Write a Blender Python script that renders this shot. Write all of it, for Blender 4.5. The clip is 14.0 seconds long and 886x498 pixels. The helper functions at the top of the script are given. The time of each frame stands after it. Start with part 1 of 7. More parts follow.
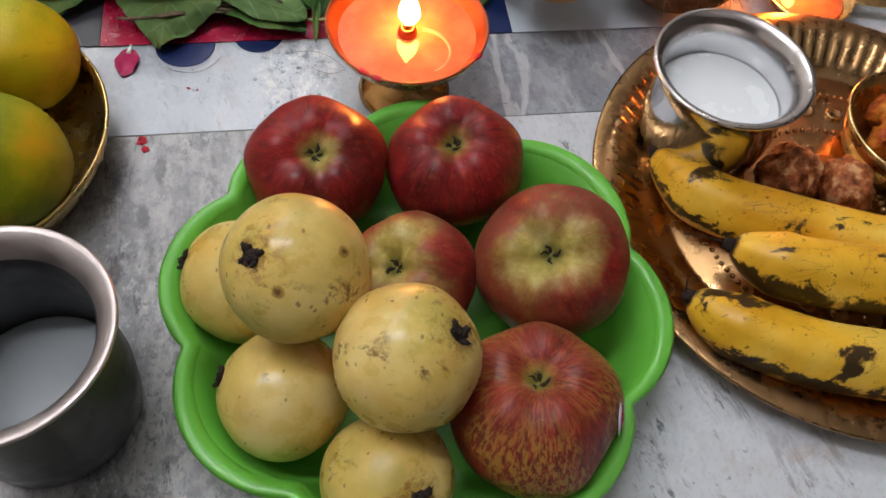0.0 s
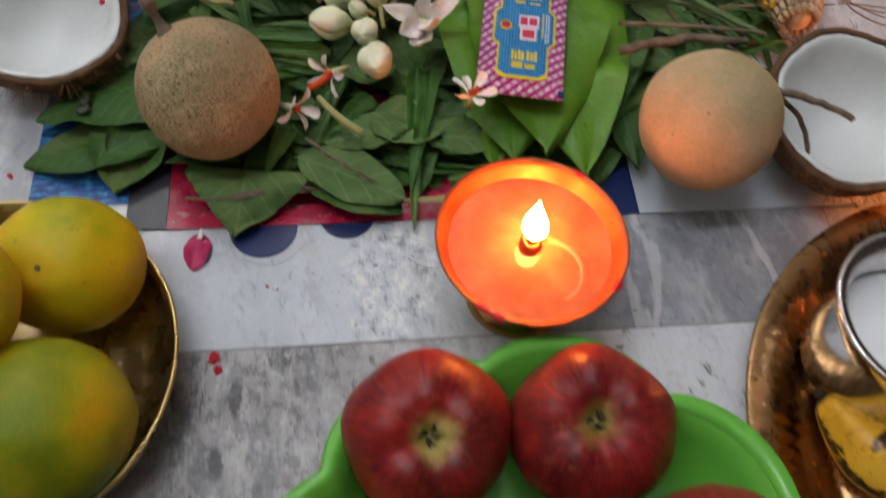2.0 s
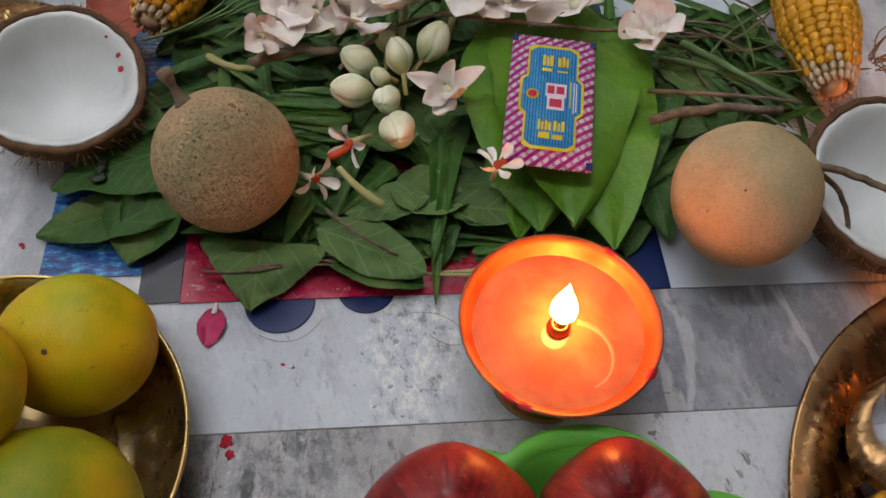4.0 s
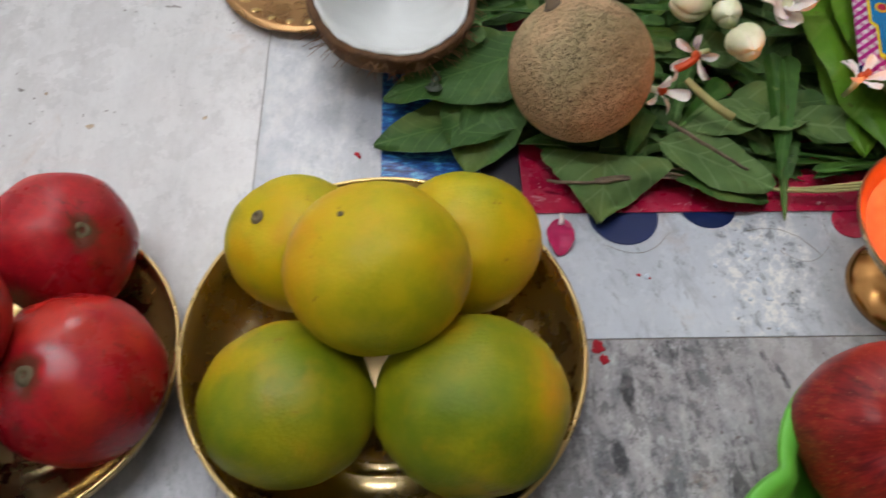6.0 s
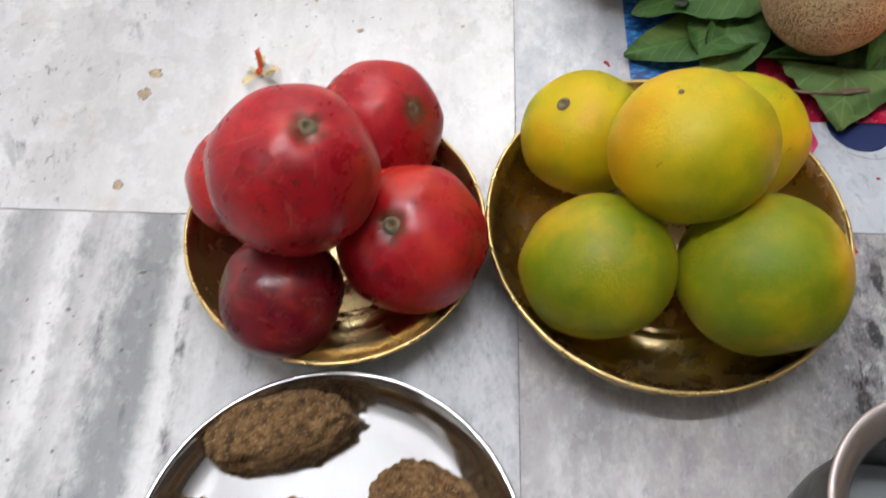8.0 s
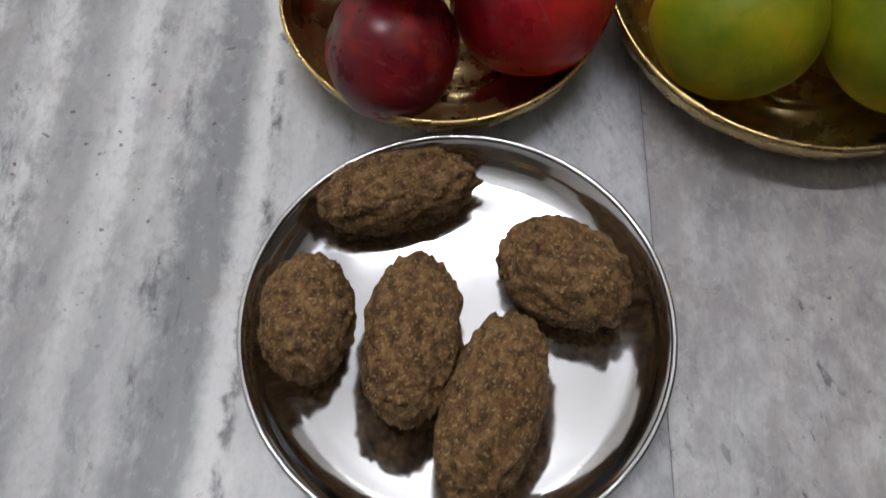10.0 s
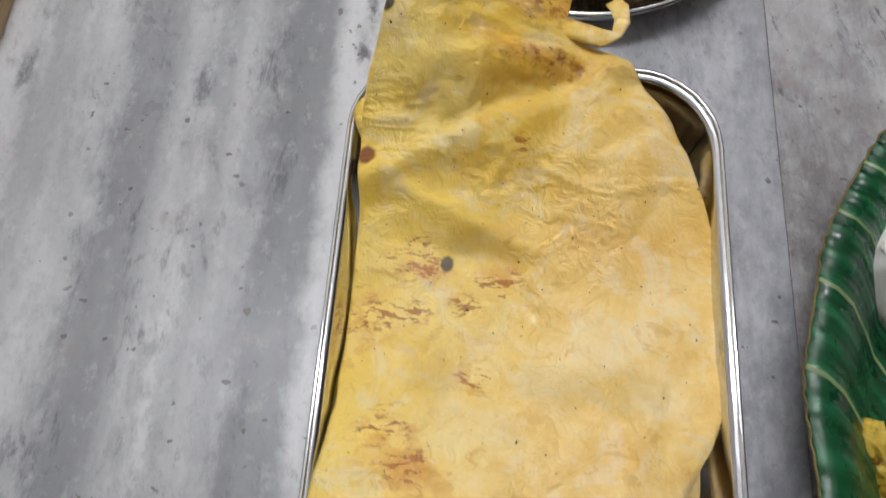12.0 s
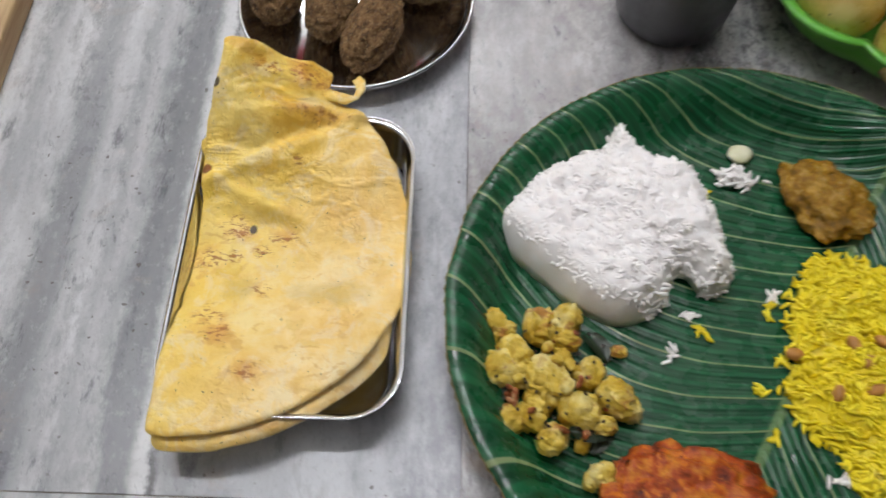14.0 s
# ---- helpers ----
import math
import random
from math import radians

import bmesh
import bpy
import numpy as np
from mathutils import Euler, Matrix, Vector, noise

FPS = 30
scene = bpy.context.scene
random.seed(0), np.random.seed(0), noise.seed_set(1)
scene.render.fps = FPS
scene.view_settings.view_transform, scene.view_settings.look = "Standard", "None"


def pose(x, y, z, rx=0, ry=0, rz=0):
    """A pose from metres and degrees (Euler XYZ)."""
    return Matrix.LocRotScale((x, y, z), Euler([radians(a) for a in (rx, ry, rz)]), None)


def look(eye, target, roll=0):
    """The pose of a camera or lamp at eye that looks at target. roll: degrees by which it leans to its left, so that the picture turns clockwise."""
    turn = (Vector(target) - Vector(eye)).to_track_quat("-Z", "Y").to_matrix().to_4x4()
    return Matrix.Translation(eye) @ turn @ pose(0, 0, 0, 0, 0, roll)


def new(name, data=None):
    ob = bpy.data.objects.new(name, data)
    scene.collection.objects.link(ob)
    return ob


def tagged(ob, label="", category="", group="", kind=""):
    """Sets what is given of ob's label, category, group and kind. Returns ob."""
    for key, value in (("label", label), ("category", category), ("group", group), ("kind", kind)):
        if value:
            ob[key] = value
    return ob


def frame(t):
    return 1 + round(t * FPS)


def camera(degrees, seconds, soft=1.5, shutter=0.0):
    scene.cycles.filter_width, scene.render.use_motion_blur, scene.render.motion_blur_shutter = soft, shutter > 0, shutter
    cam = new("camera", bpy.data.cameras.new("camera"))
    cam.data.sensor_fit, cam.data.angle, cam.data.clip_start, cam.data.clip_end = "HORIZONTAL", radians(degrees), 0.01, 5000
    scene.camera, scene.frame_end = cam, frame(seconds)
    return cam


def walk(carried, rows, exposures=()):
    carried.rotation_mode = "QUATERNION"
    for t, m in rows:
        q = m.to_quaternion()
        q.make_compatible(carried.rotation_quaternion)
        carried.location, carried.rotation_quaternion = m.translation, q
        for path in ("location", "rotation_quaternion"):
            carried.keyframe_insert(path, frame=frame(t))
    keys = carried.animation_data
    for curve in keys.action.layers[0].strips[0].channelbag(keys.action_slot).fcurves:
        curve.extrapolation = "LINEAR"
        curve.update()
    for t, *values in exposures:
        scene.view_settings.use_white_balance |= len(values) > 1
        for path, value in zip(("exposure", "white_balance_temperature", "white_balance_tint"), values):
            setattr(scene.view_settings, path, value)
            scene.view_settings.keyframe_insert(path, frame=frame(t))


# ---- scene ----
cam = camera(57.0, 14.0, soft=1.5, shutter=0.35)
PATH = [
    (0, (0.01, 0.081, 0.398), (0.281, 1.091, -1.306), 8.6),
    (0.5, (0.004, 0.09, 0.401), (0.273, 1.101, -1.304), 8.6),
    (1, (-0.004, 0.106, 0.387), (0.254, 1.111, -1.322), 8.6),
    (1.5, (-0.009, 0.141, 0.392), (0.201, 1.136, -1.33), 7.3),
    (2, (-0.019, 0.237, 0.397), (0.177, 1.234, -1.326), 7.1),
    (2.2, (-0.022, 0.261, 0.395), (0.167, 1.283, -1.313), 6.7),
    (4.3, (-0.02, 0.266, 0.393), (0.138, 1.342, -1.286), 5.2),
    (4.5, (-0.031, 0.267, 0.393), (0.126, 1.337, -1.289), 5.2),
    (5, (-0.09, 0.263, 0.387), (0.057, 1.322, -1.303), 5.0),
    (5.5, (-0.138, 0.252, 0.371), (-0.045, 1.311, -1.323), 3.2),
    (6, (-0.186, 0.242, 0.363), (-0.118, 1.288, -1.34), 2.6),
    (6.5, (-0.249, 0.235, 0.362), (-0.22, 1.255, -1.359), 1.5),
    (7, (-0.29, 0.225, 0.373), (-0.288, 1.228, -1.357), 0.7),
    (7.5, (-0.295, 0.213, 0.377), (-0.296, 1.214, -1.354), 0.6),
    (8, (-0.308, 0.184, 0.38), (-0.333, 1.154, -1.369), 0.4),
    (8.2, (-0.316, 0.168, 0.377), (-0.351, 1.116, -1.384), -0.1),
    (10.3, (-0.358, 0.103, 0.309), (-0.399, 0.955, -1.5), -0.9),
    (10.5, (-0.358, 0.083, 0.306), (-0.42, 0.932, -1.504), -2.1),
    (11, (-0.379, 0.01, 0.295), (-0.438, 0.812, -1.536), -0.6),
    (11.5, (-0.399, -0.046, 0.289), (-0.449, 0.725, -1.555), 0.1),
    (12, (-0.397, -0.07, 0.289), (-0.454, 0.69, -1.56), -0.4),
    (12.5, (-0.383, -0.097, 0.335), (-0.449, 0.642, -1.522), -1.1),
    (13, (-0.366, -0.118, 0.359), (-0.401, 0.638, -1.492), -0.9),
    (13.5, (-0.337, -0.147, 0.392), (-0.364, 0.696, -1.422), -0.1),
    (14, (-0.282, -0.207, 0.451), (-0.307, 0.742, -1.309), 0.3),
]
EXPOSURES = [(0.0, -0.16), (1.0, -0.17), (2.0, -0.47), (4.5, -0.6), (5.5, -0.40), (6.0, -0.24), (6.5, 0.15), (7.2, 0.22), (8.2, 0.17), (10.3, -0.48), (10.6, -0.36), (11.1, -0.14), (11.6, -0.36), (13.0, -0.38), (14.0, -0.2)]
walk(cam, [(t, look(eye, target, roll)) for t, eye, target, roll in PATH], EXPOSURES)

# ---- world and lamps: a closed room with one ceiling tube and small oil flames ----
world = bpy.data.worlds.new("room_world")
world.use_nodes = True
world.node_tree.nodes["Background"].inputs["Color"].default_value = (0.8, 0.86, 1.0, 1)
world.node_tree.nodes["Background"].inputs["Strength"].default_value = 0.02
scene.world = world

TUBE_AT, TUBE_GLOW = (-0.55, 0.47, 1.95), 192.0
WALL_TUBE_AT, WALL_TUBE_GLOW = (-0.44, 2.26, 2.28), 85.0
FLAME_GLOW = 180.0


# ---- helpers of this scene ----
def col(code):
    """Linear colour from a hex code."""
    v = [int(code[i:i + 2], 16) / 255 for i in (1, 3, 5)]
    return tuple(c / 12.92 if c <= 0.04045 else ((c + 0.055) / 1.055) ** 2.4 for c in v) + (1.0,)


def finish(bm, smooth=True):
    me = bpy.data.meshes.new("mesh")
    bmesh.ops.recalc_face_normals(bm, faces=bm.faces)
    for f in bm.faces:
        f.smooth = smooth
    bm.to_mesh(me)
    bm.free()
    return me


def part(name, bm, material, parent, label="", m=None, smooth=True):
    """Links a bmesh (or a mesh) as one mesh object under a thing or a part."""
    me = finish(bm, smooth) if isinstance(bm, bmesh.types.BMesh) else bm
    if not me.materials:
        me.materials.append(material)
    ob = new(name, me)
    ob.parent = parent
    if m is not None:
        ob.matrix_local = m
    if label:
        ob["label"] = label
    return ob


def thing(name, m, label, category, group="", kind=""):
    ob = new(name)
    ob.empty_display_size = 0.02
    ob.matrix_world = m
    return tagged(ob, label, category, group, kind)


def solid(name, bm, material, m, label, category, group="", kind="", smooth=True):
    """A thing that is one mesh."""
    me = finish(bm, smooth) if isinstance(bm, bmesh.types.BMesh) else bm
    if not me.materials:
        me.materials.append(material)
    ob = new(name, me)
    ob.matrix_world = m
    return tagged(ob, label, category, group, kind)


def along(place, axis, spin=0.0):
    """A pose at place with its z along axis."""
    return Matrix.Translation(place) @ Vector(axis).to_track_quat("Z", "Y").to_matrix().to_4x4() @ pose(0, 0, 0, 0, 0, spin)


def lathe(profile, seg=64, wave=None):
    """A turned body from (radius, z) pairs; wave(angle, radius, z) may change the radius."""
    bm = bmesh.new()
    rings = []
    for r, z in profile:
        if r < 1e-6:
            rings.append([bm.verts.new((0, 0, z))])
            continue
        ring = []
        for i in range(seg):
            a = 2 * math.pi * i / seg
            q = wave(a, r, z) if wave else r
            ring.append(bm.verts.new((q * math.cos(a), q * math.sin(a), z)))
        rings.append(ring)
    for a, b in zip(rings, rings[1:]):
        for i in range(seg):
            j = (i + 1) % seg
            if len(a) == 1 and len(b) == 1:
                continue
            if len(a) == 1:
                bm.faces.new((a[0], b[i], b[j]))
            elif len(b) == 1:
                bm.faces.new((a[i], b[0], a[j]))
            else:
                bm.faces.new((a[i], b[i], b[j], a[j]))
    return bm


def ball(radius, shape, seg=40, rings=28):
    """A fruit body: shape(polar angle from the top, turn) gives (radius factor, height shift)."""
    bm = bmesh.new()
    rows = []
    for k in range(rings + 1):
        p = math.pi * k / rings
        count = 1 if k in (0, rings) else seg
        row = []
        for i in range(count):
            a = 2 * math.pi * i / seg
            f, dz = shape(p, a)
            row.append(bm.verts.new((radius * f * math.sin(p) * math.cos(a), radius * f * math.sin(p) * math.sin(a), radius * (f * math.cos(p) + dz))))
        rows.append(row)
    for a, b in zip(rows, rows[1:]):
        for i in range(seg):
            j = (i + 1) % seg
            if len(a) == 1:
                bm.faces.new((a[0], b[i], b[j]))
            elif len(b) == 1:
                bm.faces.new((a[i], b[0], a[j]))
            else:
                bm.faces.new((a[i], b[i], b[j], a[j]))
    return bm


def lump(rx, ry, rz, rough, freq, seed, seg=36, rings=24, power=1.0):
    """An uneven lump."""
    shift = Vector((seed * 3.7, seed * 1.9, seed * 5.3))

    def shape(p, a):
        d = Vector((math.sin(p) * math.cos(a), math.sin(p) * math.sin(a), math.cos(p)))
        n = noise.fractal(d * freq + shift, 0.9, 2.0, 4)
        return 1 + rough * n, 0
    bm = ball(1.0, shape, seg, rings)
    for v in bm.verts:
        c = v.co
        v.co = Vector((math.copysign(abs(c.x) ** power, c.x) * rx, math.copysign(abs(c.y) ** power, c.y) * ry, math.copysign(abs(c.z) ** power, c.z) * rz))
    return bm


def tube(points, radius, sides=8, taper=1.0):
    """A round stalk along points; taper is the end's radius factor."""
    bm = bmesh.new()
    pts = [Vector(p) for p in points]
    rings = []
    for i, p in enumerate(pts):
        d = (pts[min(i + 1, len(pts) - 1)] - pts[max(i - 1, 0)]).normalized()
        side = d.cross(Vector((0, 0, 1)))
        side = side.normalized() if side.length > 1e-3 else Vector((1, 0, 0))
        up = side.cross(d)
        r = radius(i / (len(pts) - 1)) if callable(radius) else radius * (1 + (taper - 1) * i / (len(pts) - 1))
        rings.append([bm.verts.new(p + r * (math.cos(2 * math.pi * k / sides) * side + math.sin(2 * math.pi * k / sides) * up)) for k in range(sides)])
    for a, b in zip(rings, rings[1:]):
        for k in range(sides):
            bm.faces.new((a[k], a[(k + 1) % sides], b[(k + 1) % sides], b[k]))
    bm.faces.new(rings[0])
    bm.faces.new(rings[-1])
    return bm


def curve_points(a, b, bow, n=10, lift=0.0):
    """Points from a to b that bow sideways and rise in the middle."""
    a, b = Vector(a), Vector(b)
    side = (b - a).cross(Vector((0, 0, 1)))
    out = []
    for i in range(n + 1):
        u = i / n
        s = 4 * u * (1 - u)
        out.append(a.lerp(b, u) + side * bow * s + Vector((0, 0, lift * s)))
    return out


def box(x0, x1, y0, y1, z0, z1, bevel=0.0):
    bm = bmesh.new()
    bmesh.ops.create_cube(bm, size=1)
    for v in bm.verts:
        v.co = Vector(((x0 + x1) / 2 + v.co.x * (x1 - x0), (y0 + y1) / 2 + v.co.y * (y1 - y0), (z0 + z1) / 2 + v.co.z * (z1 - z0)))
    if bevel:
        bmesh.ops.bevel(bm, geom=bm.edges[:], offset=bevel, segments=2, profile=0.6, affect="EDGES")
    return bm


# ---- materials ----
class Nodes:
    """A short way to write node materials in object space."""

    def __init__(self, name, vary=True):
        self.mat = bpy.data.materials.new(name)
        self.mat.use_nodes = True
        self.tree = self.mat.node_tree
        self.bsdf = self.tree.nodes["Principled BSDF"]
        co = self.add("ShaderNodeTexCoord")
        self.place = co.outputs["Object"]
        self.raw = co.outputs["Object"]
        self.info = self.add("ShaderNodeObjectInfo")
        if vary:
            k = self.vmath("MULTIPLY", self.vec(self.info.outputs["Random"], self.info.outputs["Random"], self.info.outputs["Random"]), (7.3, 3.1, 5.7))
            self.place = self.vmath("ADD", self.raw, k)

    def add(self, kind):
        return self.tree.nodes.new(kind)

    def put(self, socket, value):
        if isinstance(value, bpy.types.NodeSocket):
            self.tree.links.new(value, socket)
        else:
            socket.default_value = value

    def vec(self, x, y, z):
        n = self.add("ShaderNodeCombineXYZ")
        for s, v in zip(n.inputs, (x, y, z)):
            self.put(s, v)
        return n.outputs[0]

    def vmath(self, op, a, b):
        n = self.add("ShaderNodeVectorMath")
        n.operation = op
        self.put(n.inputs[0], a)
        self.put(n.inputs[1], b)
        return n.outputs[0]

    def math(self, op, a, b=0.0, clamp=False):
        n = self.add("ShaderNodeMath")
        n.operation, n.use_clamp = op, clamp
        self.put(n.inputs[0], a)
        self.put(n.inputs[1], b)
        return n.outputs[0]

    def xyz(self, v=None):
        n = self.add("ShaderNodeSeparateXYZ")
        self.put(n.inputs[0], v if v is not None else self.raw)
        return n.outputs

    def noise(self, scale, detail=4.0, rough=0.55, stretch=None, at=None, distort=0.0):
        n = self.add("ShaderNodeTexNoise")
        where = at if at is not None else self.place
        if stretch:
            where = self.vmath("MULTIPLY", where, stretch)
        self.put(n.inputs["Vector"], where)
        n.inputs["Scale"].default_value, n.inputs["Detail"].default_value = scale, detail
        n.inputs["Roughness"].default_value, n.inputs["Distortion"].default_value = rough, distort
        return n.outputs["Fac"]

    def cells(self, scale, stretch=None, feature="F1", at=None):
        n = self.add("ShaderNodeTexVoronoi")
        n.feature = feature
        where = at if at is not None else self.place
        if stretch:
            where = self.vmath("MULTIPLY", where, stretch)
        self.put(n.inputs["Vector"], where)
        n.inputs["Scale"].default_value = scale
        return n.outputs["Distance"]

    def ramp(self, fac, stops, smooth=False):
        n = self.add("ShaderNodeValToRGB")
        el = n.color_ramp.elements
        while len(el) < len(stops):
            el.new(0.5)
        for e, (p, c) in zip(el, stops):
            e.position, e.color = p, (c if isinstance(c, tuple) else (c, c, c, 1))
        if smooth:
            n.color_ramp.interpolation = "EASE"
        self.put(n.inputs["Fac"], fac)
        return n.outputs["Color"]

    def step(self, fac, lo, hi):
        n = self.add("ShaderNodeMapRange")
        n.interpolation_type = "SMOOTHSTEP"
        self.put(n.inputs["Value"], fac)
        n.inputs["From Min"].default_value, n.inputs["From Max"].default_value = lo, hi
        return n.outputs["Result"]

    def mix(self, fac, a, b, blend="MIX"):
        n = self.add("ShaderNodeMix")
        n.data_type, n.blend_type = "RGBA", blend
        self.put(n.inputs["Factor"], fac)
        self.put(n.inputs[6], a)
        self.put(n.inputs[7], b)
        return n.outputs[2]

    def bump(self, height, strength, distance):
        n = self.add("ShaderNodeBump")
        n.inputs["Strength"].default_value, n.inputs["Distance"].default_value = strength, distance
        self.put(n.inputs["Height"], height)
        old = self.bsdf.inputs["Normal"]
        if old.links:
            self.put(n.inputs["Normal"], old.links[0].from_socket)
        self.put(old, n.outputs["Normal"])

    def done(self, color, rough=0.5, metal=0.0, spec=0.5, coat=0.0, sss=0.0, sss_radius=0.004):
        b = self.bsdf.inputs
        self.put(b["Base Color"], color)
        self.put(b["Roughness"], rough)
        b["Metallic"].default_value, b["Specular IOR Level"].default_value = metal, spec
        b["Coat Weight"].default_value, b["Coat Roughness"].default_value = coat, 0.15
        if sss:
            b["Subsurface Weight"].default_value, b["Subsurface Scale"].default_value = sss, sss_radius
            b["Subsurface Radius"].default_value = (1.0, 0.7, 0.4)
        return self.mat


def marble(name, light, dark, streak, speck, wavy, warm=0.0, feature=None, pepper=0.14, gloss=(0.20, 0.34)):
    """Polished marble: cloudy ground, streaks that run along y, dark grains; feature(n, colour) adds veins of its own."""
    n = Nodes(name, vary=True)
    fine = n.noise(75, 8, 0.74, stretch=(1.1, 0.6, 1.0))
    grit = n.math("MULTIPLY", n.math("SUBTRACT", fine, 0.5), 0.8)
    cloud = n.math("ADD", n.noise(9, 6, 0.62, stretch=(1.0, 0.4, 1.0)), n.math("MULTIPLY", grit, 0.9))
    base = n.ramp(cloud, [(0.34, dark), (0.50, light), (0.68, col("#e2e2e1"))])
    band = n.math("ADD", n.noise(12, 5, 0.6, stretch=(2.0, 0.10, 1.0), distort=wavy), grit)
    base = n.mix(n.math("MULTIPLY", n.step(band, 0.38, 0.70), streak), base, col("#74767b"))
    if feature:
        base = feature(n, base, grit)
    here = n.math("ADD", 0.15, n.math("MULTIPLY", n.step(n.noise(7, 4, 0.6, stretch=(1.5, 0.4, 1.0)), 0.46, 0.58), 1.0))
    slant = n.vmath("ADD", n.place, n.vec(n.math("MULTIPLY", n.xyz(n.place)[1], 0.25), 0.0, 0.0))
    blot = n.noise(34, 8, 0.76, stretch=(1.5, 0.5, 1.0), distort=0.5, at=slant)
    base = n.mix(n.math("MULTIPLY", n.math("MULTIPLY", n.step(blot, 0.54, 0.64), here), speck * 0.9), base, col("#66686d"))
    spot = n.noise(90, 6, 0.74, stretch=(1.4, 0.6, 1.0), at=slant)
    base = n.mix(n.math("MULTIPLY", n.math("MULTIPLY", n.step(spot, 0.58, 0.66), here), min(0.8, speck * 1.2)), base, col("#46464a"))
    dust = n.noise(330, 4, 0.65, stretch=(1.0, 0.8, 1.0))
    base = n.mix(n.math("MULTIPLY", n.step(dust, 0.50, 0.66), pepper), base, col("#737477"))
    glint = n.noise(190, 5, 0.7, stretch=(1.0, 0.7, 1.0))
    base = n.mix(n.math("MULTIPLY", n.step(glint, 0.54, 0.68), 0.14), base, col("#efefec"))
    dirt = n.math("MULTIPLY", n.step(n.noise(230, 2, 0.4), 0.70, 0.74), n.step(n.noise(11, 3), 0.46, 0.60))
    base = n.mix(n.math("MULTIPLY", dirt, 0.7), base, col("#4c3d33"))
    rust = n.noise(21, 6, 0.68, distort=0.4)
    base = n.mix(n.math("MULTIPLY", n.step(rust, 0.58, 0.74), 0.28 + warm), base, col("#b59a86"))
    n.bump(n.noise(160, 3), 0.05, 0.0008)
    rough = n.ramp(n.noise(24, 5, 0.65), [(0.35, gloss[0]), (0.65, gloss[1])])
    return n.done(base, rough, spec=0.5)


def long_vein(n, base, grit):
    """Soft grey bands and one dark ragged vein with a pale flank along the tile; shade and grey-purple streaks painted
    by the right joint.
    """
    x, y, z = n.xyz()
    lane = n.vec(n.math("ADD", x, n.math("MULTIPLY", y, 0.012)), n.math("MULTIPLY", y, 0.07), 0.0)
    bands = n.math("ADD", n.noise(26, 4, 0.55, at=lane), n.math("MULTIPLY", grit, 0.9))
    base = n.mix(n.math("MULTIPLY", n.step(bands, 0.34, 0.74), 0.50), base, col("#6c6e72"))
    for centre, half, amount in ((0.074, 0.013, 0.75), (0.006, 0.012, 0.55), (-0.035, 0.008, 0.35), (0.040, 0.006, 0.30)):
        gap = n.math("ABSOLUTE", n.math("ADD", n.math("SUBTRACT", x, centre), n.math("ADD", n.math("MULTIPLY", grit, 0.035), n.math("MULTIPLY", n.math("SUBTRACT", n.noise(7, 3), 0.5), 0.02))))
        base = n.mix(n.math("MULTIPLY", n.step(gap, half * 1.5, half * 0.4), amount), base, col("#6c6e72"))
    fleck = n.noise(52, 6, 0.75, stretch=(1.5, 0.5, 1.0), distort=0.3)
    base = n.mix(n.math("MULTIPLY", n.math("MULTIPLY", n.step(fleck, 0.54, 0.68), n.step(bands, 0.42, 0.62)), 0.65), base, col("#4a4b50"))
    wob = n.math("MULTIPLY", n.math("SUBTRACT", n.noise(22, 5, 0.7, stretch=(0.1, 1, 1)), 0.5), 0.022)
    off = n.math("ADD", n.math("SUBTRACT", x, 0.0945), n.math("ADD", wob, n.math("MULTIPLY", grit, 0.012)))
    pale = n.math("MULTIPLY", n.step(off, -0.014, -0.005), n.step(off, 0.001, -0.003))
    base = n.mix(n.math("MULTIPLY", pale, 0.75), base, col("#dadada"))
    dark = n.math("MULTIPLY", n.step(off, -0.0024, 0.0006), n.step(off, 0.0066, 0.0020))
    dark = n.math("MULTIPLY", dark, n.step(n.noise(70, 5, 0.7, stretch=(1, 0.5, 1)), 0.44, 0.60))
    base = n.mix(n.math("MULTIPLY", dark, 0.85), base, col("#3f393c"))
    right = n.step(off, 0.004, 0.05)
    base = n.mix(n.math("MULTIPLY", right, 0.40), base, col("#b0b4bc"))
    # shade right of the steel tray, painted over the grey-purple streaks by the joint
    seam_shade = n.math("MULTIPLY", n.step(n.math("ADD", x, n.math("MULTIPLY", grit, 0.05)), 0.215, 0.250), n.step(bands, 0.22, 0.62))
    return n.mix(n.math("MULTIPLY", seam_shade, 0.60), base, col("#77767e"))


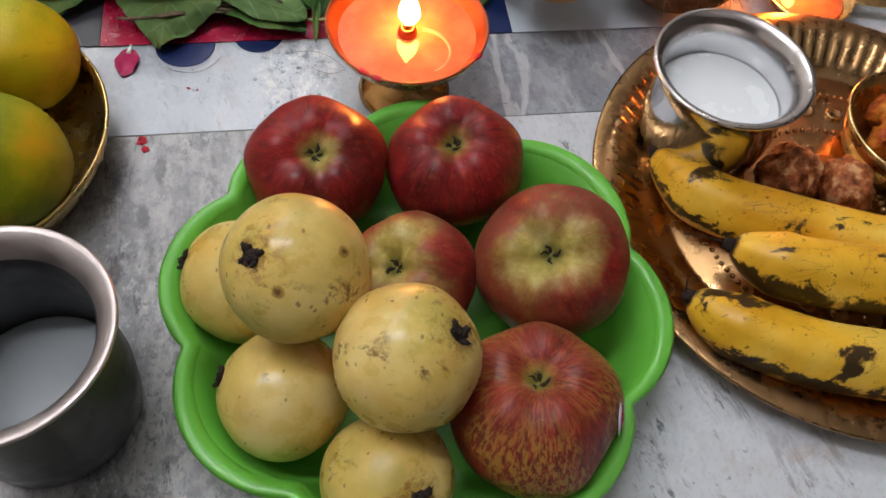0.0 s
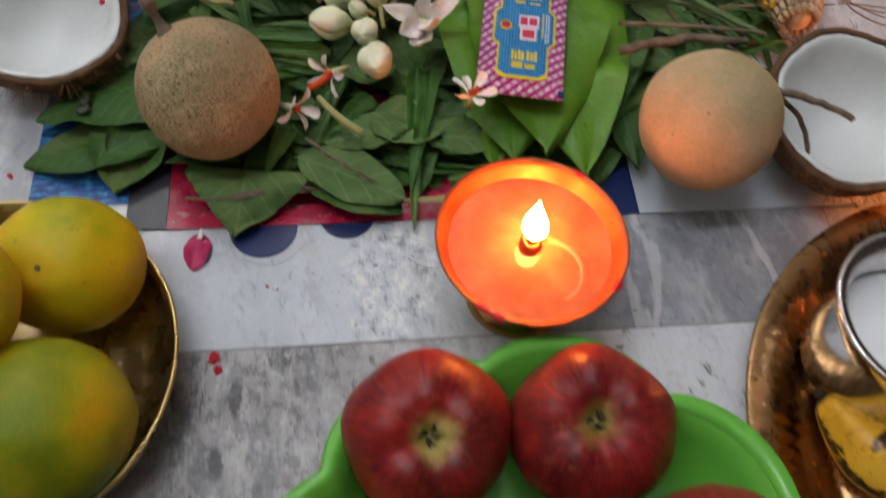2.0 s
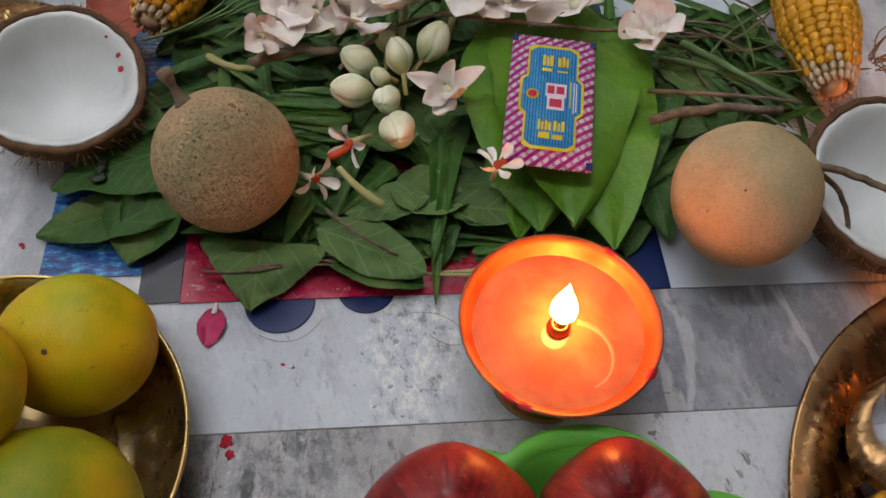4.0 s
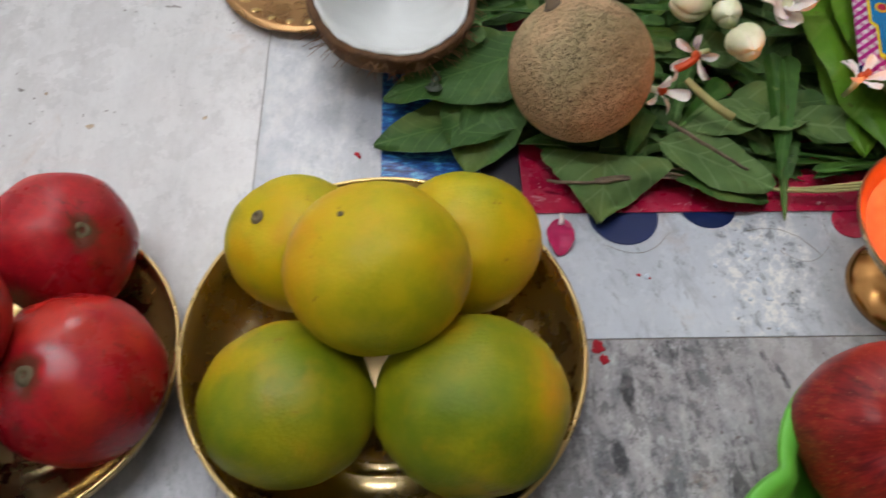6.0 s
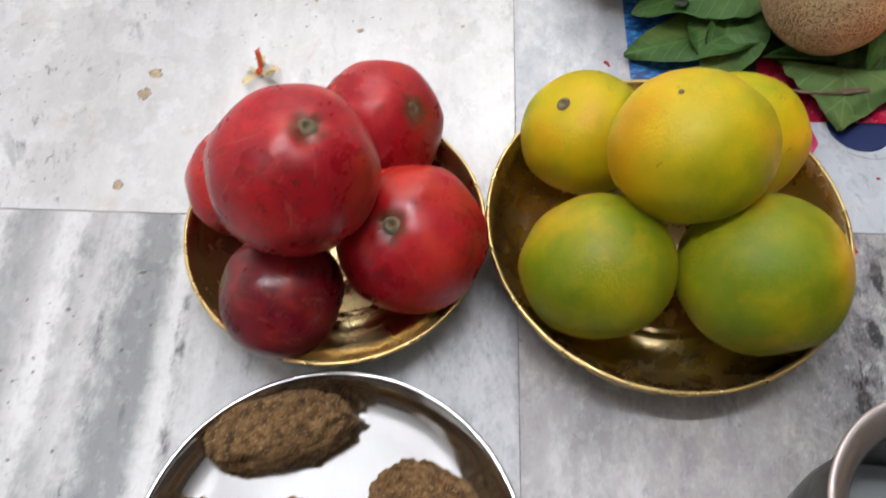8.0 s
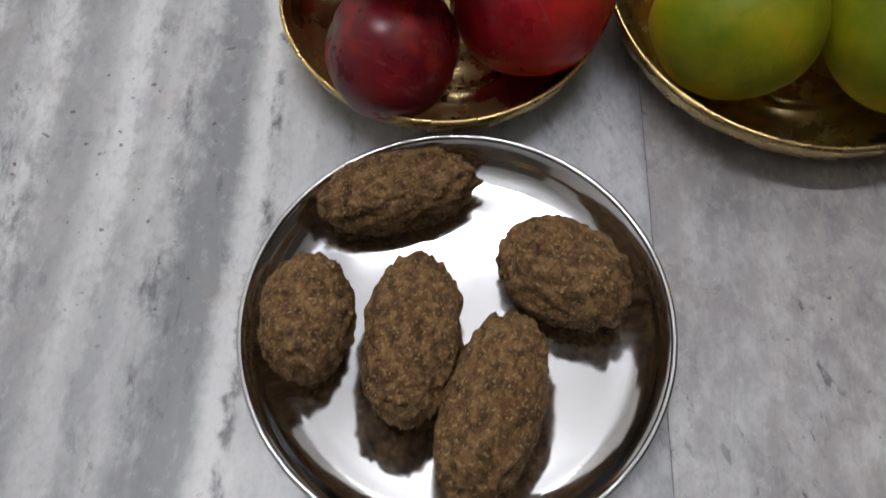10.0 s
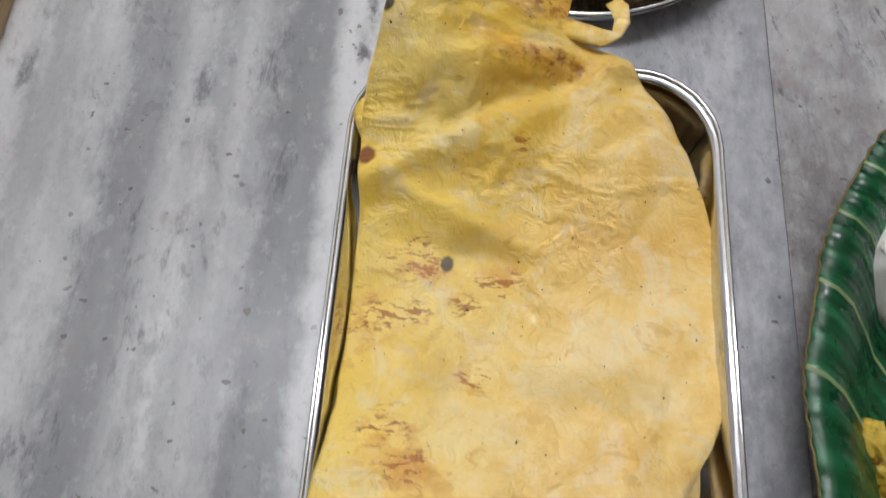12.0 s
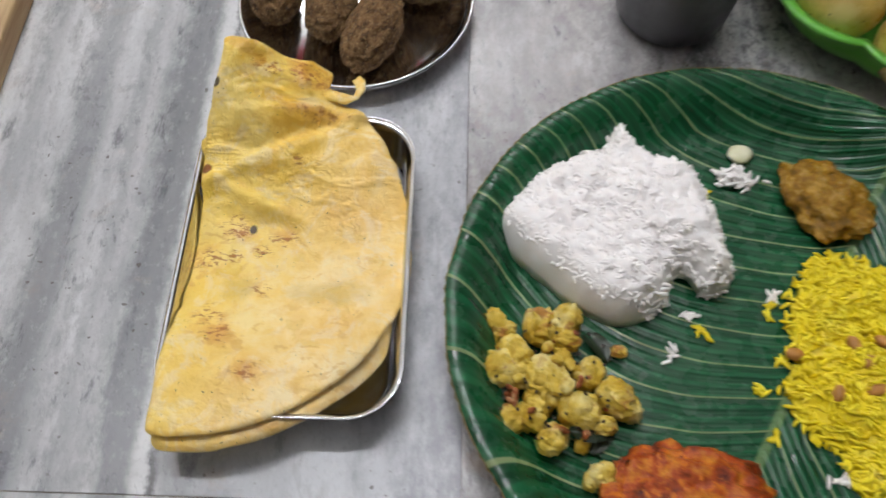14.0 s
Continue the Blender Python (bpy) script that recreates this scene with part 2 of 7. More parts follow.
def dark_patch(n, base, grit):
    """A smoky strip with black streaks across part of the tile, one ink-dark ragged vein end, and the leaf plate's
    shadow painted by the joint.
    """
    sx, sy, sz = n.xyz()
    # shadow beside the leaf plate's rim, painted into the marble as brownish grey
    edge = n.math("MULTIPLY", n.step(n.math("ADD", sx, n.math("MULTIPLY", grit, 0.05)), -0.205, -0.250), n.step(n.math("ADD", sy, n.math("MULTIPLY", grit, 0.08)), 0.02, -0.06))
    base = n.mix(n.math("MULTIPLY", n.math("MULTIPLY", edge, n.step(n.noise(60, 6, 0.7, stretch=(1.4, 0.5, 1.0)), 0.36, 0.58)), 0.60), base, col("#716a6b"))
    x, y, z = n.xyz()
    strip = n.math("MULTIPLY", n.step(x, -0.165, -0.085), n.step(x, 0.02, -0.05))
    smoke = n.math("ADD", n.noise(20, 6, 0.7, stretch=(1.6, 0.30, 1.0), distort=0.4), grit)
    base = n.mix(n.math("MULTIPLY", n.math("MULTIPLY", strip, n.step(smoke, 0.36, 0.62)), 0.80), base, col("#55565b"))
    base = n.mix(n.math("MULTIPLY", n.step(x, 0.03, 0.13), 0.85), base, col("#d6d9de"))
    ink = n.noise(40, 7, 0.76, stretch=(1.8, 0.35, 1.0), distort=0.3)
    base = n.mix(n.math("MULTIPLY", n.math("MULTIPLY", strip, n.step(ink, 0.57, 0.63)), 0.85), base, col("#25262a"))
    grain = n.noise(170, 6, 0.72, stretch=(1.0, 0.7, 1.0))
    base = n.mix(n.math("MULTIPLY", n.math("MULTIPLY", strip, n.step(grain, 0.50, 0.60)), 0.55), base, col("#303136"))
    base = n.mix(n.math("MULTIPLY", n.math("MULTIPLY", strip, n.step(grain, 0.44, 0.36)), 0.45), base, col("#c9cacc"))
    rag = n.math("MULTIPLY", n.math("SUBTRACT", n.noise(120, 6, 0.75, stretch=(1.2, 0.5, 1.0)), 0.5), 1.9)
    for px, py, wx, wy in ((-0.078, 0.239, 0.0045, 0.016), (-0.086, 0.205, 0.004, 0.012), (-0.100, 0.170, 0.005, 0.018), (-0.070, 0.150, 0.004, 0.014)):
        dx = n.math("DIVIDE", n.math("SUBTRACT", x, px), wx)
        dy = n.math("DIVIDE", n.math("SUBTRACT", y, py), wy)
        off = n.math("SQRT", n.math("ADD", n.math("MULTIPLY", dx, dx), n.math("MULTIPLY", dy, dy)))
        base = n.mix(n.math("MULTIPLY", n.step(n.math("ADD", off, rag), 1.0, 0.55), 0.85), base, col("#1f2024"))
    return base


def blue_cloud(n, base, grit):
    """Smooth blue-white field, a grey cloudy side with pale slanting veins, and a patch of rough white crystals."""
    x, y, z = n.xyz()
    calm = n.math("MULTIPLY", n.step(x, -0.15, -0.09), n.step(x, 0.05, 0.0))
    base = n.mix(n.math("MULTIPLY", calm, 0.60), base, col("#cfd6de"))
    side = n.step(n.math("ADD", x, n.math("MULTIPLY", grit, 0.12)), 0.08, 0.15)
    cloud = n.math("ADD", n.noise(16, 6, 0.66, stretch=(1.6, 0.5, 1.0), distort=0.4), grit)
    base = n.mix(n.math("MULTIPLY", n.math("MULTIPLY", side, n.step(cloud, 0.34, 0.62)), 0.75), base, col("#74777e"))
    lane = n.math("ABSOLUTE", n.math("SUBTRACT", n.noise(7, 4, 0.6, stretch=(2.2, 0.5, 1.0), distort=0.5), 0.5))
    base = n.mix(n.math("MULTIPLY", n.math("MULTIPLY", side, n.step(lane, 0.03, 0.008)), 0.55), base, col("#d9d9da"))
    rag = n.math("MULTIPLY", n.math("SUBTRACT", n.noise(60, 6, 0.72), 0.5), 1.6)
    dx = n.math("DIVIDE", n.math("SUBTRACT", x, 0.004), 0.030)
    dy = n.math("DIVIDE", n.math("ADD", y, 0.225), 0.050)
    off = n.math("ADD", n.math("SQRT", n.math("ADD", n.math("MULTIPLY", dx, dx), n.math("MULTIPLY", dy, dy))), rag)
    patch = n.step(off, 1.0, 0.6)
    crystal = n.noise(150, 6, 0.72, stretch=(1.0, 0.7, 1.0))
    base = n.mix(n.math("MULTIPLY", n.math("MULTIPLY", patch, n.step(crystal, 0.50, 0.60)), 0.75), base, col("#f2f0ea"))
    base = n.mix(n.math("MULTIPLY", n.math("MULTIPLY", patch, n.step(crystal, 0.46, 0.38)), 0.70), base, col("#5d5f66"))
    return base


def pale_drift(n, base, grit):
    """Blue-grey drifts of short slanting strokes over a nearly white ground."""
    x, y, z = n.xyz()
    drift = n.step(n.noise(4.5, 4, 0.6, stretch=(1.6, 0.7, 1.0)), 0.47, 0.60)
    lane = n.vec(n.math("ADD", x, n.math("MULTIPLY", y, 0.30)), n.math("MULTIPLY", y, 0.30), 0.0)
    stroke = n.math("ADD", n.noise(38, 6, 0.7, at=lane), grit)
    base = n.mix(n.math("MULTIPLY", n.math("MULTIPLY", drift, n.step(stroke, 0.46, 0.66)), 0.55), base, col("#8b9097"))
    return base


MARBLE_PALE = marble("marble_pale", col("#d6d5d4"), col("#c6c5c4"), 0.16, 0.40, 0.3, 0.08, pale_drift, 0.06)
MARBLE_STRIPED = marble("marble_striped", col("#dedede"), col("#c4c5c6"), 0.28, 0.25, 0.1, 0.0, long_vein, 0.14, (0.27, 0.38))
MARBLE_MOTTLED = marble("marble_mottled", col("#aeaaa9"), col("#908c8e"), 0.36, 0.60, 0.5, 0.20, dark_patch)
MARBLE_BLUE = marble("marble_blue", col("#b8bcc1"), col("#9da1a9"), 0.40, 0.28, 0.3, 0.0, blue_cloud, 0.08)


def plain(name, code, rough=0.5, metal=0.0, spec=0.5, var=0.12, scale=60.0, bump=0.0, coat=0.0):
    n = Nodes(name)
    c = col(code)
    shade = tuple(v * (1 - var) for v in c[:3]) + (1.0,)
    tint = n.ramp(n.noise(scale, 5), [(0.35, shade), (0.65, c)])
    if bump:
        n.bump(n.noise(scale * 6, 4), bump, 0.001)
    return n.done(tint, n.ramp(n.noise(scale * 0.7, 3), [(0.3, rough * 0.85), (0.7, min(1, rough * 1.15))]), metal, spec, coat)


GROUT = plain("grout", "#8d7f70", 0.9, var=0.6, scale=160, bump=0.5)
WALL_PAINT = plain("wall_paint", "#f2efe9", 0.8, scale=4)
# dark tone for unseen walls, added to cut bounce light and darken metal reflections
WALL_FILL_CUT = plain("wall_fill_cut", "#5e544a", 0.8, scale=4)
CEILING_PAINT = plain("ceiling_paint", "#fafaf8", 0.85, scale=4)


def metal(name, code, rough, stain, stain_code, scratch=0.05):
    n = Nodes(name)
    c = n.mix(n.math("MULTIPLY", n.step(n.noise(38, 5, 0.6), 0.5, 0.75), stain), col(code), col(stain_code))
    n.bump(n.noise(90, 4, 0.6), scratch, 0.0008)
    r = n.ramp(n.noise(50, 5, 0.65), [(0.3, rough * 0.7), (0.75, rough * 1.7)])
    return n.done(c, r, 1.0)


BRASS = metal("brass", "#c4ae80", 0.24, 0.22, "#977d50", 0.015)
BRASS_TRAY = metal("brass_tray", "#b08a5e", 0.24, 0.5, "#74502e", 0.08)
# lamp brass with the orange of the flame's light put into its colour
FLAMELIT_BRASS = metal("flamelit_brass", "#985c40", 0.40, 0.3, "#84482c", 0.05)
BRASS_RIM = metal("brass_rim", "#d9bd80", 0.25, 0.4, "#94713d")
STEEL = metal("steel", "#d8d8da", 0.10, 0.15, "#b4b0ac", 0.03)
STEEL_DULL = metal("steel_dull", "#757577", 0.42, 0.3, "#6d6b6b", 0.05)
COPPER_LIP = metal("steel_lip", "#c2b8b4", 0.40, 0.3, "#aa9a92", 0.02)
BRIGHT_LIP = metal("polished_lip", "#d2cac6", 0.20, 0.2, "#b8aaa2", 0.02)
# brass of the lamp foot, its orange reflections mixed into the base colour
FOOT_GLOW_BRASS = metal("foot_glow_brass", "#bd8c54", 0.20, 0.3, "#8a5a30", 0.02)


def apple_skin(name, reach, code, streaks, blush=0.0):
    """Waxy apple skin: red stripes from pole to pole, a yellow-green field round the calyx (reach, in metres), russet specks."""
    n = Nodes(name)
    x, y, z = n.xyz()
    r = n.math("SQRT", n.math("ADD", n.math("MULTIPLY", x, x), n.math("MULTIPLY", y, y)))
    rnd = n.info.outputs["Random"]
    ring_x, ring_y = n.math("DIVIDE", x, n.math("ADD", r, 0.004)), n.math("DIVIDE", y, n.math("ADD", r, 0.004))
    at = n.vec(n.math("MULTIPLY", ring_x, 5.0), n.math("MULTIPLY", ring_y, 5.0), n.math("ADD", n.math("MULTIPLY", z, 40.0), n.math("MULTIPLY", rnd, 31.0)))
    streak = n.noise(2.6, 7, 0.70, at=at, distort=0.25)
    thin = n.noise(7.0, 5, 0.66, at=at)
    big = n.noise(30, 5, 0.6)
    tone = n.math("ADD", n.math("MULTIPLY", streak, streaks), n.math("MULTIPLY", big, 1 - streaks))
    red = n.ramp(tone, [(0.32, col("#3e0b10")), (0.44, col("#661218")), (0.55, col("#8a1d1e")), (0.70, col(code))])
    if blush:
        red = n.mix(n.math("MULTIPLY", n.step(n.noise(24, 5, 0.62), 0.36, 0.62), blush), red, col("#8c5238"))
    green = n.ramp(n.noise(85, 6, 0.66), [(0.34, col("#8e8638")), (0.50, col("#b4a654")), (0.66, col("#cfc480"))])
    lobe = n.math("ADD", r, n.math("MULTIPLY", n.math("SUBTRACT", n.noise(38, 4), 0.5), reach * 2.6))
    lobe = n.math("ADD", lobe, n.math("MULTIPLY", n.math("SUBTRACT", streak, 0.5), reach * 0.8))
    lobe = n.math("ADD", lobe, n.math("MULTIPLY", n.math("SUBTRACT", thin, 0.5), reach * 0.4))
    field = n.math("MULTIPLY", n.step(lobe, reach * 1.55, reach * 0.25), n.step(z, -0.004, 0.010))
    c = n.mix(n.math("MULTIPLY", field, 0.88), red, green)
    low = n.math("MULTIPLY", n.step(z, -0.002, -0.028), n.step(n.math("ADD", n.math("MULTIPLY", big, 0.6), n.math("MULTIPLY", thin, 0.4)), 0.42, 0.56))
    c = n.mix(n.math("MULTIPLY", low, 0.6), c, col("#b49a48"))
    if streaks > 0.7:
        dapple = n.noise(2.4, 6, 0.70, at=n.vec(n.math("MULTIPLY", ring_x, 9.0), n.math("MULTIPLY", ring_y, 9.0), n.math("ADD", n.math("MULTIPLY", z, 110.0), n.math("MULTIPLY", rnd, 5.0))))
        side = n.math("MULTIPLY", n.step(z, 0.038, 0.018), n.step(n.noise(26, 4), 0.38, 0.52))
        c = n.mix(n.math("MULTIPLY", n.math("MULTIPLY", n.step(dapple, 0.44, 0.56), side), 0.70), c, col("#b48a3e"))
    gap = n.math("MULTIPLY", n.step(thin, 0.52, 0.66), n.step(z, 0.030, 0.004))
    c = n.mix(n.math("MULTIPLY", n.math("MULTIPLY", gap, n.step(n.noise(22, 3), 0.40, 0.58)), 0.32), c, col("#b8824a"))
    c = n.mix(n.math("MULTIPLY", n.step(n.noise(170, 4, 0.6), 0.57, 0.66), 0.14), c, col("#b87444"))
    c = n.mix(n.math("MULTIPLY", n.step(n.cells(330), 0.15, 0.07), 0.28), c, col("#c89a68"))
    rub = n.noise(3.2, 6, 0.72, at=n.vec(n.math("MULTIPLY", ring_x, 3.0), n.math("MULTIPLY", ring_y, 3.0), n.math("ADD", n.math("MULTIPLY", z, 90.0), n.math("MULTIPLY", rnd, 9.0))), distort=0.6)
    c = n.mix(n.math("MULTIPLY", n.step(rub, 0.62, 0.70), 0.55), c, col("#4a2418"))
    pit = n.math("MULTIPLY", n.step(r, 0.0075, 0.0030), n.step(z, 0.0, 0.01))
    c = n.mix(n.math("MULTIPLY", pit, 0.7), c, col("#5f6424"))
    n.bump(n.noise(60, 4), 0.14, 0.0015)
    n.bump(streak, 0.05, 0.002)
    return n.done(c, n.ramp(n.noise(55, 5), [(0.35, 0.30), (0.65, 0.50)]), spec=0.30)


def guava_skin():
    """Thin waxy skin: cream yellow, greener in fields, brown scurf round the calyx, scabs and dark specks."""
    n = Nodes("guava_skin")
    x, y, z = n.xyz()
    c = n.ramp(n.noise(30, 5, 0.6), [(0.34, col("#cba954")), (0.5, col("#dabc68")), (0.64, col("#e4cc84"))])
    c = n.mix(n.math("MULTIPLY", n.step(n.noise(18, 5, 0.64), 0.48, 0.64), 0.55), c, col("#a49a3e"))
    c = n.mix(n.math("MULTIPLY", n.step(n.noise(24, 4, 0.6, distort=0.5), 0.52, 0.68), 0.48), c, col("#d09838"))
    r = n.math("SQRT", n.math("ADD", n.math("MULTIPLY", x, x), n.math("MULTIPLY", y, y)))
    collar = n.math("MULTIPLY", n.step(n.math("ADD", r, n.math("MULTIPLY", n.math("SUBTRACT", n.noise(60, 4, 0.7), 0.5), 0.030)), 0.0150, 0.0040), n.step(z, 0.0, 0.01))
    scurf = n.noise(230, 6, 0.74, distort=0.4)
    c = n.mix(n.math("MULTIPLY", n.math("MULTIPLY", collar, n.step(scurf, 0.46, 0.58)), 0.75), c, col("#8a5c24"))
    rub = n.math("MULTIPLY", n.step(n.noise(62, 6, 0.76, distort=0.5), 0.545, 0.62), n.step(n.noise(24, 3), 0.47, 0.57))
    c = n.mix(n.math("MULTIPLY", n.math("MULTIPLY", rub, n.step(scurf, 0.36, 0.52)), 0.90), c, col("#6e481c"))
    wide = n.add("ShaderNodeTexVoronoi")
    n.put(wide.inputs["Vector"], n.vmath("ADD", n.place, n.vec(n.math("MULTIPLY", scurf, 0.006), n.math("MULTIPLY", scurf, -0.005), 0.0)))
    wide.inputs["Scale"].default_value = 62.0
    pick = n.xyz(wide.outputs["Color"])
    scab = n.math("MULTIPLY", n.step(wide.outputs["Distance"], 0.20, 0.12), n.step(pick[0], 0.62, 0.66))
    c = n.mix(n.math("MULTIPLY", scab, 0.70), c, col("#8e6226"))
    core = n.math("MULTIPLY", n.step(wide.outputs["Distance"], 0.10, 0.06), n.step(pick[0], 0.70, 0.74))
    c = n.mix(n.math("MULTIPLY", core, 0.8), c, col("#5a3a18"))
    speck = n.add("ShaderNodeTexVoronoi")
    n.put(speck.inputs["Vector"], n.vmath("MULTIPLY", n.place, (1.0, 0.6, 1.3)))
    speck.inputs["Scale"].default_value = 190.0
    some = n.step(n.xyz(speck.outputs["Color"])[0], 0.55, 0.60)
    c = n.mix(n.math("MULTIPLY", n.math("MULTIPLY", n.step(speck.outputs["Distance"], 0.20, 0.11), some), 0.70), c, col("#6e4c20"))
    n.bump(n.noise(110, 4), 0.10, 0.0015)
    n.bump(n.noise(34, 3), 0.20, 0.004)
    n.bump(n.math("SUBTRACT", 1.0, scab), 0.25, 0.0008)
    return n.done(c, n.ramp(n.noise(60, 4), [(0.35, 0.24), (0.65, 0.38)]), spec=0.48)


def orange_skin(name, stops):
    n = Nodes(name)
    big = n.noise(19, 5, 0.58)
    c = n.ramp(big, [(q, col(k)) for q, k in stops])
    c = n.mix(n.math("MULTIPLY", n.step(n.noise(60, 5, 0.65), 0.46, 0.70), 0.20), c, col("#76901f"))
    c = n.mix(n.math("MULTIPLY", n.step(n.noise(22, 5, 0.6), 0.48, 0.70), 0.52), c, col("#d2a014"))
    c = n.mix(n.math("MULTIPLY", n.step(n.noise(95, 6, 0.74), 0.63, 0.70), 0.6), c, col("#80581d"))
    n.bump(n.cells(640), 0.20, 0.0006)
    n.bump(n.noise(60, 3), 0.10, 0.0015)
    return n.done(c, n.ramp(n.noise(60, 4), [(0.35, 0.40), (0.65, 0.58)]), spec=0.28)


def pome_skin(name, stops):
    """Waxy leathery rind: scarlet and crimson fields, scuffs along the fruit, brown scars round the stem."""
    n = Nodes(name)
    x, y, z = n.xyz()
    turn = n.math("ARCTAN2", y, x)
    c = n.ramp(n.noise(20, 5, 0.58), [(q, col(k)) for q, k in stops])
    c = n.mix(n.math("MULTIPLY", n.step(n.noise(260, 5, 0.7), 0.42, 0.62), 0.32), c, col("#6e0f15"))
    c = n.mix(n.math("MULTIPLY", n.step(n.noise(17, 5, 0.6), 0.48, 0.62), 0.55), c, col("#c23a26"))
    rnd = n.info.outputs["Random"]
    lane = n.vec(n.math("MULTIPLY", turn, 3.0), n.math("MULTIPLY", z, 26.0), n.math("MULTIPLY", rnd, 23.0))
    scuff = n.noise(3.0, 6, 0.72, at=lane, distort=0.8)
    c = n.mix(n.math("MULTIPLY", n.step(scuff, 0.57, 0.66), 0.40), c, col("#a85a4a"))
    c = n.mix(n.math("MULTIPLY", n.step(n.noise(140, 5, 0.66, distort=0.6), 0.60, 0.66), 0.45), c, col("#5a2016"))
    scar = n.math("ABSOLUTE", n.math("SUBTRACT", n.noise(26, 5, 0.6, distort=1.6), 0.5))
    c = n.mix(n.math("MULTIPLY", n.math("MULTIPLY", n.step(scar, 0.012, 0.004), n.step(n.noise(24, 3), 0.54, 0.62)), 0.75), c, col("#4c2018"))
    ring = n.math("ADD", n.math("SQRT", n.math("ADD", n.math("MULTIPLY", x, x), n.math("MULTIPLY", y, y))), n.math("MULTIPLY", n.math("SUBTRACT", n.noise(90, 6, 0.75), 0.5), 0.020))
    c = n.mix(n.math("MULTIPLY", n.math("MULTIPLY", n.step(ring, 0.0110, 0.0050), n.step(z, 0.0, 0.01)), 0.80), c, col("#5a3a26"))
    n.bump(n.noise(60, 5), 0.10, 0.0016)
    n.bump(n.noise(300, 4), 0.06, 0.0005)
    return n.done(c, n.ramp(n.noise(40, 5, 0.65), [(0.35, 0.20), (0.65, 0.42)]), spec=0.45)


def wood_apple_skin(name, code, deep, netted, green):
    """Woody rind: pale raised rubble over darker pits, greenish towards the top."""
    n = Nodes(name)
    x, y, z = n.xyz()
    c = n.ramp(n.noise(20, 5), [(0.3, col(deep)), (0.65, col(code))])
    push = n.math("MULTIPLY", n.math("SUBTRACT", n.noise(210, 4, 0.6), 0.5), 0.006)
    at = n.vmath("ADD", n.place, n.vec(push, n.math("MULTIPLY", push, -0.8), n.math("MULTIPLY", push, 0.6)))
    net = n.cells(310, feature="DISTANCE_TO_EDGE", at=at)
    pit = n.noise(420, 6, 0.7)
    moss = n.math("MULTIPLY", n.step(n.math("ADD", z, n.math("MULTIPLY", n.math("SUBTRACT", n.noise(30, 4), 0.5), 0.05)), -0.005, 0.030), n.step(n.noise(18, 4), 0.40, 0.58))
    c = n.mix(n.math("MULTIPLY", moss, green), c, col("#a2a678"))
    c = n.mix(n.math("MULTIPLY", n.step(net, 0.10, 0.34), 0.30 * netted), c, col("#907a50"))
    c = n.mix(n.math("MULTIPLY", n.step(pit, 0.50, 0.64), 0.16), c, col("#86704c"))
    c = n.mix(n.math("MULTIPLY", n.step(pit, 0.46, 0.36), 0.35), c, col("#e2c79c"))
    c = n.mix(n.math("MULTIPLY", n.step(n.noise(26, 5, 0.7), 0.56, 0.70), 0.15), c, col("#9c9270"))
    c = n.mix(n.math("MULTIPLY", n.step(n.cells(75), 0.07, 0.04), 0.8), c, col("#3a2a1a"))
    rough_zone = n.math("ADD", 0.25, n.math("MULTIPLY", n.step(n.noise(26, 3), 0.40, 0.58), 0.75))
    n.bump(n.math("MULTIPLY", n.math("SUBTRACT", 1.0, n.step(net, 0.0, 0.34)), rough_zone), 1.0 * netted, 0.0055)
    n.bump(pit, 1.0, 0.0024)
    return n.done(c, 0.9, spec=0.15)


def leaf_skin(name, light, deep, vein, rough=0.42, veins=95.0, show=0.16):
    """Leaf lies along x with the midrib at y = 0."""
    n = Nodes(name)
    x, y, z = n.xyz()
    side = n.math("ABSOLUTE", y)
    c = n.ramp(n.noise(32, 5, 0.6), [(0.3, col(deep)), (0.7, col(light))])
    c = n.mix(n.math("MULTIPLY", n.info.outputs["Random"], 0.55), c, col(deep))
    wave = n.math("SINE", n.math("MULTIPLY", n.math("SUBTRACT", x, n.math("MULTIPLY", side, 1.1)), veins * 6.28))
    rib = n.math("MAXIMUM", n.step(wave, 0.90, 1.0), n.step(side, 0.0011, 0.0004))
    c = n.mix(n.math("MULTIPLY", rib, show), c, col(vein))
    c = n.mix(n.math("MULTIPLY", n.step(n.noise(80, 6, 0.74), 0.62, 0.70), 0.6), c, col("#4a3c1c"))
    c = n.mix(n.math("MULTIPLY", n.step(n.noise(24, 4, 0.6), 0.50, 0.68), 0.30), c, col("#7d8440"))
    n.bump(wave, 0.07, 0.0008)
    n.bump(n.noise(75, 5, 0.62), 0.55, 0.0028)
    return n.done(c, n.ramp(n.noise(60, 3), [(0.3, rough * 0.85), (0.7, rough * 1.2)]), spec=0.24)


APPLE = apple_skin("apple_skin_red", 0.0085, "#a83a2a", 0.55, 0.12)
APPLE_MIXED = apple_skin("apple_skin_mixed", 0.0205, "#9c4c38", 0.5, 0.55)
APPLE_STREAKED = apple_skin("apple_skin_streaked", 0.0065, "#a65a3a", 0.80, 0.22)
GUAVA = guava_skin()
LIME_GREEN = orange_skin("sweet_lime_green", ((0.36, "#66780e"), (0.46, "#808610"), (0.55, "#989412"), (0.68, "#bc9614")))
LIME_YELLOW = orange_skin("sweet_lime_yellow", ((0.34, "#949a10"), (0.46, "#b8aa10"), (0.56, "#caae12"), (0.70, "#d09c12")))
POME = pome_skin("pomegranate_red", ((0.32, "#8a0c1a"), (0.46, "#a81220"), (0.56, "#b81c20"), (0.68, "#c43022")))
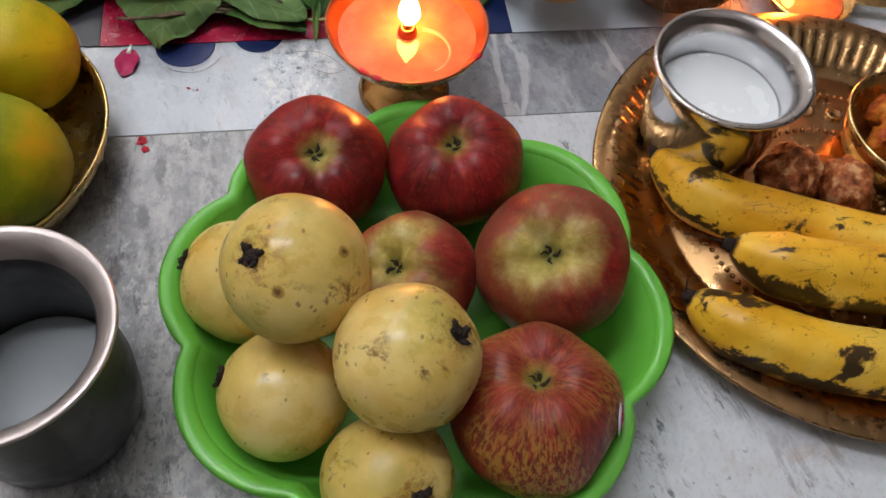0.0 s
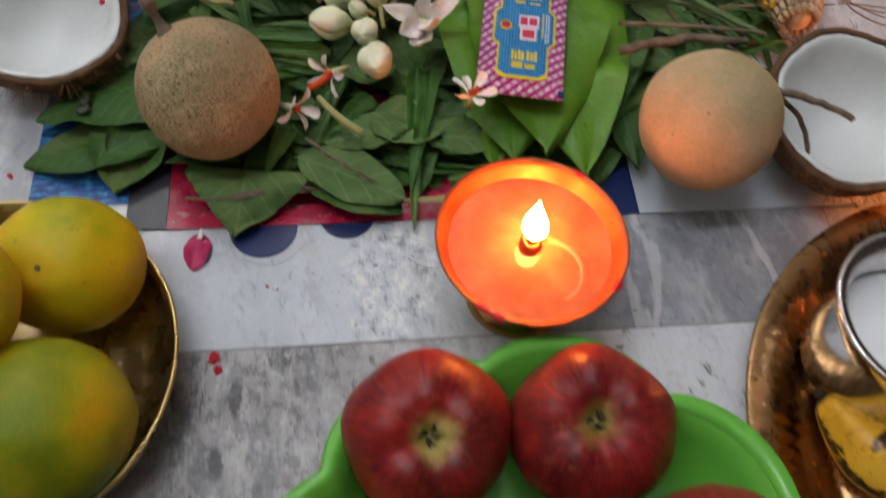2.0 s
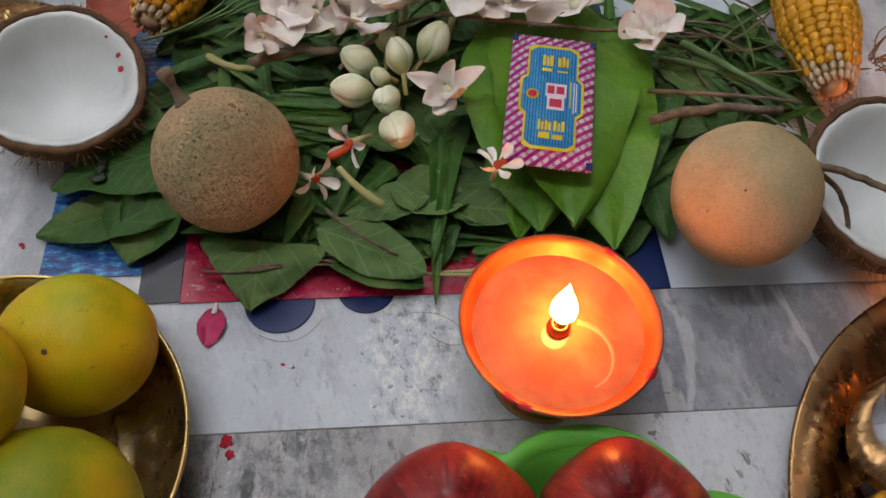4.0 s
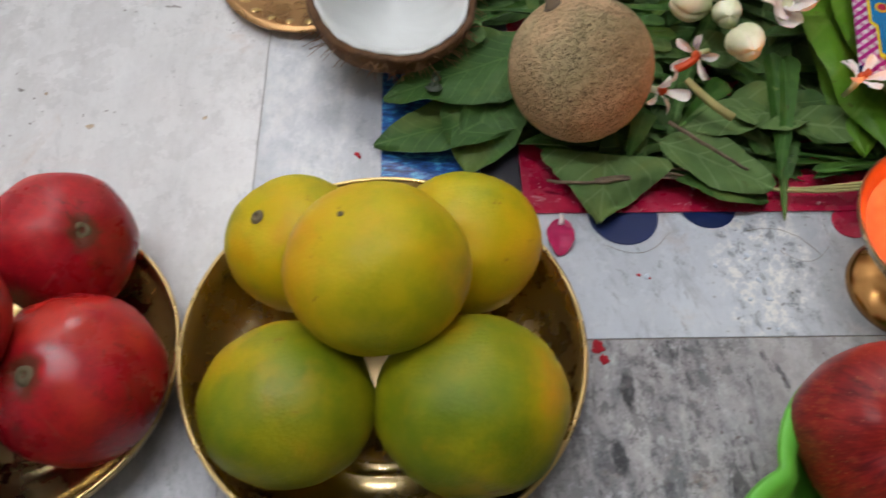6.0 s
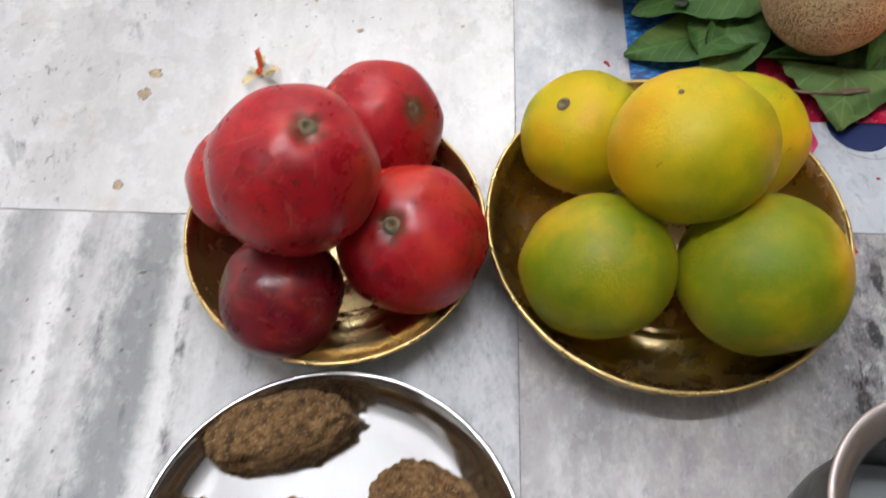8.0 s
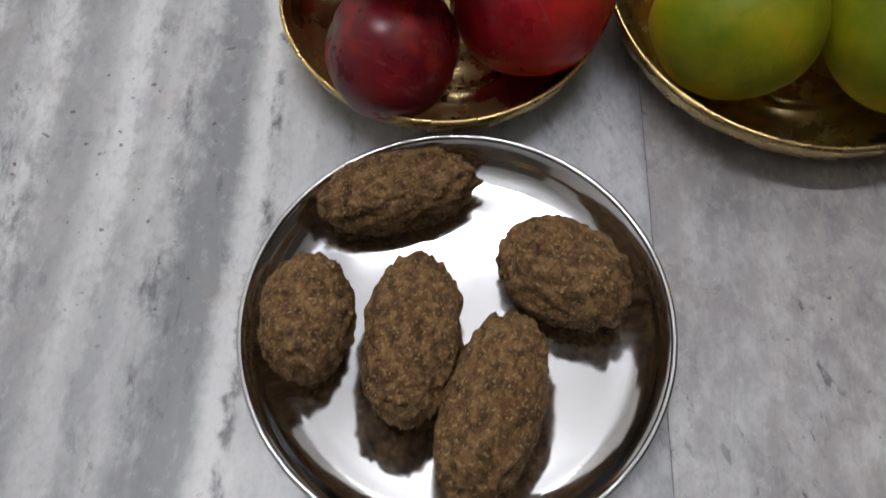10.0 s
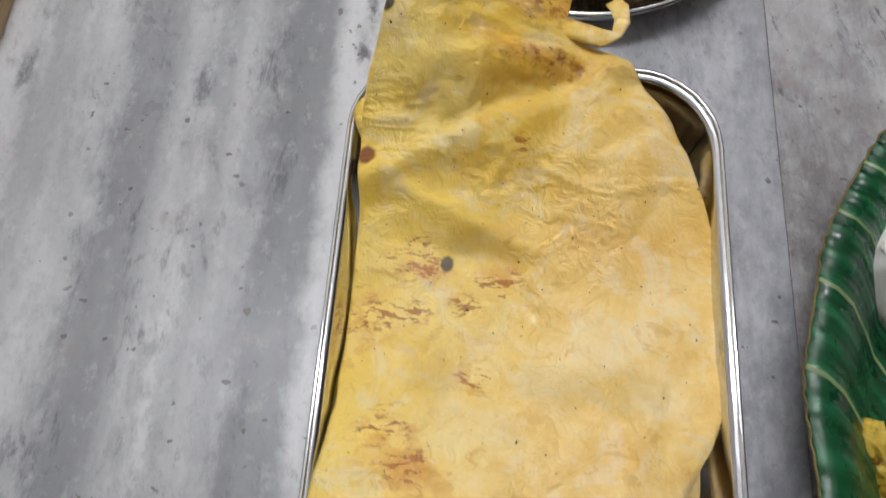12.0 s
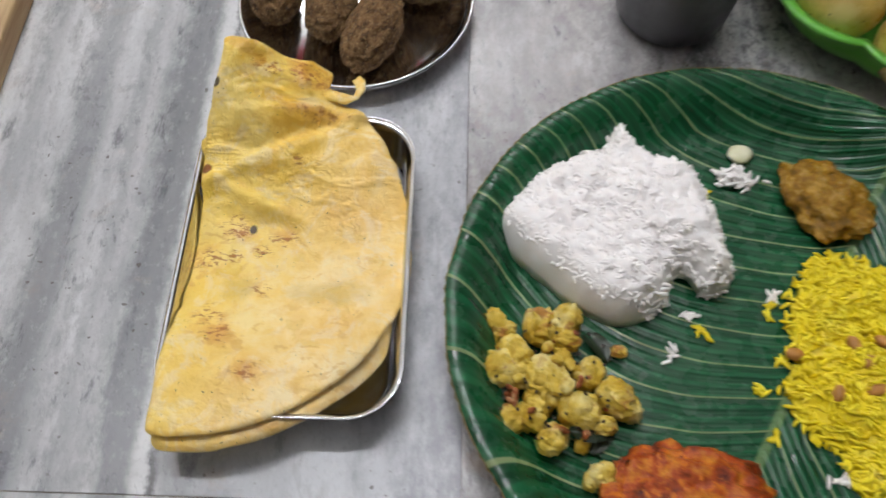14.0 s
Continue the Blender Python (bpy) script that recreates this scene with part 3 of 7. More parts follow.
POME_DARK = pome_skin("pomegranate_maroon", ((0.34, "#460612"), (0.48, "#620a1a"), (0.60, "#780e20"), (0.72, "#8c1c28")))
WOOD_APPLE_NET = wood_apple_skin("wood_apple_netted", "#f4d2a6", "#dcb688", 1.0, 0.5)
WOOD_APPLE_FINE = wood_apple_skin("wood_apple_fine", "#e8c69c", "#cbaa7e", 0.15, 0.4)
LEAF_DARK = leaf_skin("leaf_dark", "#4c6e34", "#2a4a1e", "#6c8a50", 0.56, 95, 0.24)
LEAF_MATT = leaf_skin("leaf_matt", "#6a864e", "#4a6636", "#8aa070", 0.66, 60, 0.26)
LEAF_PAAN = leaf_skin("leaf_betel", "#6a982a", "#4a761c", "#7a9a44", 0.36, 30, 0.16)
LEAF_BLADE = leaf_skin("leaf_blade", "#4c7630", "#2b511c", "#6a8c48", 0.42, 20)
GREEN_STALK = plain("green_stalk", "#57703a", 0.55)
BROWN_STALK = plain("brown_stalk", "#8a7660", 0.85, var=0.55, scale=150, bump=0.9)
PALE_STALK = plain("pale_stalk", "#a9a468", 0.6)
DRY_CALYX = plain("dry_calyx", "#33231a", 0.85, var=0.6, bump=0.6, scale=200)
STEM_SCAR = plain("stem_scar", "#6f6348", 0.8, bump=0.4, scale=200)
PLASTIC_GREEN = plain("green_plastic", "#66b53f", 0.32, var=0.05, scale=15)
# greyer than the milk of the small pot
GREY_MILK = plain("grey_milk", "#8e9294", 0.45, var=0.03)
MILK = plain("milk", "#eceff0", 0.25, var=0.02)
COCO_FLESH = plain("coconut_flesh", "#d9dcda", 0.4, var=0.05, scale=30, bump=0.1)
COCO_HUSK = plain("coconut_husk", "#6d4c30", 0.9, var=0.45, scale=160, bump=0.8)
FIBRE = plain("coconut_fibre", "#7d5a38", 0.85)
PETAL_PINK = plain("petal_magenta", "#bc0e58", 0.5, var=0.25, scale=150)


def petal_skin(name, light, deep, sss, gradient=None):
    """Thin petal or bud tissue; gradient is the colour towards the stalk (local z below zero)."""
    n = Nodes(name)
    c = n.ramp(n.noise(80, 5, 0.6), [(0.34, col(deep)), (0.62, col(light))])
    if gradient:
        x, y, z = n.xyz()
        c = n.mix(n.math("MULTIPLY", n.step(n.math("ADD", z, n.math("MULTIPLY", n.noise(150, 3), 0.008)), 0.008, -0.006), 0.8), c, col(gradient))
    n.bump(n.noise(160, 4), 0.35, 0.0012)
    return n.done(c, 0.55, spec=0.3, sss=sss, sss_radius=0.005)


PETAL_WHITE = petal_skin("petal_white", "#f8f4ec", "#eeddd2", 0.2)
PETAL_DRY = petal_skin("petal_wilted", "#e9ddb4", "#d2bb84", 0.2)
BUD_GREEN = petal_skin("bud_pale", "#f2efd2", "#dcdcb4", 0.15, "#a6b474")
ORANGE_STALK = plain("orange_stalk", "#d4501c", 0.55)
RED_POWDER = plain("red_powder", "#b0182a", 0.9, scale=300)
PAPER_WHITE = plain("paper_white", "#c9d3dd", 0.35, var=0.06, scale=20)
def paper_red():
    """Glossy crimson print, creased, with pale rubbed specks."""
    n = Nodes("paper_red", vary=False)
    c = n.ramp(n.noise(28, 5, 0.6), [(0.35, col("#861030")), (0.6, col("#b01a3e")), (0.75, col("#bc3a56"))])
    c = n.mix(n.math("MULTIPLY", n.step(n.noise(260, 5, 0.7), 0.60, 0.68), 0.7), c, col("#dcb0b4"))
    c = n.mix(n.math("MULTIPLY", n.step(n.noise(60, 6, 0.75, distort=1.0), 0.60, 0.66), 0.5), c, col("#e0c4c4"))
    n.bump(n.noise(55, 4, 0.6, distort=0.5), 0.4, 0.002)
    return n.done(c, n.ramp(n.noise(60, 4), [(0.35, 0.18), (0.65, 0.40)]))


PAPER_RED = paper_red()
PAPER_NAVY = plain("paper_navy", "#1b2c5e", 0.32, var=0.2, scale=30)
PAPER_DARK = plain("paper_dark", "#33343a", 0.32, var=0.3, scale=30)
BURNT = plain("burnt_wick", "#3a2010", 0.9)


def paper_blue():
    n = Nodes("paper_blue", vary=False)
    lines = n.noise(150, 3, 0.6, stretch=(0.35, 3.0, 1))
    c = n.ramp(n.noise(130, 4, 0.7, stretch=(1, 2.5, 1)), [(0.34, col("#122c5a")), (0.52, col("#22589c")), (0.66, col("#58aed4"))])
    c = n.mix(n.math("MULTIPLY", n.step(lines, 0.56, 0.62), 0.6), c, col("#0e1c38"))
    return n.done(c, 0.35)


PAPER_BLUE = paper_blue()


def banana_skin(name, worn, edge):
    """Ripe peel: dry black line along the lower ridge (edge), ragged bruises (worn), scratches and flecks; UV x runs along the fruit, y round it."""
    n = Nodes(name)
    co = n.add("ShaderNodeTexCoord")
    u, v, w = n.xyz(co.outputs["UV"])
    c = n.ramp(n.noise(22, 5), [(0.36, col("#d29c1c")), (0.5, col("#e8b432")), (0.64, col("#efc858"))])
    c = n.mix(n.math("MULTIPLY", n.step(n.noise(46, 5, 0.6, stretch=(0.5, 1.5, 1.0)), 0.52, 0.68), 0.22), c, col("#c08a20"))
    rag = n.noise(95, 7, 0.76, distort=0.5)
    blot = n.math("ADD", n.noise(26, 4, 0.6, stretch=(0.65, 1.4, 1.2), distort=0.8), n.math("MULTIPLY", n.math("SUBTRACT", rag, 0.5), 0.34))
    c = n.mix(n.math("MULTIPLY", n.step(blot, 0.605 - worn, 0.66 - worn), 0.60), c, col("#6e4416"))
    c = n.mix(n.math("MULTIPLY", n.step(blot, 0.625 - worn, 0.665 - worn), 0.92), c, col("#1e1009"))
    turn = n.math("ABSOLUTE", n.math("SUBTRACT", n.math("MODULO", n.math("ADD", v, 0.5), 1.0), 0.5))
    hem = n.math("ADD", turn, n.math("MULTIPLY", n.math("SUBTRACT", n.noise(44, 6, 0.74, distort=0.4), 0.5), 0.34))
    hem = n.math("MULTIPLY", n.step(hem, 0.030 * edge, 0.020 * edge), n.step(n.math("ADD", n.noise(24, 4, 0.6), n.math("MULTIPLY", u, 0.12)), 0.47, 0.54))
    c = n.mix(n.math("MULTIPLY", hem, 0.95), c, col("#1a0d06"))
    line = n.math("ABSOLUTE", n.math("SUBTRACT", n.noise(44, 4, 0.6, stretch=(0.6, 1.6, 1.0), distort=1.4), 0.5))
    c = n.mix(n.math("MULTIPLY", n.math("MULTIPLY", n.step(line, 0.010, 0.003), n.step(n.noise(19, 3), 0.50, 0.58)), 0.60), c, col("#4e300f"))
    c = n.mix(n.math("MULTIPLY", n.step(n.noise(250, 4, 0.65), 0.63, 0.69), 0.8), c, col("#4a2c12"))
    c = n.mix(n.step(n.math("ADD", u, n.math("MULTIPLY", n.math("SUBTRACT", rag, 0.5), 0.07)), 0.030, 0.004), c, col("#2a1a0e"))
    n.bump(n.noise(70, 4), 0.1, 0.001)
    return n.done(c, n.ramp(n.noise(60, 3), [(0.3, 0.30), (0.7, 0.48)]), spec=0.45)


def crumb(name, stops, freq, rough=0.7, bump=0.6, spec=0.3, fleck=None, sss=0.0):
    """Fried or cooked food: two scales of colour and coarse relief."""
    n = Nodes(name)
    c = n.ramp(n.noise(freq, 6, 0.68), stops)
    if fleck:
        c = n.mix(n.step(n.noise(freq * 3.1, 3, 0.6), 0.57, 0.64), c, col(fleck))
    n.bump(n.noise(freq * 1.7, 5, 0.65), bump, 0.003)
    n.bump(n.noise(freq * 5, 4), bump * 0.6, 0.001)
    return n.done(c, n.ramp(n.noise(freq, 3), [(0.3, rough * 0.7), (0.7, rough)]), spec=spec, sss=sss)


BANANA_SKINS = {1: banana_skin("banana_skin_light", 0.015, 0.8), 2: banana_skin("banana_skin_edge", 0.0, 2.4), 3: banana_skin("banana_skin_bruised", 0.060, 1.9)}
VADA = crumb("fried_patty", [(0.34, col("#3c2814")), (0.5, col("#755634")), (0.64, col("#967650"))], 230, 0.75, 0.8, fleck="#a58a5e")
JAGGERY = crumb("jaggery", [(0.36, col("#5c2a12")), (0.5, col("#9a5226")), (0.64, col("#cfa274"))], 120, 0.6, 0.7)


def cooked_rice(name, light, deep, rough, sss):
    """Moist translucent grain."""
    n = Nodes(name)
    c = n.ramp(n.noise(120, 4), [(0.35, col(deep)), (0.65, col(light))])
    n.bump(n.noise(160, 3), 0.08, 0.0008)
    return n.done(c, rough, spec=0.35, sss=sss, sss_radius=0.006)


RICE_WHITE = cooked_rice("rice_white", "#fffcfa", "#fdf7f3", 0.60, 0.0)
RICE_YELLOW = cooked_rice("rice_yellow", "#f7e638", "#e6cc12", 0.34, 0.0)


def potato_skin():
    """Boiled potato in turmeric: pale and crumbly, yellow in the hollows, browned here and there."""
    n = Nodes("potato")
    c = n.ramp(n.noise(60, 5, 0.62), [(0.36, col("#c8a22a")), (0.5, col("#dabc4a")), (0.64, col("#ecdc92"))])
    c = n.mix(n.math("MULTIPLY", n.step(n.noise(52, 5, 0.66, distort=0.5), 0.56, 0.64), 0.75), c, col("#a45c24"))
    c = n.mix(n.math("MULTIPLY", n.step(n.noise(110, 5, 0.7), 0.60, 0.68), 0.5), c, col("#b89a1c"))
    c = n.mix(n.math("MULTIPLY", n.step(n.noise(300, 3, 0.6), 0.67, 0.71), 0.75), c, col("#3c2410"))
    n.bump(n.noise(170, 6, 0.70), 0.55, 0.0028)
    return n.done(c, 0.38, spec=0.45)


POTATO = potato_skin()
CURRY = crumb("mustard_paste", [(0.36, col("#6e4e10")), (0.5, col("#986e1a")), (0.64, col("#ba9238"))], 110, 0.30, 0.8)
FRITTER = crumb("fritter", [(0.36, col("#581a0a")), (0.5, col("#a84618")), (0.64, col("#d2882a"))], 70, 0.4, 0.9, fleck="#c9701c")
PEANUT = plain("peanut", "#b9803c", 0.5)
CURRY_LEAF = plain("curry_leaf", "#22301a", 0.45)


def bread():
    """Soft flatbread: cream ground, oily yellow patches, toasted marks in clusters."""
    n = Nodes("flatbread", vary=False)
    x, y, z = n.xyz()

    def near_to(px, py, sx, sy, lo=1.0, hi=0.3, jag=0.9):
        d = n.vmath("MULTIPLY", n.vmath("SUBTRACT", n.raw, (px, py, 0.0)), (1 / sx, 1 / sy, 0.0))
        ln = n.add("ShaderNodeVectorMath")
        ln.operation = "LENGTH"
        n.put(ln.inputs[0], d)
        rag = n.math("MULTIPLY", n.math("SUBTRACT", n.noise(90, 4, 0.65), 0.5), jag)
        return n.step(n.math("ADD", ln.outputs["Value"], rag), lo, hi)
    c = n.ramp(n.noise(26, 6, 0.66), [(0.36, col("#f4c86e")), (0.5, col("#fcd886")), (0.64, col("#ffe6aa"))])
    left = n.step(n.math("ADD", x, n.math("MULTIPLY", y, -0.35)), -0.350, -0.430)
    c = n.mix(n.math("MULTIPLY", left, 0.60), c, col("#f8d648"))
    upper = n.step(y, 0.02, 0.10)
    oily = n.math("MULTIPLY", n.step(n.noise(22, 6, 0.66, distort=0.8), 0.47, 0.58), n.math("ADD", 0.20, n.math("MULTIPLY", upper, 0.70)))
    c = n.mix(n.math("MULTIPLY", oily, 0.66), c, col("#f0bc2c"))
    c = n.mix(n.math("MULTIPLY", n.step(n.noise(75, 5, 0.66, distort=0.4), 0.52, 0.66), 0.36), c, col("#ecb84a"))
    c = n.mix(n.math("MULTIPLY", n.step(n.noise(46, 6, 0.7, distort=0.9), 0.50, 0.60), 0.34), c, col("#f8e9c4"))
    for px, py, sx, sy in ((-0.405, -0.006, 0.012, 0.010), (-0.353, -0.008, 0.030, 0.010), (-0.392, 0.043, 0.020, 0.007)):
        c = n.mix(n.math("MULTIPLY", near_to(px, py, sx, sy, 1.15, 0.35, 1.6), 0.42), c, col("#cda634"))
    c = n.mix(n.math("MULTIPLY", n.math("MULTIPLY", n.step(n.noise(70, 5, 0.62, stretch=(0.8, 1.4, 1.0), distort=0.7), 0.57, 0.61), n.step(n.noise(17, 3), 0.42, 0.56)), 0.42), c, col("#dca548"))
    near = 0.0
    for px, py, size in ((-0.414, 0.034, 0.012), (-0.429, 0.0135, 0.012), (-0.415, 0.0165, 0.009), (-0.384, 0.029, 0.010), (-0.391, -0.007, 0.008), (-0.419, -0.025, 0.011), (-0.411, -0.037, 0.012), (-0.396, 0.020, 0.007), (-0.3790, 0.1330, 0.015), (-0.400, 0.130, 0.011), (-0.414, 0.0420, 0.005), (-0.380, 0.078, 0.005), (-0.392, -0.060, 0.010)):
        near = n.math("MAXIMUM", near, near_to(px, py, size * 1.15, size * 0.75, 1.2, 0.3))
    toast = n.noise(300, 5, 0.66, stretch=(0.65, 1.5, 1.0), distort=0.3)
    mark = n.step(n.math("ADD", toast, n.math("MULTIPLY", near, 0.085)), 0.595, 0.640)
    c = n.mix(n.math("MULTIPLY", n.math("MULTIPLY", near, n.step(n.noise(75, 5), 0.45, 0.58)), 0.60), c, col("#d8922e"))
    c = n.mix(n.math("MULTIPLY", mark, n.math("ADD", n.math("MULTIPLY", near, 0.80), 0.05)), c, col("#ae6218"))
    tear = n.math("MAXIMUM", near_to(-0.362, 0.133, 0.014, 0.010, 1.2, 0.2, 1.6), near_to(-0.373, 0.108, 0.026, 0.006, 1.2, 0.1, 1.8))
    c = n.mix(n.math("MULTIPLY", tear, 0.50), c, col("#cc8c34"))
    c = n.mix(n.math("MULTIPLY", n.math("MULTIPLY", tear, n.step(n.noise(150, 5, 0.7), 0.50, 0.60)), 0.70), c, col("#94481a"))
    for px, py, r in ((-0.4034, 0.0350, 0.0024), (-0.4345, 0.0695, 0.0034), (-0.4290, 0.114, 0.0022)):
        c = n.mix(n.math("MULTIPLY", near_to(px, py, r, r * 1.2, 1.2, 0.7), 0.92), c, col("#2a160a" if r < 0.0028 else "#7c3410"))
    c = n.mix(n.step(n.noise(520, 2, 0.5), 0.735, 0.755), c, col("#4a3010"))
    n.bump(n.noise(34, 4, 0.55, distort=0.4), 0.5, 0.005)
    pleat = n.math("ABSOLUTE", n.math("SUBTRACT", n.noise(22, 3, 0.5, stretch=(0.8, 1.4, 1.0), distort=0.7), 0.5))
    n.bump(n.math("MULTIPLY", n.step(pleat, 0.10, 0.0), n.math("ADD", 0.12, upper)), 0.28, 0.004)
    n.bump(n.noise(110, 5, 0.64, distort=0.9), 0.62, 0.0026)
    return n.done(c, n.ramp(n.noise(40, 4), [(0.35, 0.24), (0.65, 0.46)]), spec=0.5)


BREAD = bread()


def leaf_plate_print():
    """Paper plate printed with a banana leaf: the midrib lies along local x, the ribs bend away from it."""
    n = Nodes("leaf_print", vary=False)
    x, y, z = n.xyz()
    s = n.math("ADD", y, 0.033)
    side = n.math("ABSOLUTE", s)
    fall = n.math("ADD", 0.78, n.math("MULTIPLY", n.step(s, 0.004, -0.02), 0.35))
    bend = n.math("SUBTRACT", n.math("ADD", x, n.math("MULTIPLY", side, fall)), n.math("MULTIPLY", n.math("MULTIPLY", side, side), 3.9))
    out = n.math("MAXIMUM", 0.0, n.math("SUBTRACT", n.math("SQRT", n.math("ADD", n.math("MULTIPLY", x, x), n.math("MULTIPLY", y, y))), 0.132))
    bend = n.math("ADD", bend, n.math("MULTIPLY", n.math("MULTIPLY", out, out), 10.5))
    bend = n.math("ADD", bend, n.math("MULTIPLY", n.noise(9, 2), 0.012))
    c = n.ramp(n.noise(30, 5), [(0.3, col("#0b3c22")), (0.7, col("#14502d"))])
    wave = n.math("SINE", n.math("MULTIPLY", bend, 6.2832 / 0.0232))
    fine = n.math("SINE", n.math("MULTIPLY", bend, 6.2832 / 0.0029))
    mid = n.math("SINE", n.math("MULTIPLY", n.math("ADD", bend, n.math("MULTIPLY", n.noise(30, 3), 0.006)), 6.2832 / 0.0077))
    c = n.mix(n.math("MULTIPLY", n.step(mid, 0.2, 1.0), 0.40), c, col("#2a7a4e"))
    c = n.mix(n.math("MULTIPLY", n.step(fine, 0.2, 1.0), 0.12), c, col("#2c7a52"))
    c = n.mix(n.math("MULTIPLY", n.step(wave, 0.978, 0.994), 0.62), c, col("#a9b682"))
    c = n.mix(n.math("MULTIPLY", n.step(side, 0.0034, 0.0022), 0.55), c, col("#7d9a62"))
    n.bump(mid, 0.35, 0.0007)
    n.bump(fine, 0.25, 0.0003)
    n.bump(n.noise(46, 3), 0.35, 0.003)
    return n.done(c, n.ramp(n.noise(60, 4), [(0.35, 0.20), (0.65, 0.34)]), spec=0.5)


LEAF_PRINT = leaf_plate_print()
PLATE_BACK = plain("plate_back", "#7d6a3c", 0.7)


def glow(name, code, strength):
    m = bpy.data.materials.new(name)
    m.use_nodes = True
    t = m.node_tree
    t.nodes.remove(t.nodes["Principled BSDF"])
    e = t.nodes.new("ShaderNodeEmission")
    e.inputs["Color"].default_value, e.inputs["Strength"].default_value = col(code), strength
    t.links.new(e.outputs[0], t.nodes["Material Output"].inputs["Surface"])
    return m


FLAME = glow("flame", "#ff8a3c", FLAME_GLOW)
TUBE_GLASS = glow("tube_glass", "#f4f5fb", TUBE_GLOW)
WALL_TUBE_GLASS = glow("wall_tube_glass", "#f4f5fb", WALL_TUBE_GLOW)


def oil():
    # opaque; the orange base stands in for flame light passing through the oil
    n = Nodes("lamp_oil")
    n.bump(n.noise(40, 2), 0.05, 0.001)
    return n.done(n.ramp(n.noise(45, 3), [(0.4, col("#aa5e38")), (0.62, col("#bc7348"))]), 0.05, spec=0.45)


OIL = oil()
COTTON = plain("oiled_cotton", "#c88a5c", 0.35, var=0.2, scale=300, bump=0.4)


def wood(name, light, deep):
    n = Nodes(name)
    g = n.noise(30, 6, 0.6, stretch=(4, 0.3, 4), distort=0.3)
    c = n.ramp(g, [(0.3, col(deep)), (0.7, col(light))])
    n.bump(g, 0.2, 0.001)
    return n.done(c, 0.55)


WOOD_EDGE = wood("wood_edge", "#c9ad80", "#9c7a4e")
WOOD_TOP = wood("wood_top", "#8a6450", "#6d4a3a")
KERNEL = plain("corn_kernel", "#dc9c1c", 0.3, var=0.25, scale=60)
KERNEL_PALE = plain("corn_kernel_pale", "#cdb08a", 0.45, var=0.3, scale=60)
SILK = plain("corn_silk", "#8a5a30", 0.7)
SACHET_YELLOW = plain("sachet_yellow", "#d8c02a", 0.25, var=0.1)
SACHET_RED = plain("sachet_red", "#c22a4a", 0.25, var=0.1)
SACHET_WHITE = plain("sachet_white", "#dccbd4", 0.25, var=0.1)
SACHET_NAVY = plain("sachet_navy", "#23285e", 0.25, var=0.1)


def sachet_foil():
    """Crinkled pink foil with broken bright diagonal dashes."""
    n = Nodes("sachet_foil", vary=False)
    x, y, z = n.xyz()
    jig = n.math("MULTIPLY", n.noise(120, 3), 0.002)
    wave = n.math("SINE", n.math("MULTIPLY", n.math("ADD", n.math("SUBTRACT", y, n.math("MULTIPLY", x, 0.9)), jig), 6.2832 / 0.0062))
    cross = n.math("SINE", n.math("MULTIPLY", n.math("ADD", n.math("ADD", y, n.math("MULTIPLY", x, 1.3)), jig), 6.2832 / 0.0074))
    c = n.mix(n.step(wave, -0.25, 0.15), col("#c8349a"), col("#ea9cd0"))
    dash = n.math("MULTIPLY", n.step(wave, -0.15, 0.2), n.step(n.math("ADD", cross, n.math("MULTIPLY", n.noise(160, 3), 1.2)), 0.2, 0.5))
    c = n.mix(dash, c, col("#faf2f6"))
    n.bump(n.noise(230, 5, 0.65, distort=0.6), 1.0, 0.006)
    return n.done(c, 0.16, metal=0.25)


SACHET_FOIL = sachet_foil()


def badge_print():
    n = Nodes("sachet_badge", vary=False)
    x, y, z = n.xyz()
    wave = n.math("SINE", n.math("MULTIPLY", x, 6.2832 / 0.0017))
    c = n.mix(n.step(wave, 0.0, 0.5), col("#1c8cc0"), col("#144a86"))
    n.bump(n.noise(190, 4, 0.6), 0.6, 0.002)
    return n.done(c, 0.22, metal=0.2)


SACHET_BLUE = badge_print()

# ---- room ----
SEAM_X, SEAM_Y, SEAM_LOW = -0.274, 0.412, -0.120
floor = solid("floor", box(-2.4, 2.4, -2.4, 2.4, -0.06, -0.0007), GROUT, pose(0, 0, 0), "marble tile floor with thin dirty joints", "floor", kind="structure", smooth=False)


def tile(x0, x1, y0, y1, material, wide=0.0):
    gap, side = 0.00032, 0.00014
    cx, cy = (x0 + x1) / 2, (y0 + y1) / 2
    x1 += wide
    bm = box(x0 + side - cx, x1 - side - cx, y0 + gap - cy, y1 - gap - cy, -0.012, 0.0, 0.0003)
    return part("tile", bm, material, floor, "polished grey-white marble tile", pose(cx, cy, 0), smooth=False)


STEP = 0.532
for i in range(-4, 5):
    for j in range(-4, 4):
        x0, y0 = SEAM_X + i * STEP, SEAM_Y + j * STEP
        kind = MARBLE_MOTTLED
        if i < 0:
            kind = MARBLE_PALE if j >= 0 else MARBLE_STRIPED
        elif j >= 0:
            kind = MARBLE_BLUE
        if i == 1 and j == -1:
            continue
        tile(x0, x0 + STEP, y0, y0 + STEP, kind, STEP if (i, j) == (0, -1) else 0.0)

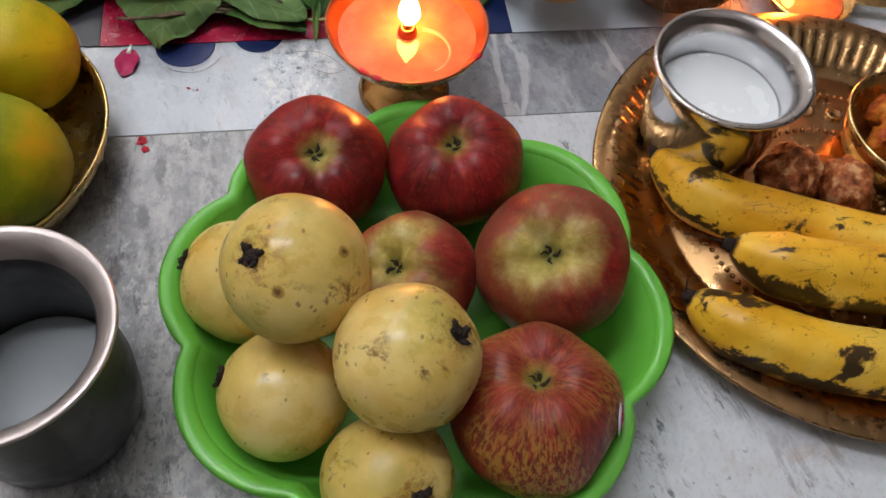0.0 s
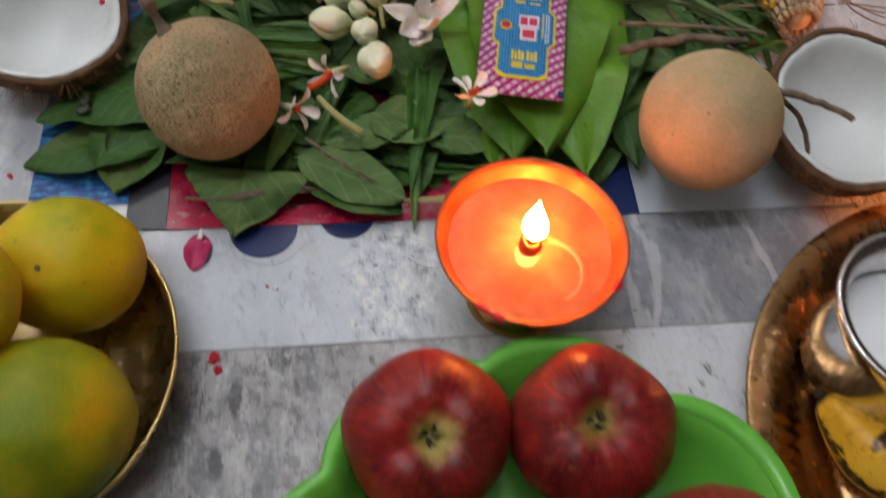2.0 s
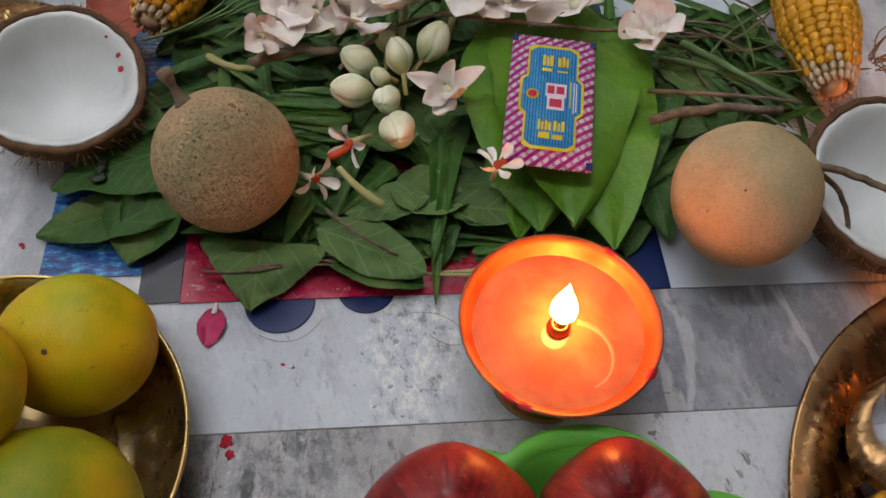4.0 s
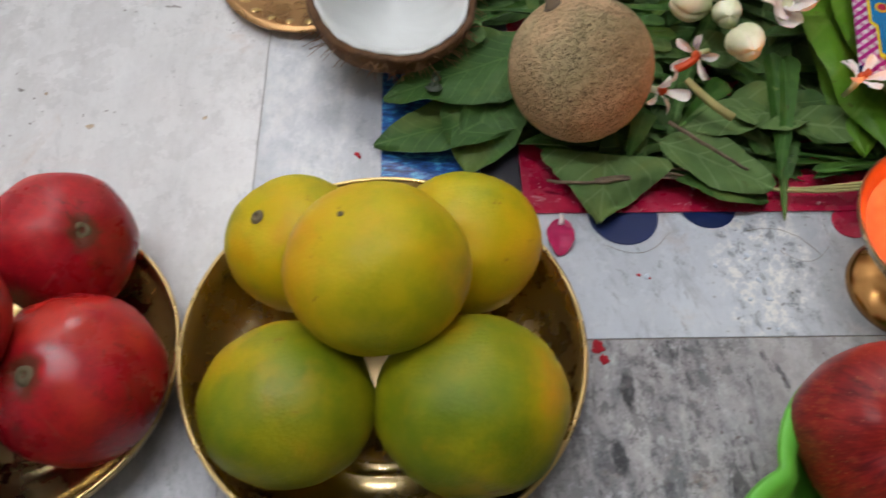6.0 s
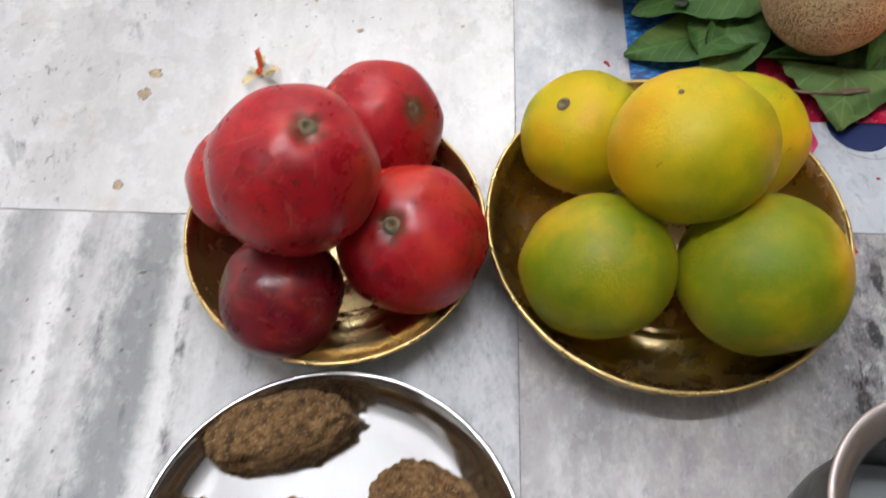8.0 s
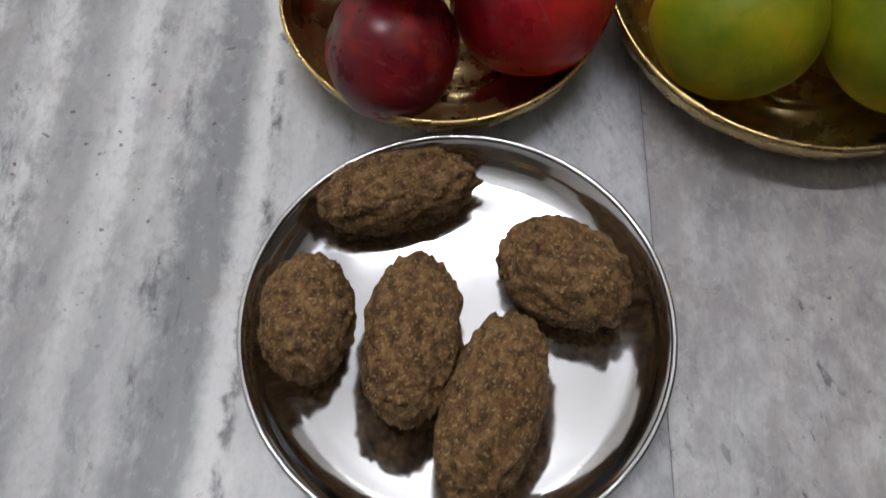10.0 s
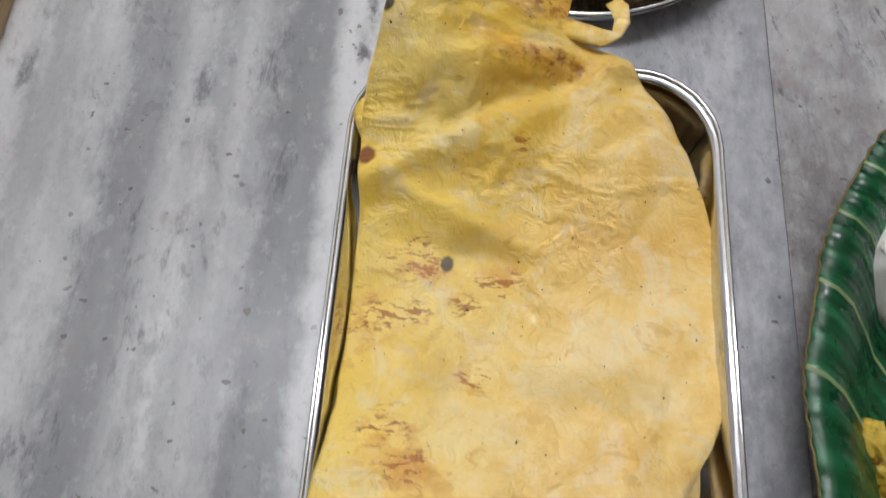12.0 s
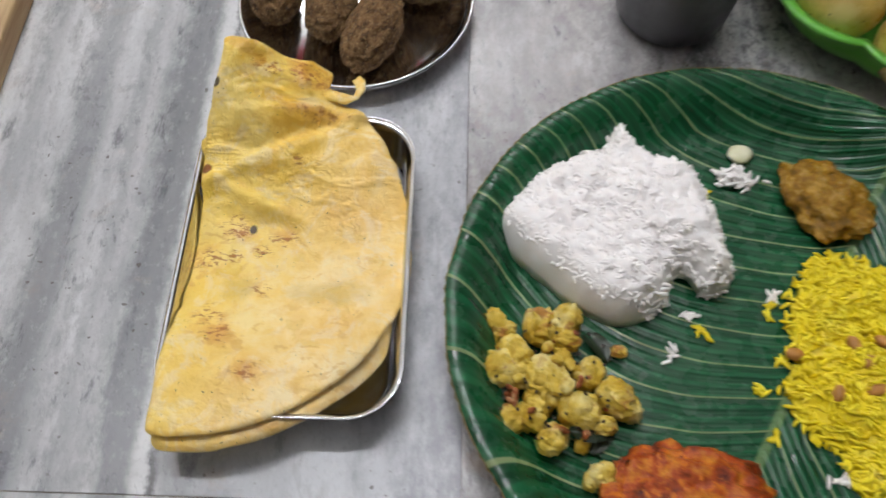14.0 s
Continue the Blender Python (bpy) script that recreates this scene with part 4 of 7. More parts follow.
# walls out of view; south and east are dark to hold down fill light
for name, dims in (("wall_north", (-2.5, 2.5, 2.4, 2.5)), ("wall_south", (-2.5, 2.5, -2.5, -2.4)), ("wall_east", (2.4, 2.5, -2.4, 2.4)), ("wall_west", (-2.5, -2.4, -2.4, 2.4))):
    solid(name, box(*dims, -0.05, 2.6), WALL_PAINT if name in ("wall_north", "wall_west") else WALL_FILL_CUT, pose(0, 0, 0), "plain painted wall added out of view to close the room", "wall", kind="structure", smooth=False)
solid("ceiling", box(-2.5, 2.5, -2.5, 2.5, 2.6, 2.7), CEILING_PAINT, pose(0, 0, 0), "plain white ceiling", "ceiling", kind="structure", smooth=False)
fixture = thing("tube_light", pose(*TUBE_AT), "white ceiling tube light fixture", "lamp")
part("batten", box(-0.62, 0.62, -0.016, 0.016, 0.02, 0.05, 0.004), CEILING_PAINT, fixture)
for hx in (-0.45, 0.45):
    part("stem", box(hx - 0.01, hx + 0.01, -0.01, 0.01, 0.05, 0.652), CEILING_PAINT, fixture)
part("tube", tube([(-0.6, 0, -0.01), (0.6, 0, -0.01)], 0.014, 12), TUBE_GLASS, fixture, "lit glass tube")

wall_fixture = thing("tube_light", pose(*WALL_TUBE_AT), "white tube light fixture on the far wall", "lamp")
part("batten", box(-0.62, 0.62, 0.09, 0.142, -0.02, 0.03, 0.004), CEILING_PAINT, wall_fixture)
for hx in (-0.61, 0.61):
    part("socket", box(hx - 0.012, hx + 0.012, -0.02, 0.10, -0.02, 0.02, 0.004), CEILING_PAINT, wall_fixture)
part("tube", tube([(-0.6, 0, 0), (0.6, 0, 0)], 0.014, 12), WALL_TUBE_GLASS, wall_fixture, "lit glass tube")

# low wooden board beside the food
board = thing("wooden_board", pose(-0.70, 0.03, 0), "low brown wooden board with a pale worn edge on the floor", "board")
part("top", box(-0.10, 0.083, -0.26, 0.245, 0.004, 0.022, 0.002), WOOD_TOP, board)
part("edge_strip", box(0.084, 0.099, -0.262, 0.247, 0.0, 0.020, 0.003), WOOD_EDGE, board, "pale worn wooden edge")

# ---- vessels ----


def vessel(name, x, y, profile, material, label, category, rim=None, group="", seg=96):
    """A turned metal vessel: body, and a rolled rim (radius, z, thickness)."""
    ob = thing(name, pose(x, y, 0), label, category, group)
    part("body", lathe(profile, seg), material, ob)
    if rim:
        r, z, w, mat_rim = rim
        ring = [(r + w * math.cos(a), z + w * math.sin(a)) for a in (2 * math.pi * k / 10 for k in range(11))]
        part("rim", lathe(ring, seg), mat_rim, ob, "rolled rim")
    return ob


def dish(R, top, foot, wall=0.0013, step=0.004, turned=()):
    """Profile of a flat-bottomed dish, outside then inside; turned: raised rings on its floor."""
    rings = []
    for k in turned:
        rings += [(foot * k, step - 0.0020), (foot * k - 0.0006, step - 0.0016), (foot * k - 0.0018, step - 0.0016), (foot * k - 0.0024, step - 0.0020)]
    return [(0, 0.0006), (foot, 0.0006), (foot + 0.004, 0.003), (R - 0.003, top * 0.55), (R, top), (R - wall, top), (R - wall - 0.003, top * 0.55),
            (foot + 0.002, step + 0.0015), (foot - 0.004, step - 0.0012), (foot * 0.86, step - 0.0012), (foot * 0.84, step - 0.0020)] + rings + [(0, step - 0.0020)]


ORX, ORY = -0.2004, 0.3991
POX, POY = -0.3675, 0.3930
STX, STY = -0.3571, 0.2330
vessel("brass_bowl", ORX, ORY, dish(0.0908, 0.028, 0.074, turned=(0.74, 0.66, 0.36)), BRASS, "shallow brass bowl holding sweet limes on the marble", "bowl", (0.0906, 0.028, 0.0012, BRASS_RIM))
vessel("brass_bowl", POX, POY, dish(0.0752, 0.026, 0.060, turned=(0.74, 0.66, 0.36)), BRASS, "small shallow brass bowl holding pomegranates", "bowl", (0.0750, 0.026, 0.0011, BRASS_RIM))
vessel("steel_plate", STX, STY, dish(0.0842, 0.017, 0.073), STEEL, "shiny stainless steel plate holding fried patties", "plate", (0.0840, 0.017, 0.0013, STEEL))

CUP = [(0, 0.001), (0.034, 0.001), (0.040, 0.008), (0.0425, 0.03), (0.042, 0.055), (0.039, 0.073), (0.0395, 0.080), (0.046, 0.089), (0.0478, 0.0905),
       (0.0470, 0.0915), (0.0445, 0.0895), (0.0380, 0.080), (0.0376, 0.073), (0.0405, 0.055), (0.041, 0.03), (0.0385, 0.0095), (0.033, 0.004), (0, 0.004)]
steel_cup = vessel("steel_tumbler", -0.1269, 0.2409, CUP, STEEL_DULL, "dull steel tumbler with a flared lip, half full of milk", "tumbler")
part("lip", lathe([(0.0386, 0.0806), (0.0402, 0.0850), (0.0428, 0.0888), (0.0462, 0.0914), (0.0486, 0.0922), (0.0496, 0.0916), (0.0496, 0.0906), (0.0482, 0.0898), (0.0456, 0.0882), (0.0420, 0.0842), (0.0400, 0.0806), (0.0386, 0.0806)], 96), COPPER_LIP, steel_cup, "pale flared lip")
solid("milk", lathe([(0, 0.0), (0.0375, 0.0), (0.0392, 0.013), (0.0396, 0.0192), (0.038, 0.0200), (0, 0.0200)], 64), GREY_MILK, pose(-0.1269, 0.2409, 0.0055), "greyish milk filling the steel tumbler", "milk")

TRX, TRY = 0.3186, 0.3241


def ribbed(a, r, z):
    if 0.122 < r < 0.146 and z > 0.002:
        return r + 0.0011 * math.cos(a * 96)
    return r


tray = thing("brass_tray", pose(TRX, TRY, 0), "round brass tray with fluted wall and embossed floor", "tray")
part("body", lathe([(0, 0.0008), (0.121, 0.0008), (0.1225, 0.0022), (0.1275, 0.0045), (0.140, 0.0135), (0.1435, 0.0150), (0.1535, 0.0158), (0.1545, 0.0150), (0.1545, 0.0165),
                    (0.1530, 0.0172), (0.1435, 0.0166), (0.1395, 0.0150), (0.127, 0.0062), (0.1235, 0.0040), (0.119, 0.0034), (0.112, 0.0034), (0.111, 0.0026), (0.108, 0.0026), (0.107, 0.0034), (0, 0.0034)], 384, ribbed), BRASS_TRAY, tray)
dot_mesh = finish(ball(0.0017, lambda p, a: (1, 0), 8, 6))
dot_mesh.materials.append(BRASS_TRAY)
for ring_r, count in ((0.092, 120), (0.060, 72), (0.030, 40)):
    for k in range(count):
        a = 2 * math.pi * k / count
        part("embossed_dot", dot_mesh, BRASS_TRAY, tray, m=pose(ring_r * math.cos(a), ring_r * math.sin(a), 0.0036))
boss = lathe([(0.0058, 0), (0.0056, 0.0008), (0.0040, 0.0012), (0.0032, 0.0006), (0, 0.0007)], 16)
boss = finish(boss)
boss.materials.append(BRASS_TRAY)
for k in range(26):
    a = 2 * math.pi * k / 26
    part("embossed_flower", boss, BRASS_TRAY, tray, m=pose(0.077 * math.cos(a), 0.077 * math.sin(a), 0.0034))

MILK_CUP = [(0, 0.0), (0.028, 0.0), (0.034, 0.004), (0.0385, 0.018), (0.0395, 0.034), (0.0375, 0.052), (0.0375, 0.060), (0.0425, 0.068), (0.0452, 0.0705), (0.0445, 0.0722),
            (0.0415, 0.0710), (0.0365, 0.062), (0.0362, 0.052), (0.0382, 0.034), (0.037, 0.018), (0.033, 0.006), (0.027, 0.003), (0, 0.003)]
cup = thing("milk_pot", pose(0.2402, 0.3765, 0.0038), "small steel pot full of milk on the brass tray", "pot")
part("body", lathe(MILK_CUP, 72), STEEL, cup)
part("lip", lathe([(0.0366, 0.0622), (0.0378, 0.0662), (0.0400, 0.0700), (0.0428, 0.0722), (0.0446, 0.0726), (0.0458, 0.0718), (0.0458, 0.0706), (0.0446, 0.0697), (0.0420, 0.0684), (0.0392, 0.0648), (0.0378, 0.0620), (0.0366, 0.0622)], 96), BRIGHT_LIP, cup, "polished flared lip")
solid("milk", lathe([(0, 0.0), (0.0300, 0.0), (0.0368, 0.014), (0.0378, 0.030), (0.0368, 0.0405), (0.0355, 0.0415), (0, 0.0415)], 64), MILK, pose(0.2402, 0.3765, 0.008), "white milk filling the small pot", "milk")
vessel("brass_cup", 0.3755, 0.3600, [(r, z + 0.0038) for r, z in dish(0.045, 0.028, 0.034)], BRASS_RIM, "small brass cup holding brown sweets on the tray", "cup", (0.0449, 0.0318, 0.0014, BRASS_RIM))
for k in range(9):
    a, r = k * 2.4, 0.009 * math.sqrt(k)
    solid("sweet_lump", lump(0.013, 0.012, 0.012, 0.35, 1.6, 40 + k, 20, 14), FRITTER, pose(0.3755 + r * math.cos(a), 0.3600 + r * math.sin(a), 0.020 + 0.006 * (k % 2), 20 * k, 0, 33 * k), "reddish brown fried sweet in the brass cup", "sweet", "sweets in the cup")


# oil lamp on a foot
def oil_lamp(x, y, s, lean, label, fire=True):
    lamp = thing("oil_lamp", pose(x, y, 0.0) @ pose(0, 0, 0, lean[0], lean[1]), label, "lamp")
    foot = [(0, 0.0), (0.0288, 0.0), (0.0290, 0.003), (0.0262, 0.006), (0.020, 0.0095), (0.0115, 0.015), (0.0085, 0.021), (0.0105, 0.0245), (0.0085, 0.028), (0, 0.028)]
    bowl = [(0, 0.0265), (0.010, 0.0268), (0.0225, 0.0300), (0.035, 0.0385), (0.0435, 0.0490), (0.0468, 0.0560), (0.0480, 0.0572), (0.0480, 0.0586), (0.0462, 0.0582),
            (0.0440, 0.0545), (0.0418, 0.0510), (0.0335, 0.0405), (0.0215, 0.0330), (0.010, 0.0302), (0, 0.030)]
    part("foot", lathe([(r * s, z * s) for r, z in foot], 64), FOOT_GLOW_BRASS, lamp, "turned brass foot")
    part("bowl", lathe([(r * s, z * s) for r, z in bowl[:8] + [(0.0470, 0.0583), (0.0455, 0.0560), (0.0430, 0.0500), (0.034, 0.0395), (0.022, 0.0312), (0.010, 0.0280), (0, 0.0278)]], 96), BRASS, lamp, "wide brass oil bowl")
    # separate inner shell so the bowl's inside can carry the flame-lit orange
    part("lining", lathe([(r * s, z * s) for r, z in [(0.0481, 0.0587), (0.0478, 0.0592), (0.0468, 0.0590)] + bowl[9:]] + [(0, 0.0285 * s), (0.020 * s, 0.0315 * s), (0.0335 * s, 0.0398 * s), (0.0430 * s, 0.0512 * s), (0.0462 * s, 0.0580 * s), (0.0481 * s, 0.0587 * s)], 96), FLAMELIT_BRASS, lamp, "inside of the brass bowl, coloured with the flame's orange light")
    part("oil", lathe([(0, 0.0312 * s), (0.020 * s, 0.0335 * s), (0.0330 * s, 0.0415 * s), (0.0414 * s, 0.0499 * s), (0.0414 * s, 0.0500 * s), (0.04135 * s, 0.0500 * s), (0.0300 * s, 0.0500 * s), (0, 0.0500 * s)], 64), OIL, lamp, "oil with the flame's orange put in its opaque colour")
    holder = [(0.0058, 0.031), (0.0056, 0.0525), (0.0050, 0.0535), (0.0044, 0.0550), (0.0036, 0.0553), (0.0028, 0.0548), (0.0026, 0.046), (0, 0.046)]
    wick_holder = part("wick_holder", lathe([(r * s, z * s) for r, z in holder], 32), FLAMELIT_BRASS, lamp)
    part("wick", tube([(0, 0, 0.045 * s), (0.0004, 0, 0.054 * s), (0.001, 0.0015, 0.0590 * s)], 0.0022 * s, 8, 0.6), BURNT, wick_holder, "charred cotton wick")
    coil = [(0.0065 + 0.0175 * math.cos(math.radians(80 - 13 * k)), -0.0145 + 0.0175 * math.sin(math.radians(80 - 13 * k))) for k in range(17)]
    part("wick_tail", tube([(px * s, py * s, 0.0484 * s) for px, py in coil], lambda u: (0.0024 - 0.0010 * u) * s, 10), COTTON, lamp, "pale cotton wick curling in the oil")
    if fire:
        f = [(0.0002, 0.0), (0.0028, 0.0018), (0.0046, 0.0058), (0.0046, 0.0098), (0.0034, 0.0150), (0.0018, 0.0200), (0.0006, 0.0245), (0, 0.027)]
        part("flame", lathe([(r * s, z * s) for r, z in f], 20), FLAME, lamp, "small bright yellow flame", pose(0.001, 0.0015, 0.0556 * s, -10, 0, 0) @ Matrix.Diagonal((1.38, 1.38, 0.98, 1.0)))
    return lamp


oil_lamp(0.0641, 0.4375, 1.0, (0, 0), "lit brass oil lamp on a turned foot, full of oil")
for a, h in ((50, 0.0586), (-38, 0.0586), (-118, 0.0586), (-128, 0.0586)):
    pet = lump(0.0042, 0.0017, 0.0006, 0.5, 2.6, a, 18, 10)
    solid("kumkum_smear", pet, RED_POWDER, pose(0.0641 + 0.0474 * math.cos(math.radians(a)), 0.4375 + 0.0474 * math.sin(math.radians(a)), h, 0, 0, a + 90), "dab of red powder on the oil lamp's rim", "powder", "dabs on the lamp")


def dish_lamp(x, y, turn):
    """A low brass lamp: shallow oil dish, pinched flat handle, wick lying on the lip."""
    lamp = thing("oil_lamp", pose(x, y, 0.0, 0, 0, turn), "low lit brass dish lamp with a flat handle behind the tray", "lamp")
    bowl = [(0, 0.0), (0.018, 0.0), (0.026, 0.004), (0.031, 0.0105), (0.0335, 0.0128), (0.0335, 0.0140), (0.0315, 0.0136), (0.0285, 0.0085), (0.018, 0.0030), (0, 0.0026)]
    part("dish", lathe(bowl, 64), BRASS_RIM, lamp, "shallow brass dish")
    part("handle", box(0.031, 0.062, -0.008, 0.008, 0.0118, 0.0140, 0.0009), BRASS_RIM, lamp, "flat brass handle")
    part("oil", lathe([(0, 0.003), (0.018, 0.0034), (0.0270, 0.0080), (0.0265, 0.0084), (0, 0.0084)], 48), OIL, lamp, "oil with the flame's orange put in its opaque colour")
    wick = part("wick", tube([(0.004, 0, 0.0086), (-0.006, 0.002, 0.0100), (-0.014, 0.004, 0.0165)], 0.0024, 8, 0.7), BURNT, lamp, "charred cotton wick")
    f = [(0.0002, 0.0), (0.0034, 0.0022), (0.0056, 0.0070), (0.0056, 0.0118), (0.0041, 0.0180), (0.0022, 0.0240), (0.0007, 0.0294), (0, 0.0324)]
    part("flame", lathe(f, 20), FLAME, wick, "bright yellow flame", pose(-0.014, 0.004, 0.0155) @ Matrix.Scale(1.2, 4))
    return lamp


dish_lamp(0.3650, 0.5020, -12)
saucer = [(0, 0.0), (0.030, 0.0), (0.046, 0.006), (0.0525, 0.0075), (0.0525, 0.0088), (0.046, 0.0078), (0.0295, 0.0018), (0, 0.0018)]
lotus = thing("brass_saucer", pose(-0.256, 0.668, 0), "scalloped brass lamp saucer on the marble behind the coconut", "saucer")
part("body", lathe(saucer, 160, None), BRASS_TRAY, lotus)
bead = finish(lump(0.0042, 0.0026, 0.0012, 0.0, 1, 0, 12, 8))
bead.materials.append(BRASS_RIM)
for k in range(22):
    a = 2 * math.pi * k / 22
    part("petal_boss", bead, BRASS_RIM, lotus, m=pose(0.0415 * math.cos(a), 0.0415 * math.sin(a), 0.0060, 0, -18, math.degrees(a)))
oil_lamp(-0.292, 0.742, 0.62, (0, 0), "small lit brass oil lamp beside the coconut half")

# lobed green basket
BKX, BKY = 0.0515, 0.2672


def lobes(a, r, z):
    k = max(0.0, (z - 0.002) / 0.040)
    s = abs(math.sin(4 * (a - math.radians(9))))
    return r * (1 + (0.108 * s ** 0.75 - 0.086) * (0.45 + 0.55 * k))


basket = thing("green_basket", pose(BKX, BKY, 0), "bright green plastic tray with eight lobes, full of fruit", "basket")
part("body", lathe([(0, 0.0012), (0.080, 0.0012), (0.092, 0.003), (0.103, 0.012), (0.112, 0.026), (0.1165, 0.0385), (0.1225, 0.0415), 
                    (0.1150, 0.0405), (0.1095, 0.0265), (0.1005, 0.0130), (0.0905, 0.0050), (0.079, 0.0034), (0, 0.0034)], 256, lobes), PLASTIC_GREEN, basket)
part("rim", lathe([(0.1150, 0.0402), (0.1225, 0.0412), (0.1240, 0.0406), (0.1247, 0.0420), (0.1228, 0.0440), (0.1150, 0.0412), (0.1150, 0.0402)], 256, lobes), PLASTIC_GREEN, basket, "rolled plastic rim")

# steel tray with rounded corners under the flatbread
def rounded_rect(hx, hy, r, n=8):
    out = []
    for cx, cy, a0 in ((hx - r, hy - r, 0), (-hx + r, hy - r, 90), (-hx + r, -hy + r, 180), (hx - r, -hy + r, 270)):
        out += [(cx + r * math.cos(math.radians(a0 + 90 * k / n)), cy + r * math.sin(math.radians(a0 + 90 * k / n))) for k in range(n + 1)]
    return out


def loft(levels, ring=False):
    """Skins rounded rectangles (half width, half length, corner, z); a ring closes on itself."""
    bm = bmesh.new()
    rings = [[bm.verts.new((x, y, z)) for x, y in rounded_rect(hx, hy, r)] for hx, hy, r, z in levels]
    for a, b in zip(rings, rings[1:]):
        for i in range(len(a)):
            j = (i + 1) % len(a)
            bm.faces.new((a[i], a[j], b[j], b[i]))
    if ring:
        for i in range(len(rings[0])):
            j = (i + 1) % len(rings[0])
            bm.faces.new((rings[-1][i], rings[-1][j], rings[0][j], rings[0][i]))
        return bm
    bm.faces.new(rings[0])
    bm.faces.new(rings[-1])
    return bm


steel_tray = thing("steel_tray", pose(-0.3750, 0.0150, 0), "rectangular stainless steel tray with rounded corners", "tray")
part("body", loft([(0.055, 0.086, 0.018, 0.0006), (0.061, 0.092, 0.024, 0.004), (0.066, 0.0972, 0.029, 0.027), (0.0672, 0.0984, 0.030, 0.0298), (0.0668, 0.0980, 0.030, 0.0302), (0.0645, 0.0957, 0.028, 0.0275), (0.0596, 0.0906, 0.023, 0.0052), (0.0545, 0.0855, 0.018, 0.0022)]), STEEL, steel_tray)

part("rim", loft([(0.0668, 0.0980, 0.030, 0.0300), (0.0676, 0.0988, 0.031, 0.0300), (0.0682, 0.0994, 0.031, 0.0304), (0.0682, 0.0994, 0.031, 0.0311), (0.0677, 0.0989, 0.031, 0.0315), (0.0668, 0.0980, 0.030, 0.0312)], True), STEEL, steel_tray, "rolled steel rim")

# printed paper plate
LPX, LPY, LPR = -0.1050, -0.0170, 0.1820


def crinkle(a, r, z):
    k = max(0.0, (r - 0.135) / 0.047)
    return r + k * (0.0003 * math.sin(a * 23) + 0.0001 * math.sin(a * 51 + 1) + 0.0014 * noise.noise(Vector((math.cos(a) * 5, math.sin(a) * 5, 2))))


leaf_plate = thing("paper_plate", pose(LPX, LPY, 0, 0, 0, 60), "round paper plate printed like a green banana leaf, with a meal", "plate")
part("body", lathe([(0, 0.0), (0.142, 0.0), (0.149, 0.003), (0.158, 0.0140), (0.167, 0.0245), (0.174, 0.0285), (0.1805, 0.0290), (0.1800, 0.0300), (0.1735, 0.0296), (0.1662, 0.0256), (0.1570, 0.0152), (0.1480, 0.0040), (0.1410, 0.0011), (0.09, 0.0011), (0, 0.0011)], 300, crinkle), LEAF_PRINT, leaf_plate)
part("cut_edge", lathe([(0.1799, 0.0288), (0.1809, 0.0289), (0.1810, 0.0296), (0.1803, 0.0299), (0.1799, 0.0288)], 300, lambda a, r, z: crinkle(a, r, z) + 0.0006 * math.sin(a * 140)), PLATE_BACK, leaf_plate, "tan cut paper edge")

# ---- fruit ----


def apple(x, y, z, R, axis, spin, label, skin=None):
    def shape(p, a):
        dent = 0.40 * math.exp(-(p / 0.34) ** 2) + 0.16 * math.exp(-((math.pi - p) / 0.35) ** 2)
        five = 0.020 * math.cos(5 * a) * math.exp(-((p - 0.55) / 0.28) ** 2) + 0.012 * math.cos(5 * a)
        wide = 1.02 + 0.05 * math.sin(p) ** 2 - 0.07 * max(0.0, -math.cos(p)) + 0.012 * math.sin(2 * a + spin) + 0.012 * math.cos(3 * a)
        d = Vector((math.sin(p) * math.cos(a), math.sin(p) * math.sin(a), math.cos(p)))
        lumps = 0.045 * noise.noise(d * 1.5 + Vector((spin, 0, 0))) + 0.018 * noise.noise(d * 3.6 + Vector((0, spin, 0)))
        return wide * (1 - dent) + five * 1.5 + lumps * math.sin(p) ** 0.5, 0
    ob = thing("apple", along((x, y, z), axis, spin), label, "apple", "apples in the basket")
    part("body", ball(R * 0.955, shape, 56, 44), skin or APPLE, ob)
    for k in range(7):
        a = 2 * math.pi * k / 7 + 0.4 * math.sin(k * 3 + spin)
        part("sepal", tube([(0.0008 * math.cos(a), 0.0008 * math.sin(a), 0.560 * R), (0.0032 * math.cos(a), 0.0032 * math.sin(a), 0.66 * R), (0.0050 * math.cos(a + 0.5), 0.0050 * math.sin(a + 0.5), (0.68 + 0.05 * math.sin(k * 5)) * R)], 0.00085, 6, 0.3), DRY_CALYX, ob)
    return ob


red = "dark red apple with a pale dent, in the green basket"
apple(0.0055, 0.3475, 0.0440, 0.0364, (0.0, -0.012, 0.033), 20, red)
apple(0.0806, 0.3462, 0.0405, 0.0363, (-0.005, -0.006, 0.035), 130, red)
apple(0.1190, 0.2755, 0.0500, 0.0382, (-0.012, -0.016, 0.040), 200, "red and yellow-green apple in the green basket", APPLE_MIXED)
apple(0.0962, 0.2012, 0.0455, 0.0386, (-0.003, 0.007, 0.044), 300, "red streaked apple with a small white sticker", APPLE_STREAKED)
apple(0.0490, 0.2777, 0.0392, 0.0330, (-0.43, -0.16, 0.9), 75, "small red and yellow apple among the guavas", APPLE_MIXED)
st_axis = Vector((0.90, -0.30, 0.27)).normalized()
sticker = thing("fruit_sticker", along(Vector((0.0962, 0.2012, 0.0455)) + st_axis * 0.0396, st_axis), "small oval white and red fruit sticker stuck on an apple", "sticker")
part("paper", lathe([(0, -0.0004), (0.0078, -0.0013), (0.0080, -0.0010), (0, 0.0002)], 28), PAPER_WHITE, sticker)
part("print", lathe([(0, 0.0003), (0.0058, -0.0003), (0.0059, 0.0), (0, 0.0006)], 28), PAPER_RED, sticker, "red printed middle")


